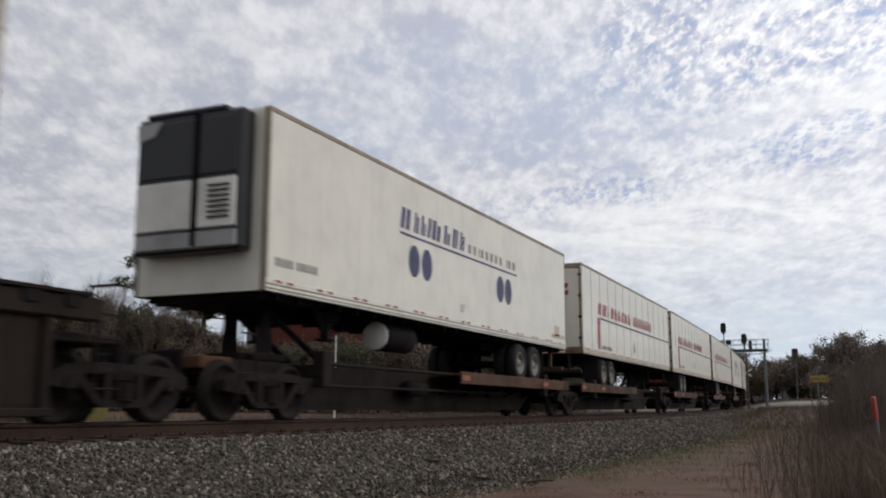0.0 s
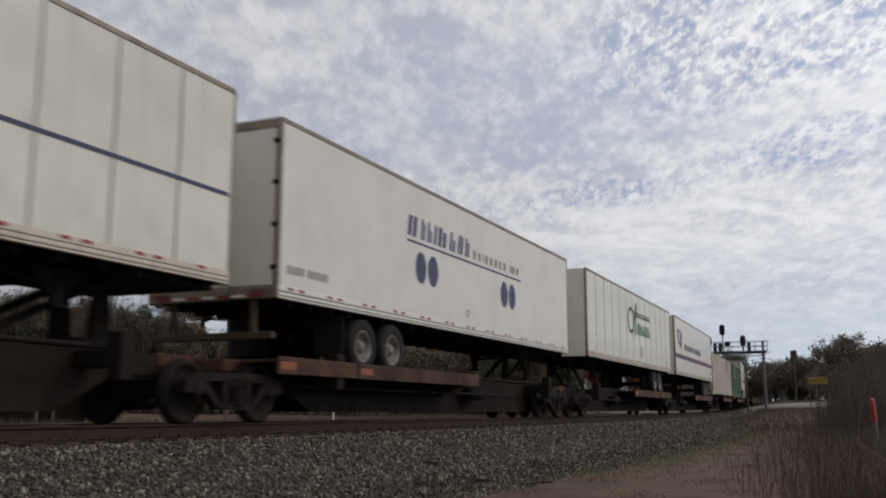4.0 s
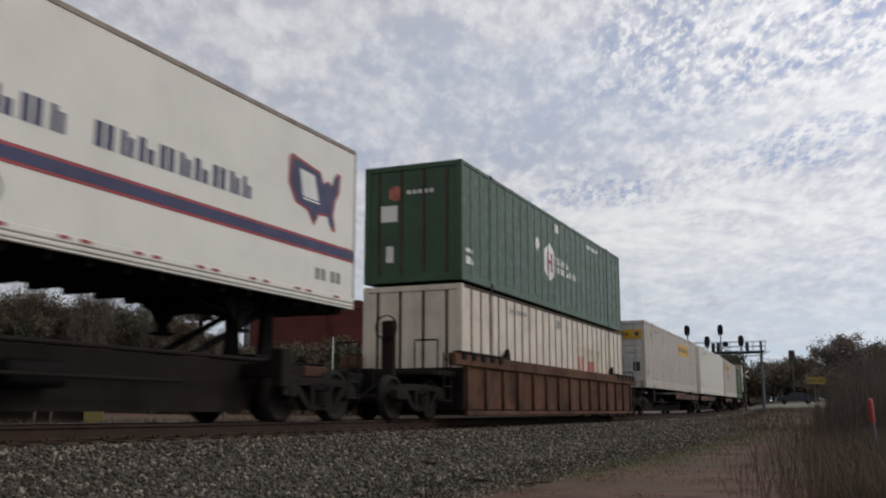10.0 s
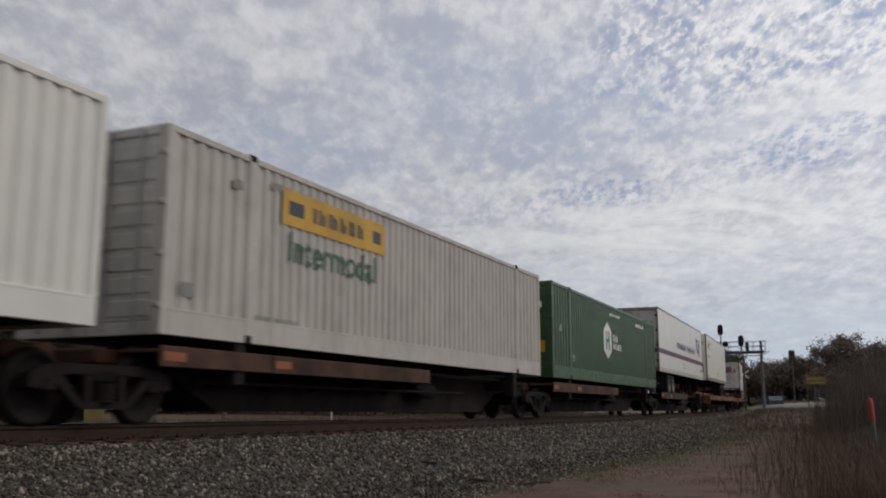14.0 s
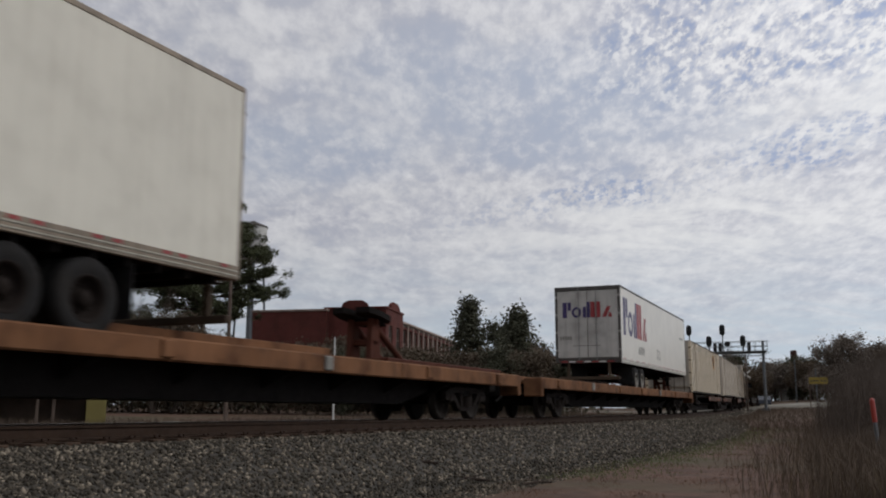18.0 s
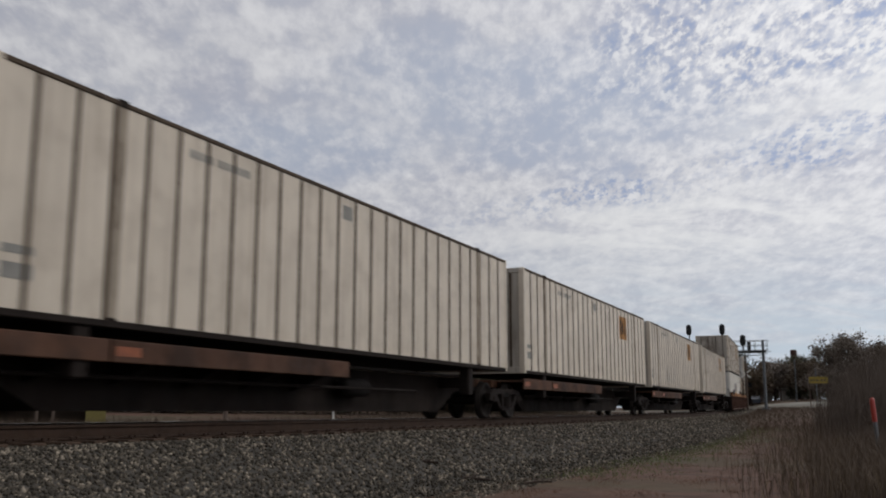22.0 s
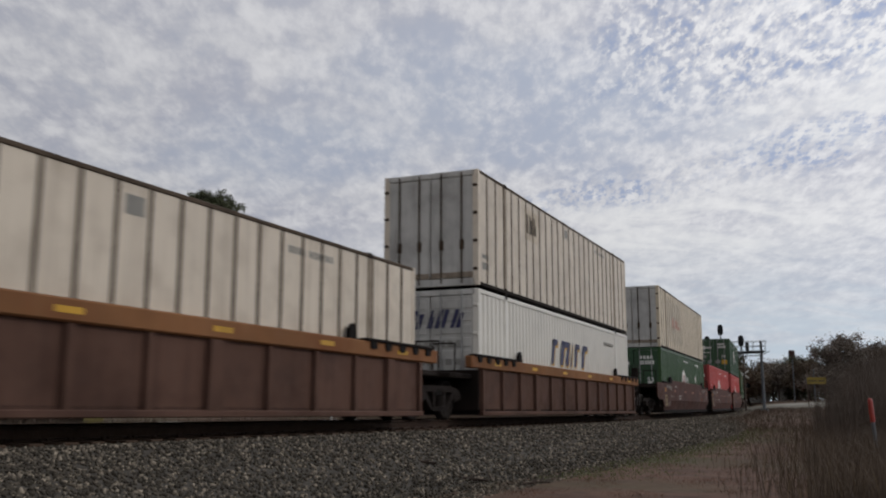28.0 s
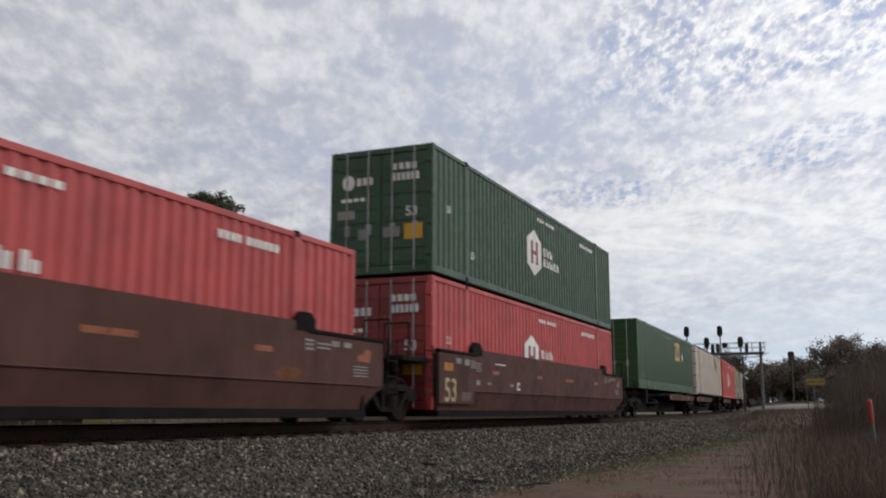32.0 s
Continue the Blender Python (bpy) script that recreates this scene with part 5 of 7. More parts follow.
spine((573.6, 591.7, 609.3, 627.0, 644.6, 662.4), ("far", "near", "near", "near", "near"), (0, 0, 0, 0, 0))
G1 = container(574.6, SP, "corr", GREEN, "green corrugated container with orange square emblem", band=0.2)
W9 = container(592.6, SP, "post", WHITE_DULL, "weathered white sheet-and-post container with tan square", doors=True, door_paint=STAINED)
R9 = container(610.2, SP, "corr", RED, "faded red corrugated container", doors=True, door_paint=RED_DARK)
W10 = container(627.9, SP, "post", WHITE_DULL, "weathered white sheet-and-post container", doors=True)
W11 = container(645.5, SP, "corr", CREAM, "pale cream corrugated container", doors=True)

# ---- paint and writing on the train ----
ON_POST, ON_CORR, ON_VAN = W2 - 0.013, W2 - 0.004, W2 + 0.004
STAIN = mat("pale_brown_stain", 0xBDB09A, 0.55, dirt=0xA08C72, amount=0.7, scale=2)
PURPLE = mat("purple_lettering", 0x3A3060, 0.5, amount=0.2)
ROSE = mat("faded_red_lettering", 0xB46C60, 0.6, amount=0.5, scale=6)


def oval(u, v, a, b, n=20):
    return [(u + a * math.cos(6.28319 * k / n), v + b * math.sin(6.28319 * k / n)) for k in range(n)]


def ring(u, v, a, b, w, n=20):
    o, i = oval(u, v, a, b, n), oval(u, v, a - w, b - w, n)
    return [[o[k], o[(k + 1) % n], i[(k + 1) % n], i[k]] for k in range(n)]


def band(pts, w):
    """A painted line of width w along points."""
    out = []
    for (a, b), (c, d) in zip(pts, pts[1:]):
        n = math.hypot(c - a, d - b)
        p, q = -(d - b) / n * w / 2, (c - a) / n * w / 2
        out.append([(a + p, b + q), (a - p, b - q), (c - p, d - q), (c + p, d + q)])
    return out


def lozenge(u, v, a, b):
    return [(u - a, v), (u, v - b), (u + a, v), (u, v + b)]


def hexagon(u, v, a, b):
    return [(u - a, v - b * 0.55), (u, v - b), (u + a, v - b * 0.55), (u + a, v + b * 0.55), (u, v + b), (u - a, v + b * 0.55)]


def discs_emblem(t):
    decal("lettering", blocks(-3.4, 0.05, 2.92, 3.36, (1.3, 0.7, 0.7, 0.5, 1.3, 1, 0.9, 0.8), 0.08, 0.62, True), PURPLE, t, ON_VAN)
    decal("lettering", blocks(0.2, 3.6, 2.93, 3.14, (1, 1, 0.5, 1, 1, 1, 1, 1, 0, 0.5, 1, 1), 0, 0.5), INK_GREY, t, ON_VAN)
    decal("underline", [rect(-3.4, 3.62, 2.79, 2.84)], PURPLE, t, ON_VAN)
    for u in (-2.73, -2.11, 2.33, 2.92):
        decal("disc", [oval(u, 2.31, 0.27, 0.34)], INK_BLUE, t, ON_VAN)
    words("53'", 0.24, "size_number", INK_GREY, t, -0.3, 1.5, ON_VAN)
    decal("number", blocks(-7.8, -6.5, 1.52, 1.66, (1, 1, 1, 1, 0, 1, 1, 1, 1, 1)), INK_GREY, t, ON_VAN)


discs_emblem(T0)
discs_emblem(T4)
decal("stain", [rect(6.9, 7.4, 1.45, 1.75), rect(6.6, 7.9, 1.38, 1.5)], STAIN, T0, ON_VAN)
for t in USX:
    p = ON_VAN + 0.004
    decal("lettering", blocks(-5.95, -4.4, 2.55, 2.97, (1, 0.25, 1, 0.25), 0.13, 0.6, True) + blocks(-4.0, -0.55, 2.57, 2.98, (1, 1, 1, 0.9, 1, 1), 0.13, 0.6, True)
          + blocks(-0.05, 3.75, 2.60, 3.0, (0.9, 1.1, 0.9, 0.9, 1, 1, 1, 0.5, 1, 0.9, 0.9), 0.13, 0.6, True), INK_RED, t, p, label="slanted red emblem bars")
    decal("line", [rect(-5.62, 7.95, 2.40, 2.46)], INK_BLUE, t, p)
    decal("bar", [rect(-6.05, -5.70, 1.34, 2.44)], INK_RED, t, p)
    decal("number", blocks(-5.4, -3.9, 1.37, 1.5, (1, 1, 1, 1, 0, 1, 1, 1, 1, 1)), INK_GREY, t, p)
    decal("placard", [[(0.04 - 0.2, 1.72), (0.04, 1.46), (0.04, 1.54), (0.04 - 0.14, 1.72), (0.04, 1.90), (0.04, 1.98)], [(0.24, 1.72), (0.04, 1.98), (0.04, 1.90), (0.18, 1.72), (0.04, 1.54), (0.04, 1.46)]], INK_GREY, t, p)
    decal("lettering", blocks(-1.1, 0.9, 3.25, 3.42, (1, 1, 1, 1, 1, 1), 0.05), INK_RED, t, -8.077 - 0.012, "end")
    decal("lettering", blocks(-1.1, 0.9, 3.02, 3.18, (1, 1, 1, 1, 1, 1, 1), 0.05), INK_RED, t, -8.077 - 0.012, "end")
p = ON_VAN + 0.004
decal("swoosh", ring(-1.05, 2.9, 0.6, 0.55, 0.15, 22) + band([(-0.75, 2.45), (-0.25, 3.15), (-0.02, 3.62), (0.12, 3.62)], 0.16) + band([(0.12, 3.66), (0.0, 3.1), (-0.32, 2.32)], 0.17)
      + [rect(-0.4, 2.9, 3.12, 3.21), rect(-0.9, 2.9, 3.25, 3.31)], INK_BLACK, ARN, p, label="black looping swoosh")
decal("lettering", blocks(0.1, 2.9, 2.4, 2.86, (1.1, 1, 1.1, 1.1, 0.8, 1), 0.06, 0.68, True), INK_GREEN, ARN, p, label="green emblem bars")
decal("placard", band([(0.78, 1.7), (0.97, 1.45), (1.16, 1.7), (0.97, 1.95), (0.78, 1.7)], 0.06), INK_GREY, ARN, p)


def map_emblem(t, u, flip=1):
    out = [(-0.86, 0.44), (-0.76, 0.52), (-0.2, 0.44), (0.14, 0.4), (0.24, 0.22), (0.42, 0.3), (0.54, 0.2), (0.68, 0.5), (0.84, 0.5), (0.8, 0.16), (0.66, -0.05), (0.6, -0.3), (0.68, -0.6), (0.54, -0.6), (0.42, -0.36),
           (0.1, -0.4), (-0.06, -0.62), (-0.26, -0.38), (-0.66, -0.3), (-0.88, 0.0)]
    decal("map_rim", [[(u + 0.12 + 1.0 * a, 3.0 + 0.98 * b) for a, b in out]], INK_RED, t, ON_VAN, label="red-rimmed map emblem")
    decal("map", [[(u + 0.12 + 0.9 * a, 3.0 + 0.86 * b) for a, b in out]], INK_BLUE, t, ON_VAN + 0.003, label="navy map emblem")
    decal("page", [[(u - 0.42, 3.3), (u + 0.05, 3.28), (u + 0.2, 2.85), (u - 0.3, 2.85)], [(u - 0.3, 2.80), (u + 0.22, 2.80), (u + 0.22, 2.83), (u - 0.3, 2.83)]], INK_WHITE, t, ON_VAN + 0.006)


for t, um, ut in ((COV1, -6.4, -4.7), (COV2, 6.55, -2.25), (COV3, 6.1, -2.3)):
    map_emblem(t, um)
    decal("lettering", blocks(ut, ut + 3.35, 2.48, 2.81, (1.2, 1, 1, 0.9, 1, 1, 1, 0.7), 0, 0.68, True) + blocks(ut + 3.75, ut + 7.1, 2.48, 2.81, (1.1, 0.8, 1, 1, 0.8, 1, 1, 0.8, 0.7), 0, 0.68, True), INK_BLUE, t, ON_VAN, label="navy emblem bars")
    decal("stripe", [rect(-8.05, 8.05, 1.95, 2.19)], INK_RED, t, ON_VAN, label="red edged stripe")
    decal("stripe", [rect(-8.05, 8.05, 1.995, 2.145)], INK_BLUE, t, ON_VAN + 0.003, label="navy stripe")
    decal("mark", ring(0.0, 1.65, 0.2, 0.2, 0.05), INK_GREY, t, ON_VAN)
    decal("number", blocks(6.7, 7.6, 1.5, 1.7, (1, 1, 0, 1, 1)), INK_GREY, t, ON_VAN)
for t in (COV2, COV3):
    decal("stripe", [rect(-1.2, 1.2, 1.97, 2.17)], INK_BLUE, t, -8.077 - 0.006, "end")
    decal("panel", [rect(0.5, 1.05, 2.9, 3.4), rect(0.5, 1.05, 1.5, 1.8), rect(-1.05, -0.5, 3.0, 3.2)], INK_GREY, t, -8.077 - 0.006, "end")


def tan_square(c, u0, v0, plane, paint=INK_TAN, ink=STEEL_BROWN, size=(1.23, 0.88)):
    w, h = size
    decal("square", [rect(u0, u0 + w, v0, v0 + h)], paint, c, plane, label="tan square emblem panel")
    decal("lettering", blocks(u0 + 0.12, u0 + w - 0.05, v0 + 0.2, v0 + h - 0.15, (1, 1.2, 1), 0, 0.6, True), ink, c, plane + 0.003)


def wall_marks(c, plane, ink=INK_GREY, flip=1):
    decal("number", blocks(-4.75 * flip, -3.3 * flip, 2.5, 2.62, (1, 1, 1, 1, 0, 1, 1, 1, 1, 1, 1)) if flip > 0 else blocks(3.3, 4.75, 2.5, 2.62, (1, 1, 1, 1, 0, 1, 1, 1, 1, 1, 1)), ink, c, plane)
    decal("panel", [rect(-0.48, -0.12, 2.42, 2.68), rect(-7.8, -7.35, 0.42, 0.6), rect(-7.8, -7.35, 0.7, 0.8)], ink, c, plane)


tan_square(C7, 3.27, 1.72, ON_POST)
wall_marks(C7, ON_POST)
for k, c in enumerate(EMP):
    if k != 1:
        tan_square(c, 3.4, 1.71, ON_POST)
    wall_marks(c, ON_POST)
    decal("number", blocks(-0.3, 0.9, 2.1, 2.25, (1, 1, 1, 1)) + blocks(-0.3, 0.9, 1.9, 2.05, (1, 1, 1, 1, 1, 1)), INK_GREY, c, -8.077 + 0.02, "end")
decal("scrawl", ring(-3.3, 0.75, 0.28, 0.35, 0.05, 12) + ring(-2.5, 0.8, 0.3, 0.3, 0.05, 12) + ring(-1.7, 0.65, 0.25, 0.4, 0.05, 12) + band([(-4.1, 0.4), (-3.8, 1.1), (-3.6, 0.5), (-2.1, 0.35), (-1.2, 1.0)], 0.05), INK_GREY, EMP[3], ON_POST, label="faded grey scrawl")
tan_square(S3, -4.5, 1.73, ON_POST, STAIN)
tan_square(S2, -4.75, 1.6, ON_POST)
tan_square(EW, 3.2, 1.6, ON_POST)
tan_square(W9, 3.4, 1.71, ON_POST)
for c in (S3, S2, EW, W9, W10):
    wall_marks(c, ON_POST, flip=-1)
tan_square(C8, -3.58, 1.58, ON_CORR, INK_YELLOW, INK_BLUE, (1.5, 0.92))
tan_square(G1, 2.0, 1.6, ON_CORR, INK_YELLOW, INK_BLUE, (1.5, 0.92))
for c in (C8, G1):
    decal("placard", [lozenge(4.45, 1.85, 0.24, 0.24)], INK_WHITE, c, ON_CORR)
    decal("number", blocks(-0.7, 0.75, 2.55, 2.66, (1, 1, 1, 1, 0, 1, 1, 1, 1, 1, 1)), INK_GREY, c, ON_CORR)
    words("53", 0.26, "size_number", INK_WHITE, c, -7.25, 0.5, ON_CORR)
    decal("placard", [lozenge(-0.3, 2.0, 0.3, 0.3)], INK_WHITE, c, -8.077 - 0.012, "end")
    decal("panel", [rect(-1.0, -0.3, 1.3, 1.55)], INK_TAN, c, -8.077 - 0.012, "end")


def hex_emblem(c, u, v, a, b, plane, back, ink, t0, t1, letters):
    if back:
        decal("hexagon", [hexagon(u, v, a, b)], back, c, plane, label="pale hexagon emblem")
    else:
        h = hexagon(u, v, a, b)
        decal("hexagon", band(h + h[:1], 0.06), INK_GREY, c, plane, label="hexagon outline")
    decal("lettering", [rect(u - a * 0.5, u - a * 0.18, v - b * 0.5, v + b * 0.5), rect(u + a * 0.18, u + a * 0.5, v - b * 0.5, v + b * 0.5), rect(u - a * 0.2, u + a * 0.2, v - 0.06, v + 0.06)], ink, c, plane + 0.003)
    decal("lettering", blocks(t0, t0 + (t1 - t0) * 0.6, v + 0.02, v + b * 0.42, (1, 1, 1), 0, 0.62, True) + blocks(t0, t1, v - b * 0.42, v - 0.04, (1, 1, 1, 1, 1), 0, 0.62, True), letters, c, plane)


hex_emblem(S10, -1.08, 1.4, 0.55, 0.58, ON_POST, INK_WHITE, INK_RED, -0.3, 1.9, INK_WHITE)
hex_emblem(C14, -1.02, 1.55, 0.6, 0.67, ON_CORR, INK_WHITE, GREEN_DARK, -0.15, 1.25, INK_WHITE)
hex_emblem(HGB, -0.74, 1.48, 0.62, 0.64, ON_CORR, INK_WHITE, RED_DARK, 0.25, 1.65, INK_WHITE)
hex_emblem(R5, -1.26, 1.45, 0.6, 0.64, ON_CORR, INK_WHITE, RED_DARK, -0.3, 1.7, INK_WHITE)
hex_emblem(HG, -0.92, 1.5, 0.65, 0.67, ON_CORR, INK_WHITE, RED_DARK, -0.08, 1.58, INK_WHITE)
hex_emblem(HR, -1.28, 1.45, 0.62, 0.64, ON_CORR, INK_WHITE, RED_DARK, -0.4, 1.62, INK_WHITE)
hex_emblem(R9, -1.28, 1.45, 0.62, 0.64, ON_CORR, INK_WHITE, RED_DARK, -0.4, 1.62, INK_WHITE)
decal("stain", [rect(-5.5, -0.85, 0.42, 2.55)], STAIN, HW, ON_POST - 0.003, label="pale brown rust stain")
hex_emblem(HW, -3.78, 1.43, 0.46, 0.5, ON_POST, None, ROSE, -3.05, -1.5, ROSE)
decal("placard", [lozenge(4.0, 1.72, 0.26, 0.26)], INK_WHITE, HGB, ON_CORR)
decal("placard", [lozenge(-2.28, 1.78, 0.24, 0.22)], INK_WHITE, S10, ON_POST)
decal("patch", [rect(1.65, 4.7, 1.1, 2.02)], STAIN, S10B, ON_POST - 0.003)
decal("lettering", [rect(1.85, 2.1, 1.2, 1.7), rect(2.25, 2.5, 1.2, 1.7), rect(3.0, 3.9, 1.2, 1.6)], ROSE, S10B, ON_POST)
wall_marks(S10B, ON_POST)
wall_marks(S10, ON_POST, INK_WHITE, -1)
decal("hexagon", [hexagon(-0.45, 2.2, 0.18, 0.2)], ROSE, S10, -8.077 + 0.016, "end")
decal("panel", [rect(-0.85, -0.4, 1.5, 1.9), rect(-0.7, -0.5, 0.5, 0.9)], INK_WHITE, S10, -8.077 + 0.016, "end")
decal("number", blocks(-0.15, 0.6, 2.15, 2.25, (1, 1, 1, 1, 1)), INK_WHITE, S10, -8.077 + 0.016, "end")
for c in (HGB, R5, HG, HR, R9, C14):
    decal("number", blocks(-0.6, 1.1, 2.5, 2.6, (1, 1, 1, 0, 1, 1, 1, 1)) + blocks(4.0, 5.6, 2.45, 2.58, (1, 1, 1, 1, 0, 1, 1, 1, 1, 1, 1)), INK_WHITE, c, ON_CORR)
    words("53", 0.24, "size_number", INK_WHITE, c, -7.3, 1.45, ON_CORR)
    words("53", 0.24, "size_number", INK_WHITE, c, -5.85, 0.6, ON_CORR)
    e = -8.077 - 0.012
    decal("disc", [oval(-0.82, 2.15, 0.16, 0.18)], INK_WHITE, c, e, "end")
    decal("lettering", blocks(-0.6, -0.15, 2.06, 2.24, (1, 1, 1)), INK_WHITE, c, e, "end")
    decal("number", blocks(0.3, 0.95, 2.35, 2.5, (1, 1, 1, 1)) + blocks(0.3, 1.0, 2.1, 2.28, (1, 1, 1, 1, 1, 1)) + blocks(-1.0, -0.35, 1.7, 1.78, (1, 1, 1, 1)), INK_WHITE, c, e, "end")
    words("53", 0.32, "size_number", INK_WHITE, c, 0.62, 1.28, e, "end")
    decal("panel", [rect(0.6, 1.05, 0.75, 1.1)], INK_YELLOW, c, e, "end")
    decal("panel", [rect(0.08, 0.5, 0.82, 1.05), rect(-1.1, -0.65, 1.3, 1.5), rect(-0.55, -0.3, 0.8, 1.05)], INK_GREY, c, e, "end")
decal("placard", [lozenge(0.75, 1.05, 0.3, 0.3)], INK_WHITE, HGB, -8.077 - 0.016, "end")


def name_panel(c, u0, u1, v0, v1, plane, face="side"):
    decal("name_panel", [rect(u0, u1, v0, v1)], INK_YELLOW, c, plane, face, "yellow name panel with dark bars")
    w, h = u1 - u0, v1 - v0
    decal("lettering", blocks(u0 + w * 0.26, u0 + w * 0.78, v0 + h * 0.28, v0 + h * 0.72, (0.6, 1, 0.3, 1, 1, 1, 1), 0, 0.6, True) + [rect(u0 + w * 0.05, u0 + w * 0.18, v0 + h * 0.3, v0 + h * 0.7), rect(u0 + w * 0.86, u0 + w * 0.95, v0 + h * 0.3, v0 + h * 0.7)],
          INK_BLACK, c, plane + (0.003 if face == "side" else -0.003), face)


name_panel(C11, 1.48, 5.2, 1.88, 2.5, ON_CORR)
name_panel(C11, -1.15, 1.15, 2.1, 2.5, -8.077 - 0.012, "end")
name_panel(C13, -5.27, -1.66, 2.0, 2.6, ON_CORR)
words("Intermodal", 0.7, "lettering", INK_PINE, C13, -5.1, 1.42, ON_CORR)
decal("panel", [rect(-1.1, -0.6, 2.3, 2.5)], INK_YELLOW, C13, -8.077 - 0.006, "end")
for c in (C11, C12, C13, W11):
    decal("number", blocks(-5.95, -4.7, 0.32, 0.45, (1, 1, 1, 1, 0, 1, 1, 1, 1, 1, 1)) + blocks(-5.6, -4.4, 2.5, 2.62, (1, 1, 1, 1, 0, 1, 1, 1)) + [rect(-7.7, -7.4, 0.55, 0.75), rect(-6.6, -6.35, 2.3, 2.45)], INK_GREY, c, ON_CORR)
decal("panel", [rect(-6.7, -6.4, 0.45, 0.6)], INK_YELLOW, C12, ON_CORR)
decal("number", blocks(-0.8, 0.0, 2.35, 2.5, (1, 1, 1, 1, 0, 1, 1, 1)), INK_BLACK, C12, -8.077 + 0.006, "end")
decal("smudge", [oval(-1.0, 0.75, 0.2, 0.28)], STEEL, C12, -8.077 + 0.006, "end")
decal("panel", [rect(-0.2, 0.2, 1.2, 1.9), rect(0.75, 1.05, 0.7, 1.1)], INK_BLACK, C11, -8.077 - 0.016, "end")


def slant_emblem(c):
    for off, ink, pl in (((0.06, -0.06), INK_YELLOW, ON_CORR), ((0, 0), INK_BLUE, ON_CORR + 0.003)):
        ps = []
        for u, w in ((-2.2, 0.75), (-1.28, 1.0), (-0.1, 0.26), (0.3, 0.72), (1.15, 0.85)):
            ps.append(rect(u, u + w * 0.34, 1.34, 2.08, 0.24))
            if w > 0.5:
                ps.append(rect(u + w * 0.30, u + w * 0.92, 1.9, 2.08, 0.05))
            if w > 0.9:
                ps.append(rect(u + w * 0.62, u + w * 0.92, 1.34, 2.08, 0.24))
        decal("lettering", [[(u + off[0], v + off[1]) for u, v in p] for p in ps], ink, c, pl, label="slanted navy emblem bars")
    decal("number", blocks(4.25, 5.65, 2.28, 2.4, (1, 1, 1, 1, 0, 1, 1, 1, 1, 1, 1)), INK_GREY, c, ON_CORR)
    decal("lettering", blocks(-1.0, 0.95, 1.95, 2.4, (1, 1.2, 0.5, 1, 1), 0.15, 0.6, True), INK_BLUE, c, -8.077 - 0.012, "end")
    decal("lettering", blocks(-0.6, 0.9, 1.5, 1.65, (1, 1, 1, 1, 1, 1, 1)) + blocks(-0.3, 0.9, 1.05, 1.2, (1, 1, 1, 1, 1)), INK_GREY, c, -8.077 - 0.012, "end")


slant_emblem(SW1)
slant_emblem(SW2)
p = ON_VAN
decal("emblem", [rect(-6.26, -5.72, 3.2, 3.66)], INK_RED, IMS, p, label="red square emblem")
decal("emblem_core", ring(-5.99, 3.43, 0.19, 0.17, 0.06), INK_WHITE, IMS, p + 0.003)
words("INTERMODAL", 0.23, "lettering", INK_BLACK, IMS, -5.6, 3.47, p)
words("SERVICES", 0.23, "lettering", INK_BLACK, IMS, -5.6, 3.24, p)
decal("underline", [rect(-5.6, -4.3, 3.16, 3.18)], INK_BLACK, IMS, p)
decal("number", blocks(-6.4, -5.45, 2.6, 2.74, (1, 1, 1, 1, 0, 1, 1, 1, 1, 1, 1)), INK_BLACK, IMS, p)
decal("placard", [lozenge(0.17, 1.66, 0.22, 0.22)], INK_GREY, IMS, p)
e = -7.315 - 0.006
words("INTERMODAL", 0.3, "lettering", INK_BLACK, IMS, -0.75, 3.4, e, "end", 0.2)
words("SERVICES", 0.3, "lettering", INK_BLACK, IMS, -0.75, 3.1, e, "end", 0.2)
decal("emblem", [rect(-1.15, -0.8, 3.05, 3.6)], INK_RED, IMS, e, "end")
decal("number", blocks(-0.6, 0.4, 2.55, 2.7, (1, 1, 1, 1, 0, 1, 1, 1, 1)), INK_BLACK, IMS, e, "end")
decal("panel", [rect(-0.1, 0.3, 1.95, 2.3), rect(-1.1, -0.8, 1.9, 2.2)], INK_GREY, IMS, e, "end")
decal("panel", [rect(0.55, 1.05, 1.6, 2.15), rect(-0.15, 0.4, 1.3, 1.75)], RIB, IMS, e, "end")


def large_emblem(plane, face, u, v, k):
    """Plain shapes: bars and rings in purple, blocks in red."""
    m = lambda p: [(u + a * k, v + b * k) for a, b in p]
    decal("lettering", [m(rect(0, 0.42, 0, 1.46)), m(rect(0.5, 0.82, 0.7, 1.46))] + [m(p) for p in ring(1.34, 0.5, 0.46, 0.5, 0.22)] + [m(rect(1.95, 2.25, 0, 1.0)), m(rect(2.34, 2.62, 0, 1.46))],
          PURPLE, FDX, plane, face, "purple emblem shapes")
    decal("lettering", [m(rect(2.68, 3.1, 0, 1.46)), m(rect(3.18, 3.62, 0, 1.46)), m([(3.78, 0), (4.16, 0), (4.62, 0.98), (4.24, 0.98)]), m([(4.36, 0), (4.72, 0), (4.62, 0.4), (4.44, 0.4)])],
          INK_RED, FDX, plane + (0.002 if face == "side" else -0.002), face, "red emblem shapes")


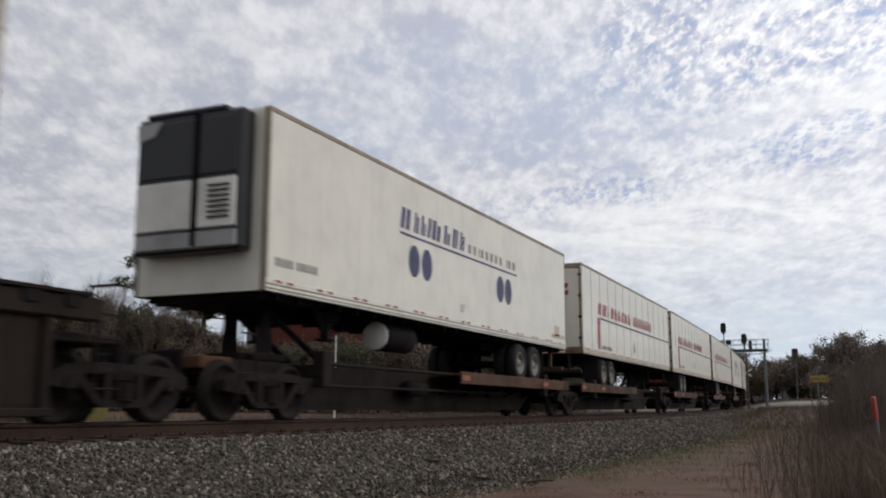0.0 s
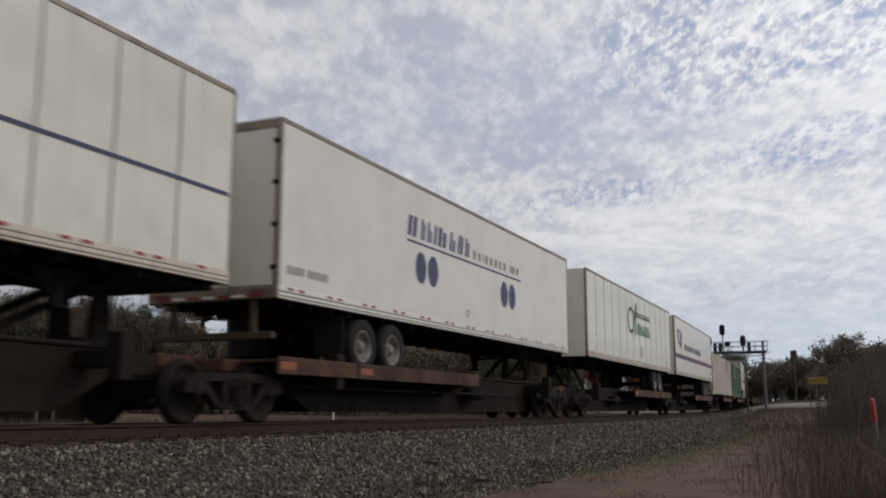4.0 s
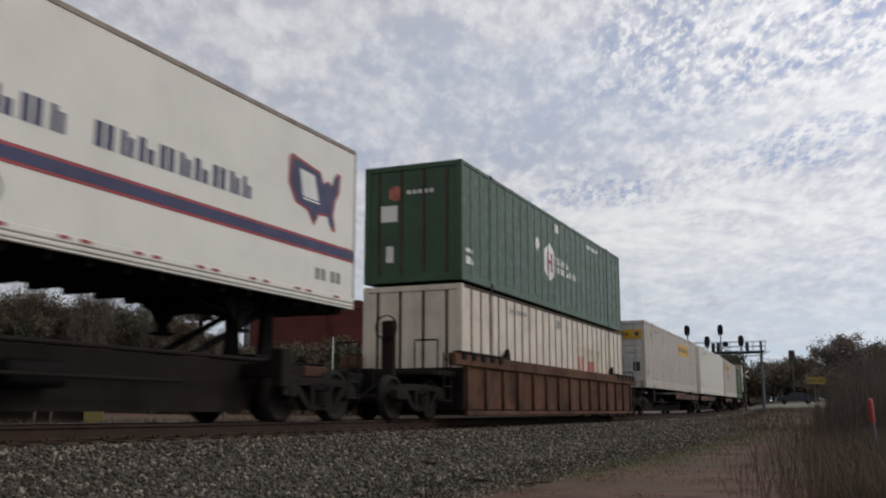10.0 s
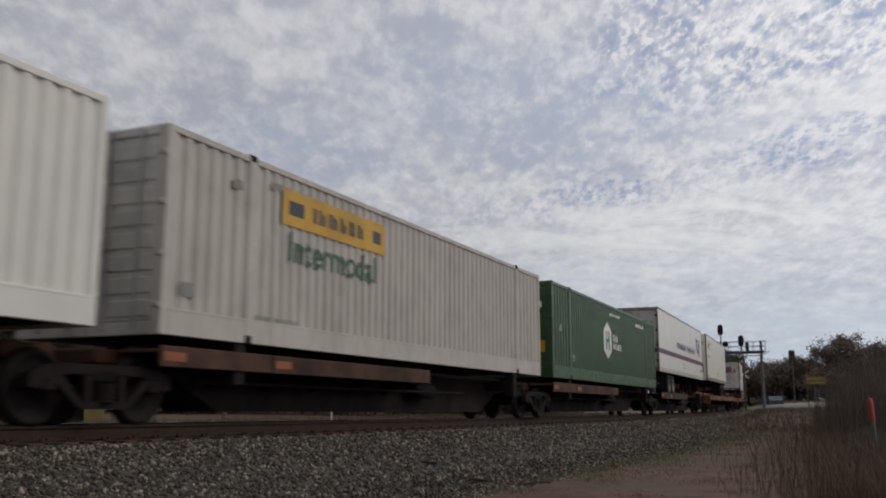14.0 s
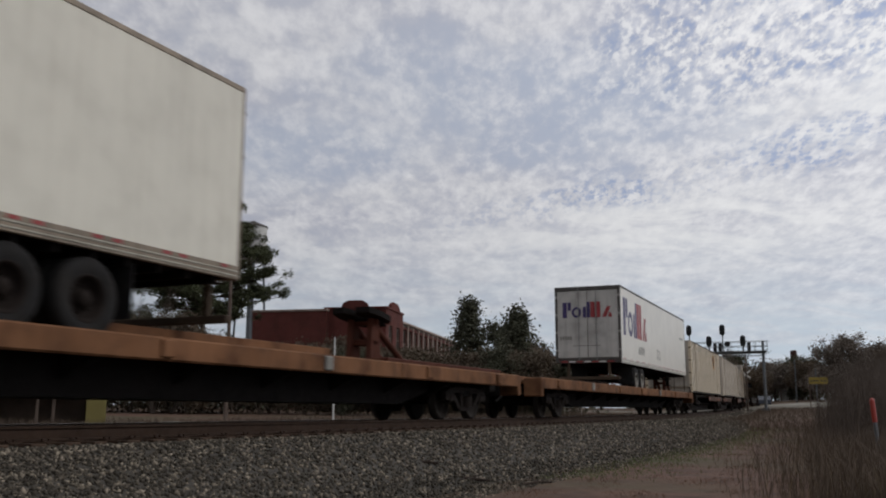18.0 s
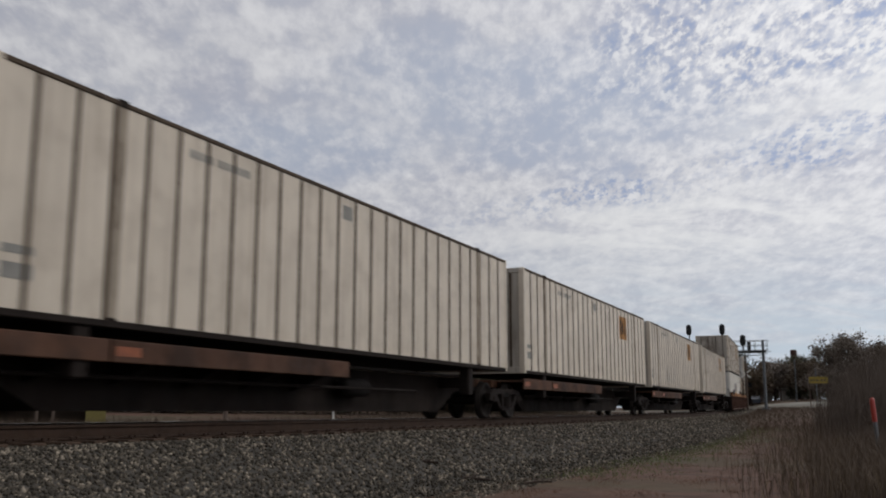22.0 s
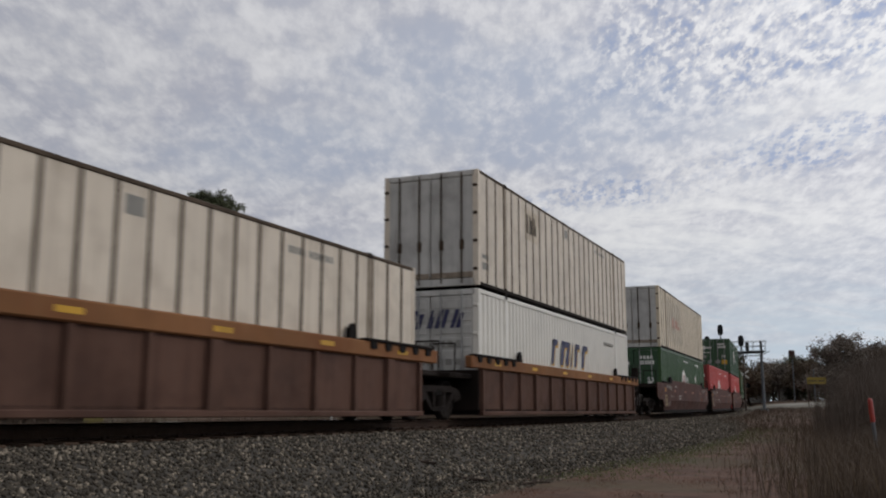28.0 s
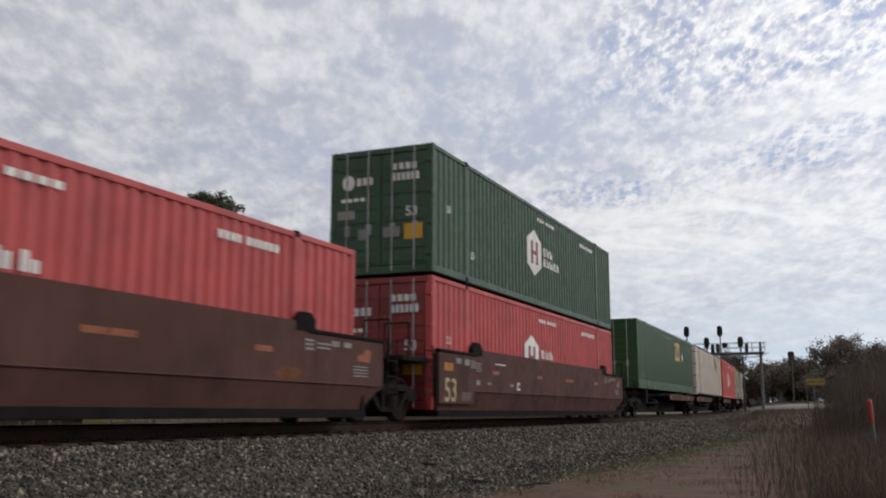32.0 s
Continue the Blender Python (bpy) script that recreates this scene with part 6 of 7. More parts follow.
large_emblem(ON_VAN, "side", -7.57, 2.2, 1.0)
large_emblem(-8.077 - 0.012, "end", -0.98, 2.86, 0.415)
decal("lettering", blocks(-4.7, -3.3, 1.58, 1.9, (1, 0.8, 1, 0.5, 1, 1, 0.7), 0, 0.5), INK_GREY, FDX, ON_VAN)
decal("mark", ring(-0.3, 1.8, 0.22, 0.24, 0.06) + ring(0.2, 1.75, 0.22, 0.24, 0.06), INK_GREY, FDX, ON_VAN)
decal("number", blocks(6.3, 7.6, 2.9, 3.02, (1, 1, 1, 1, 0, 1, 1)), INK_GREY, FDX, ON_VAN)
words("53'", 0.24, "size_number", INK_GREY, FDX, 7.4, 1.5, ON_VAN)
decal("number", blocks(-1.1, -0.6, 2.0, 2.15, (1, 1, 1, 1, 1)) + [rect(-0.6, 0.5, 1.75, 1.78)], INK_GREY, FDX, -8.077 - 0.012, "end")



# ---- trees and weeds ----
def limb_mesh(segs, name, material, n=6):
    """Tapered bars from a list of (a, c, r0, r1)."""
    g = Geo()
    for a, c, r0, r1 in segs:
        g.tube(a, c, r0, r1, n, caps=False)
    return g.mesh(name, material)


def leaf_mesh(points, size, name, material, rng, flat=0.0, per=1, cloud=1.7, thin=0.5):
    """Many small leaves: bent quads of random turn round the points."""
    pts = np.repeat(np.asarray(points), per, axis=0)
    n = len(pts)
    sz = size * rng.uniform(0.55, 1.35, n)[:, None]
    a = rng.normal(size=(n, 3))
    a[:, 2] *= 1 - flat
    a /= np.linalg.norm(a, axis=1)[:, None]
    b = np.cross(a, rng.normal(size=(n, 3)))
    b /= np.linalg.norm(b, axis=1)[:, None] + 1e-9
    pts = pts + rng.normal(size=(n, 3)) * size * cloud * (per > 1)
    v = np.stack([pts - a * sz, pts - b * sz * thin, pts + a * sz, pts + b * sz * thin], 1).reshape(-1, 3)
    me = bpy.data.meshes.new(name)
    me.vertices.add(4 * n)
    me.vertices.foreach_set("co", v.ravel())
    me.loops.add(4 * n)
    me.loops.foreach_set("vertex_index", np.arange(4 * n))
    me.polygons.add(n)
    me.polygons.foreach_set("loop_start", np.arange(0, 4 * n, 4))
    me.update()
    me.validate()
    me.materials.append(material)
    return me


def grow(rng, base, way, length, radius, depth, segs, tips, spread_=0.6, lift=0.15, kids=3, droop=0.0):
    """A branching limb; gathers segments and leaf places."""
    p, d = np.array(base, float), np.array(way, float)
    steps = 4
    for k in range(steps):
        q = p + d * length / steps
        r0, r1 = radius * (1 - 0.75 * k / steps), radius * (1 - 0.75 * (k + 1) / steps)
        segs.append((tuple(p), tuple(q), r0, r1))
        p = q
        d = d + rng.normal(size=3) * 0.12 + np.array((0, 0, lift * 0.3 - droop * 0.3))
        d /= np.linalg.norm(d)
        if depth > 0 and k >= 1:
            for _ in range(kids if k > 1 else kids - 1):
                w = d + rng.normal(size=3) * spread_
                w[2] += lift
                w /= np.linalg.norm(w)
                grow(rng, p, w, length * rng.uniform(0.4, 0.62), r1 * 0.7, depth - 1, segs, tips, spread_, lift, kids, droop)
        if depth <= 1:
            tips.append(tuple(p))


def tree(name, label, seed, at, height, width, leaf, size, per, bare=False, kids=3, trunk=0.22, crown0=0.3, form="round", bark=None, category="tree", stems=1, fill=0):
    rng = np.random.default_rng(seed)
    t = thing(name, label, category)
    t.location = at
    segs, tips = [], []
    if form == "pine":
        top = height
        pts = []
        p = np.zeros(3)
        for k in range(10):
            q = np.array((0.25 * math.sin(k * 1.3), 0.2 * math.cos(k * 1.7), top * (k + 1) / 10))
            segs.append((tuple(p), tuple(q), trunk * (1 - 0.09 * k), trunk * (1 - 0.09 * (k + 1))))
            p = q
        for k in range(98):
            w = k // 7
            z = (8.6 + 10.5 * (w / 13) ** 0.92 + 0.22 * math.sin(2.3 * k)) * height / 19.4
            reach = float(np.interp(z * 19.4 / height, (8.0, 9.8, 11, 12.6, 13.6, 15.8, 17.4, 18.4, 19.2), (2.6, 5.6, 7.0, 6.9, 5.9, 4.7, 3.9, 2.8, 1.3))) * (1.03 - 0.55 * rng.uniform(0, 1) ** 2) * width / 14
            a = (k % 7 + 0.37 * w) * 0.8976 + rng.uniform(-0.35, 0.35)
            root = np.array((0, 0, z - 0.10 * reach))
            tip = np.array((math.cos(a) * reach, math.sin(a) * reach, z + reach * rng.uniform(0.0, 0.14)))
            mid = (root + tip) / 2 + np.array((0, 0, -0.06 * reach))
            segs.append((tuple(root), tuple(mid), 0.10, 0.06))
            segs.append((tuple(mid), tuple(tip), 0.06, 0.02))
            for j in range(int(3 + 1.7 * reach)):
                f = rng.uniform(0.38, 1.04)
                stem = root + (tip - root) * f * 0.92
                b = stem + rng.normal(size=3) * np.array((0.75, 0.75, 0.18)) * (0.35 + 0.55 * f) + np.array((0, 0, 0.22))
                segs.append((tuple(stem), tuple(b), 0.022, 0.008))
                rad = rng.uniform(0.3, 0.52)
                for _ in range(9):
                    d = rng.normal(size=3)
                    d /= np.linalg.norm(d)
                    pts.append(tuple(b + d * rad * np.array((1.1, 1.1, 0.62)) * rng.uniform(0.5, 1.0)))
        tips = pts
    elif form == "cedar":
        segs.append(((0, 0, 0), (0, 0, height), trunk, 0.02))
        for k in range(60):
            f = (k + 0.5) / 60
            z = height * (0.08 + 0.92 * f)
            reach = width * 0.5 * (1 - f) ** 0.8 * rng.uniform(0.7, 1.1) + 0.15
            a = k * 2.4
            tip = np.array((math.cos(a) * reach, math.sin(a) * reach, z - 0.05 * reach + 0.2 * rng.uniform(-1, 1)))
            segs.append(((0, 0, z), tuple(tip), 0.04, 0.01))
            for _ in range(12):
                tips.append(tuple(np.array((0, 0, z)) + (tip - np.array((0, 0, z))) * rng.uniform(0.1, 1.05) + rng.normal(size=3) * 0.18))
    else:
        for _ in range(stems):
            off = rng.normal(size=3) * 0.25 * (stems > 1)
            off[2] = 0
            way = np.array((rng.uniform(-0.15, 0.15) * (3 if stems > 1 else 1), rng.uniform(-0.15, 0.15) * (3 if stems > 1 else 1), 1.0))
            grow(rng, off, way / np.linalg.norm(way), height * 0.62, trunk, 3 if bare else 2, segs, tips, 0.55 * width / height + 0.25, 0.2, kids)
        top = max(c[2] for a, c, r0, r1 in segs)
        wide = np.percentile([math.hypot(c[0], c[1]) for a, c, r0, r1 in segs], 92)
        kz, kx = (height * (1 if bare else 0.94)) / top, width * 0.5 / wide
        fit_ = lambda p: (p[0] * kx, p[1] * kx, p[2] * kz)
        segs = [(fit_(a), fit_(c), r0, r1) for a, c, r0, r1 in segs]
        tips = [fit_(p) for p in tips]
        if not bare:
            lo = crown0 * height
            tips = [p for p in tips if p[2] > lo]
        for _ in range(fill):
            d = rng.normal(size=3)
            d /= np.linalg.norm(d)
            r = rng.uniform(0.55, 1.0) * (0.86 + 0.5 * noise.noise(tuple(d * 1.6 + seed)))
            tips.append((d[0] * r * width * 0.5, d[1] * r * width * 0.5, height * (0.60 + 0.38 * d[2] * r)))
    part("trunk", limb_mesh(segs, "trunk", bark or BARK, 5 if len(segs) > 600 else 6), bark or BARK, t, "trunk and limbs")
    if leaf is not None:
        part("crown", leaf_mesh(tips, size, "crown", leaf, rng, 0.3, per, 0.7 if form == "pine" else 2.4, 0.22 if form == "pine" else 0.5), leaf, t, "crown of leaves")
    return t


def blade_field(name, label, n, place, height, width, lean, material, rng, category="weeds", bend=0.3):
    """Stems and blades, each a tapered strip of two steps."""
    xy = place(rng, n)
    n = len(xy)
    z = np.array([ground_z(x, y) for x, y in xy])
    h = height(xy) * rng.uniform(0.45, 1.15, n)
    a, tilt = rng.uniform(0, 6.283, n), np.abs(rng.normal(0, lean, n))
    dx, dy = np.cos(a) * tilt * h, np.sin(a) * tilt * h
    w = width * rng.uniform(0.6, 1.4, n)
    b = rng.uniform(0, 6.283, n)
    wx, wy = np.cos(b) * w, np.sin(b) * w
    base = np.stack([xy[:, 0], xy[:, 1], z - 0.03], 1)
    mid = base + np.stack([dx * 0.35, dy * 0.35, h * 0.6], 1)
    top = base + np.stack([dx * (1 + bend), dy * (1 + bend), h], 1)
    s = np.stack([wx, wy, np.zeros(n)], 1)
    v = np.stack([base - s, base + s, mid - s * 0.7, mid + s * 0.7, top], 1).reshape(-1, 3)
    i = 5 * np.arange(n)[:, None]
    me = bpy.data.meshes.new(name)
    quads, tris = (i + np.array([[0, 1, 3, 2]])), (i + np.array([[2, 3, 4]]))
    loops = np.concatenate([np.concatenate([quads, tris], 1).ravel()])
    me.vertices.add(5 * n)
    me.vertices.foreach_set("co", v.ravel())
    me.loops.add(7 * n)
    me.loops.foreach_set("vertex_index", loops)
    me.polygons.add(2 * n)
    me.polygons.foreach_set("loop_start", np.stack([7 * np.arange(n), 7 * np.arange(n) + 4], 1).ravel())
    me.update()
    me.validate()
    me.materials.append(material)
    return tagged(new(name, me), label, category, kind="stuff")


def at(x, y, dz=0.0):
    return (x, y, ground_z(x, y) + dz)


# across the track
tree("pine_tree", "tall dark pine with an open ragged crown", 3, at(-52.5, 67), 18.6, 14.5, NEEDLES, 0.19, 9, form="pine", trunk=0.34, crown0=0.22)
tree("cedar_tree", "dark conical cedar beside the brick building", 5, at(-41.8, 101.7), 12.6, 9.0, LEAF_DARK, 0.2, 14, form="cedar")
tree("cedar_tree", "dark drooping evergreen beside the brick building", 6, at(-36.5, 103.5), 11.4, 10.5, LEAF_DARK, 0.22, 14, form="cedar")
tree("evergreen_tree", "broad dark evergreen beside the brick building", 8, at(-38.5, 104), 11.0, 8.0, LEAF_DARK, 0.16, 30, crown0=0.1, kids=3)
for k, (x, y, hh) in enumerate(((-38, 146, 10.5), (-32, 148, 9), (-44, 150, 9.5), (-27, 158, 8), (-34, 165, 10))):
    tree("autumn_tree", "round tree in russet autumn leaf", 20 + k, at(x, y), hh, 8.0, LEAF_RED, 0.17, 22, crown0=0.1, fill=150)
for k, (x, y, hh) in enumerate(((-60, 54, 12), (-66, 60, 13), (-64, 54, 11.5), (-56, 52, 11), (-62, 58, 12.5), (-51, 53, 10.5), (-49, 57, 11.0), (-58, 60, 12), (-72, 64, 14), (-54, 57, 12))):
    tree("bare_shrub", "bare twiggy grey-brown thicket tree", 40 + k, at(x, y), hh, 5.0, None, 0.1, 1, bare=True, trunk=0.14, stems=3, bark=TWIG)
for k in range(54):
    a = ((k + random.uniform(0, 1)) / 54) ** 1.35
    x, y = -66 + 40 * a + random.uniform(-2, 2), 46 + 38 * a + random.uniform(-3, 3)
    tree("scrub_bush", "dense brown and green lineside scrub bush", 70 + k, at(x, y), (random.uniform(7.8, 9.8) if a < 0.4 else random.uniform(5.6, 7.0)), 5.8, (LEAF_DRY, LEAF_DARK, LEAF_DRY)[k % 3], 0.10, 20, crown0=0.0, trunk=0.06, stems=4, bark=TWIG, category="bush")
# beyond the crossing
tree("oak_tree", "large spreading oak in dull brown autumn leaf", 11, at(-2.6, 150), 10.0, 8.0, LEAF_FAR, 0.16, 26, crown0=0.15, trunk=0.4, fill=420)
for k, (x, y, hh) in enumerate(((4, 152, 8.6), (9, 150, 9), (2, 165, 9.6), (-19.0, 160, 9.5), (-16.5, 156, 8.0), (-14.0, 166, 7.0), (-22.5, 175, 11), (-11, 172, 6.2), (-8, 160, 6.8), (-5, 148, 6), (14, 146, 10), (-28, 190, 11), (-12.5, 190, 7.5), (-15.5, 195, 8.5), (-9, 195, 8), (-11.8, 181, 8.6), (-18.5, 171, 5.5), (-13.6, 176, 5.2), (-8.6, 180, 5.4))):
    tree("woodland_tree", "dull brown-green tree beyond the road crossing", 90 + k, at(x, y), hh - 0.8, 7.5, (LEAF_DRY, LEAF_FAR, LEAF_FAR, LEAF_DARK)[k % 4], 0.17, 24, crown0=0.05, fill=150)
for k in range(26):
    y = 30 + 1.5 * k
    x = 0.035 * (y - 30) * (k % 2) + 0.9 * (k % 4) + random.uniform(-0.4, 0.5)
    tree("thicket_shrub", "bare grey-brown lineside thicket of upright twigs", 120 + k, at(x, y), random.uniform(1.3, 2.3) + 0.042 * y, 2.2, None, 0.02, 1, bare=True, trunk=0.03, stems=5, bark=TWIG, category="shrub")

rng = np.random.default_rng(7)


def woods(name, label, n, a, b, depth, low, high, size, material):
    """Low leafy growth along a line from a to b, joined in one."""
    f = rng.uniform(0, 1, n)
    x = a[0] + (b[0] - a[0]) * f + rng.normal(size=n) * depth
    y = a[1] + (b[1] - a[1]) * f + rng.normal(size=n) * depth
    top = np.array([low + (high - low) * (0.5 + 0.8 * noise.noise((p * 0.16, q * 0.16, 4))) for p, q in zip(x, y)]).clip(low * 0.6, high)
    z = np.array([ground_z(p, q) for p, q in zip(x, y)]) + top * rng.uniform(0, 1, n) ** 0.8
    tagged(new(name, leaf_mesh(np.stack([x, y, z], 1), size, name, material, rng, 0.2)), label, "hedge", kind="stuff")


woods("far_thicket", "low dark leafy growth behind the lineside scrub", 26000, (-95, 62), (-30, 100), 3.0, 2.0, 4.6, 0.24, LEAF_DARK)
woods("far_thicket", "dull brown undergrowth beneath the lineside scrub", 16000, (-68, 46), (-26, 86), 1.6, 1.0, 2.6, 0.15, LEAF_DRY)
woods("far_thicket", "dark distant undergrowth beyond the road crossing", 16000, (-45, 205), (30, 200), 4.0, 3.0, 6.5, 0.36, LEAF_DARK)


def brush(rng, n):
    y = 33 + 30 * rng.uniform(0, 1, n)
    return np.stack([y * (-0.052 + 0.105 * rng.uniform(0, 1, n) ** 0.55), y], 1)


blade_field("brush", "tangle of upright grey-brown twigs beside the track", 6500, brush, lambda p: 0.7 + p[:, 1] * (0.026 + 0.75 * (p[:, 0] / p[:, 1] + 0.052)).clip(0.025, 0.07), 0.009, 0.14, TWIG, rng, "brush")


def weedy(rng, n):
    y = 12 + 44 * rng.uniform(0, 1, n) ** 1.5
    x = -0.085 * y + (0.25 + 0.028 * y) * rng.normal(size=n) + rng.uniform(0, 1, n) * 0.30 * y + 0.75
    return np.stack([x, y], 1)


def clumpy(p):
    return np.array([0.56 + 0.8 * noise.noise((x * 0.8, y * 0.45, 9)) + 0.35 * (x + 0.06 * y > 0) for x, y in p]).clip(0.12, 1.3)


blade_field("dry_weeds", "thick stand of tall dry brown weeds beside the track", 30000, weedy, clumpy, 0.0045, 0.36, WEED, rng)
blade_field("dry_grass", "pale dry grass stalks among the weeds", 7000, weedy, lambda p: 0.62 + 0 * p[:, 0], 0.004, 0.35, WEED_PALE, rng, "grass")


def verge(rng, n):
    s, u = 17 + 45 * rng.uniform(0, 1, n), 3.9 + np.abs(rng.normal(0, 1.0, n))
    return np.array([track(a, b)[:2] for a, b in zip(s, u)])


blade_field("short_grass", "short sparse green and brown grass by the ballast", 11000, verge, lambda p: 0.11 + 0 * p[:, 0], 0.006, 0.5, GRASS, rng, "grass")


def dirt_patch(rng, n):
    y = 9 + 34 * rng.uniform(0, 1, n) ** 1.4
    return np.stack([-0.48 * y + 0.42 * y * rng.uniform(0, 1, n) + 0.6, y], 1)


blade_field("dead_grass", "short flattened dead grass and litter on the dirt", 60000, dirt_patch, lambda p: np.array([0.02 + 0.08 * max(0, noise.noise((x, y * 0.6, 2)) + 0.35) for x, y in p]), 0.005, 0.9, DEAD, rng, "grass")


def by_crossing(rng, n):
    s, u = 55 + 64 * rng.uniform(0, 1, n), 2.6 + 16 * rng.uniform(0, 1, n) ** 1.3
    return np.array([track(a, b)[:2] for a, b in zip(s, u)])


blade_field("rough_grass", "rough dull brown grass before the road crossing", 16000, by_crossing, lambda p: 0.32 + 0 * p[:, 0], 0.014, 0.4, WEED, rng, "grass")


def far_side(rng, n):
    s, u = 6 + 90 * rng.uniform(0, 1, n), -rng.uniform(4, 22, n)
    return np.array([track(a, b)[:2] for a, b in zip(s, u)])


blade_field("far_grass", "rough yellowish grass across the track", 24000, far_side, lambda p: 0.42 + 0 * p[:, 0], 0.012, 0.3, WEED, rng, "grass")


for bx_, by_, turn_, size_ in ((-6.1, 14.4, 0.5, 1.0), (-6.7, 14.1, 0.2, 0.7), (-5.2, 15.6, 0.9, 0.6)):
    fb = thing("fallen_branch", "dark fallen branch lying on the dirt by the ballast", "branch")
    fb.location, fb.rotation_euler = at(bx_, by_, 0.03), (0, 0, turn_)
    part("limb", Geo().tube((-0.45 * size_, 0, 0), (0.1 * size_, 0.04, 0.05 * size_), 0.045 * size_, 0.035 * size_, 8).tube((0.1 * size_, 0.04, 0.05 * size_), (0.5 * size_, -0.02, 0.02), 0.035 * size_, 0.015, 8), BARK, fb)
    for q in (-0.1, 0.15):
        part("twig", Geo().tube((q * size_, 0.02, 0.04 * size_), ((q + 0.22) * size_, 0.16 * size_, 0.12 * size_), 0.016, 0.006, 6), BARK, fb)


# ---- ballast stones ----
def stones():
    n = 62000
    s = 5.5 + 60 * rng.uniform(0, 1, n) ** 1.9
    u = rng.uniform(0.9, 4.6, n)
    u = np.where(rng.uniform(0, 1, n) < 0.12, rng.uniform(-3, 0.9, n), u)
    prof_u, prof_z = [-3.6, -2.0, 1.95, 2.7, 3.4, 4.15, 4.7], [-0.56, -0.24, -0.24, -0.44, -0.74, -1.05, -1.07]
    s[:5000] = 62 + 70 * rng.uniform(0, 1, 5000)
    size = 0.023 * rng.uniform(0.55, 1.5, n) * (1 + s / 90)
    size[:5000] *= 1.5
    z = np.interp(u, prof_u, prof_z) + size * 0.25
    c = np.array([track(a, b, h)[:3] for a, b, h in zip(s, u, z)])
    octa = np.array([(1, 0, 0), (-1, 0, 0), (0, 1, 0), (0, -1, 0), (0, 0, 1), (0, 0, -1)], float)
    v = np.repeat(octa[None], n, 0) * rng.uniform(0.5, 1.25, (n, 6, 1)) + rng.normal(size=(n, 6, 3)) * 0.2
    q = rng.normal(size=(n, 4))
    q /= np.linalg.norm(q, axis=1)[:, None]
    w, x, y, zq = q.T
    R = np.stack([1 - 2 * (y * y + zq * zq), 2 * (x * y - w * zq), 2 * (x * zq + w * y), 2 * (x * y + w * zq), 1 - 2 * (x * x + zq * zq), 2 * (y * zq - w * x),
                  2 * (x * zq - w * y), 2 * (y * zq + w * x), 1 - 2 * (x * x + y * y)], 1).reshape(n, 3, 3)
    v = np.einsum("nij,nkj->nki", R, v) * size[:, None, None] + c[:, None]
    f = np.array([(0, 2, 4), (2, 1, 4), (1, 3, 4), (3, 0, 4), (2, 0, 5), (1, 2, 5), (3, 1, 5), (0, 3, 5)])
    idx = (f[None] + 6 * np.arange(n)[:, None, None]).reshape(-1)
    me = bpy.data.meshes.new("ballast_stones")
    me.vertices.add(6 * n)
    me.vertices.foreach_set("co", v.ravel())
    me.loops.add(len(idx))
    me.loops.foreach_set("vertex_index", idx)
    me.polygons.add(len(idx) // 3)
    me.polygons.foreach_set("loop_start", np.arange(0, len(idx), 3))
    me.update()
    me.validate()
    me.materials.append(STONES)
    tagged(new("ballast_stones", me), "loose grey crushed ballast stones", "ballast", kind="stuff")


stones()


# ---- signals, crossing, poles and buildings ----
def signal_head(parent, x, y, z, big=True):
    h = part("signal_head", Geo().lathe([(-0.02, 0.0), (-0.02, 0.3), (0.02, 0.3), (0.02, 0.0)], (0, 0, 0), "y", 16), SIGNAL_BLACK, parent, "black signal target", (x, y, z))
    g = Geo()
    r, hh = (0.28, 0.57) if big else (0.27, 0.27)
    ring = [(r * math.cos(a), (hh - r) * (1 if math.sin(a) >= 0 else -1) + r * math.sin(a)) for a in [6.28319 * k / 24 for k in range(24)]]
    g.prism(ring, -0.06, 0.0, "y")
    part("backboard", g, SIGNAL_BLACK, h, "oval black backboard")
    for k in ((-1, 0, 1) if big else (0,)):
        part("hood", Geo().lathe([(-0.08, 0.13), (-0.36, 0.13), (-0.36, 0.115), (-0.08, 0.115)], (0, 0, 0.36 * k), "y", 14), SIGNAL_BLACK, h, "lamp hood")
    part("housing", Geo().box(-0.2, 0.2, 0.0, 0.28, -hh + 0.1, hh - 0.1, 0.03), SIGNAL_BLACK, h)
    return h


gx, gy = -9.76, 104.5
gz = ground_z(gx, gy)
g0 = thing("signal_gantry", "grey steel cantilever signal gantry with black signal heads", "signal gantry")
g0.location = (gx, gy, gz)
T = 6.6 - gz
part("mast", Geo().tube((0, 0, 0), (0, 0, T + 1.1), 0.17, 0.13, 14).box(-0.4, 0.4, -0.4, 0.4, -0.2, 0.25, 0.04), GALV, g0, "round grey steel mast")
part("arm", Geo().box(-8.0, 0.3, -0.25, 0.25, T - 0.2, T - 0.02, 0.02), GALV, g0, "cantilever arm")
part("walkway", Geo().box(-8.0, 0.4, -0.75, 0.75, T, T + 0.05, 0.01), GALV, g0, "walkway grating")
for k in range(5):
    part("brace", Geo().tube((-7.6 + 1.7 * k, -0.2, T - 0.02), (-6.8 + 1.7 * k, -0.2, T - 0.45), 0.03, n=6).tube((-6.8 + 1.7 * k, -0.2, T - 0.45), (-6.0 + 1.7 * k, -0.2, T - 0.02), 0.03, n=6), GALV, g0)
part("lower_chord", Geo().tube((-7.6, -0.2, T - 0.45), (0, -0.2, T - 0.45), 0.04, n=6), GALV, g0)
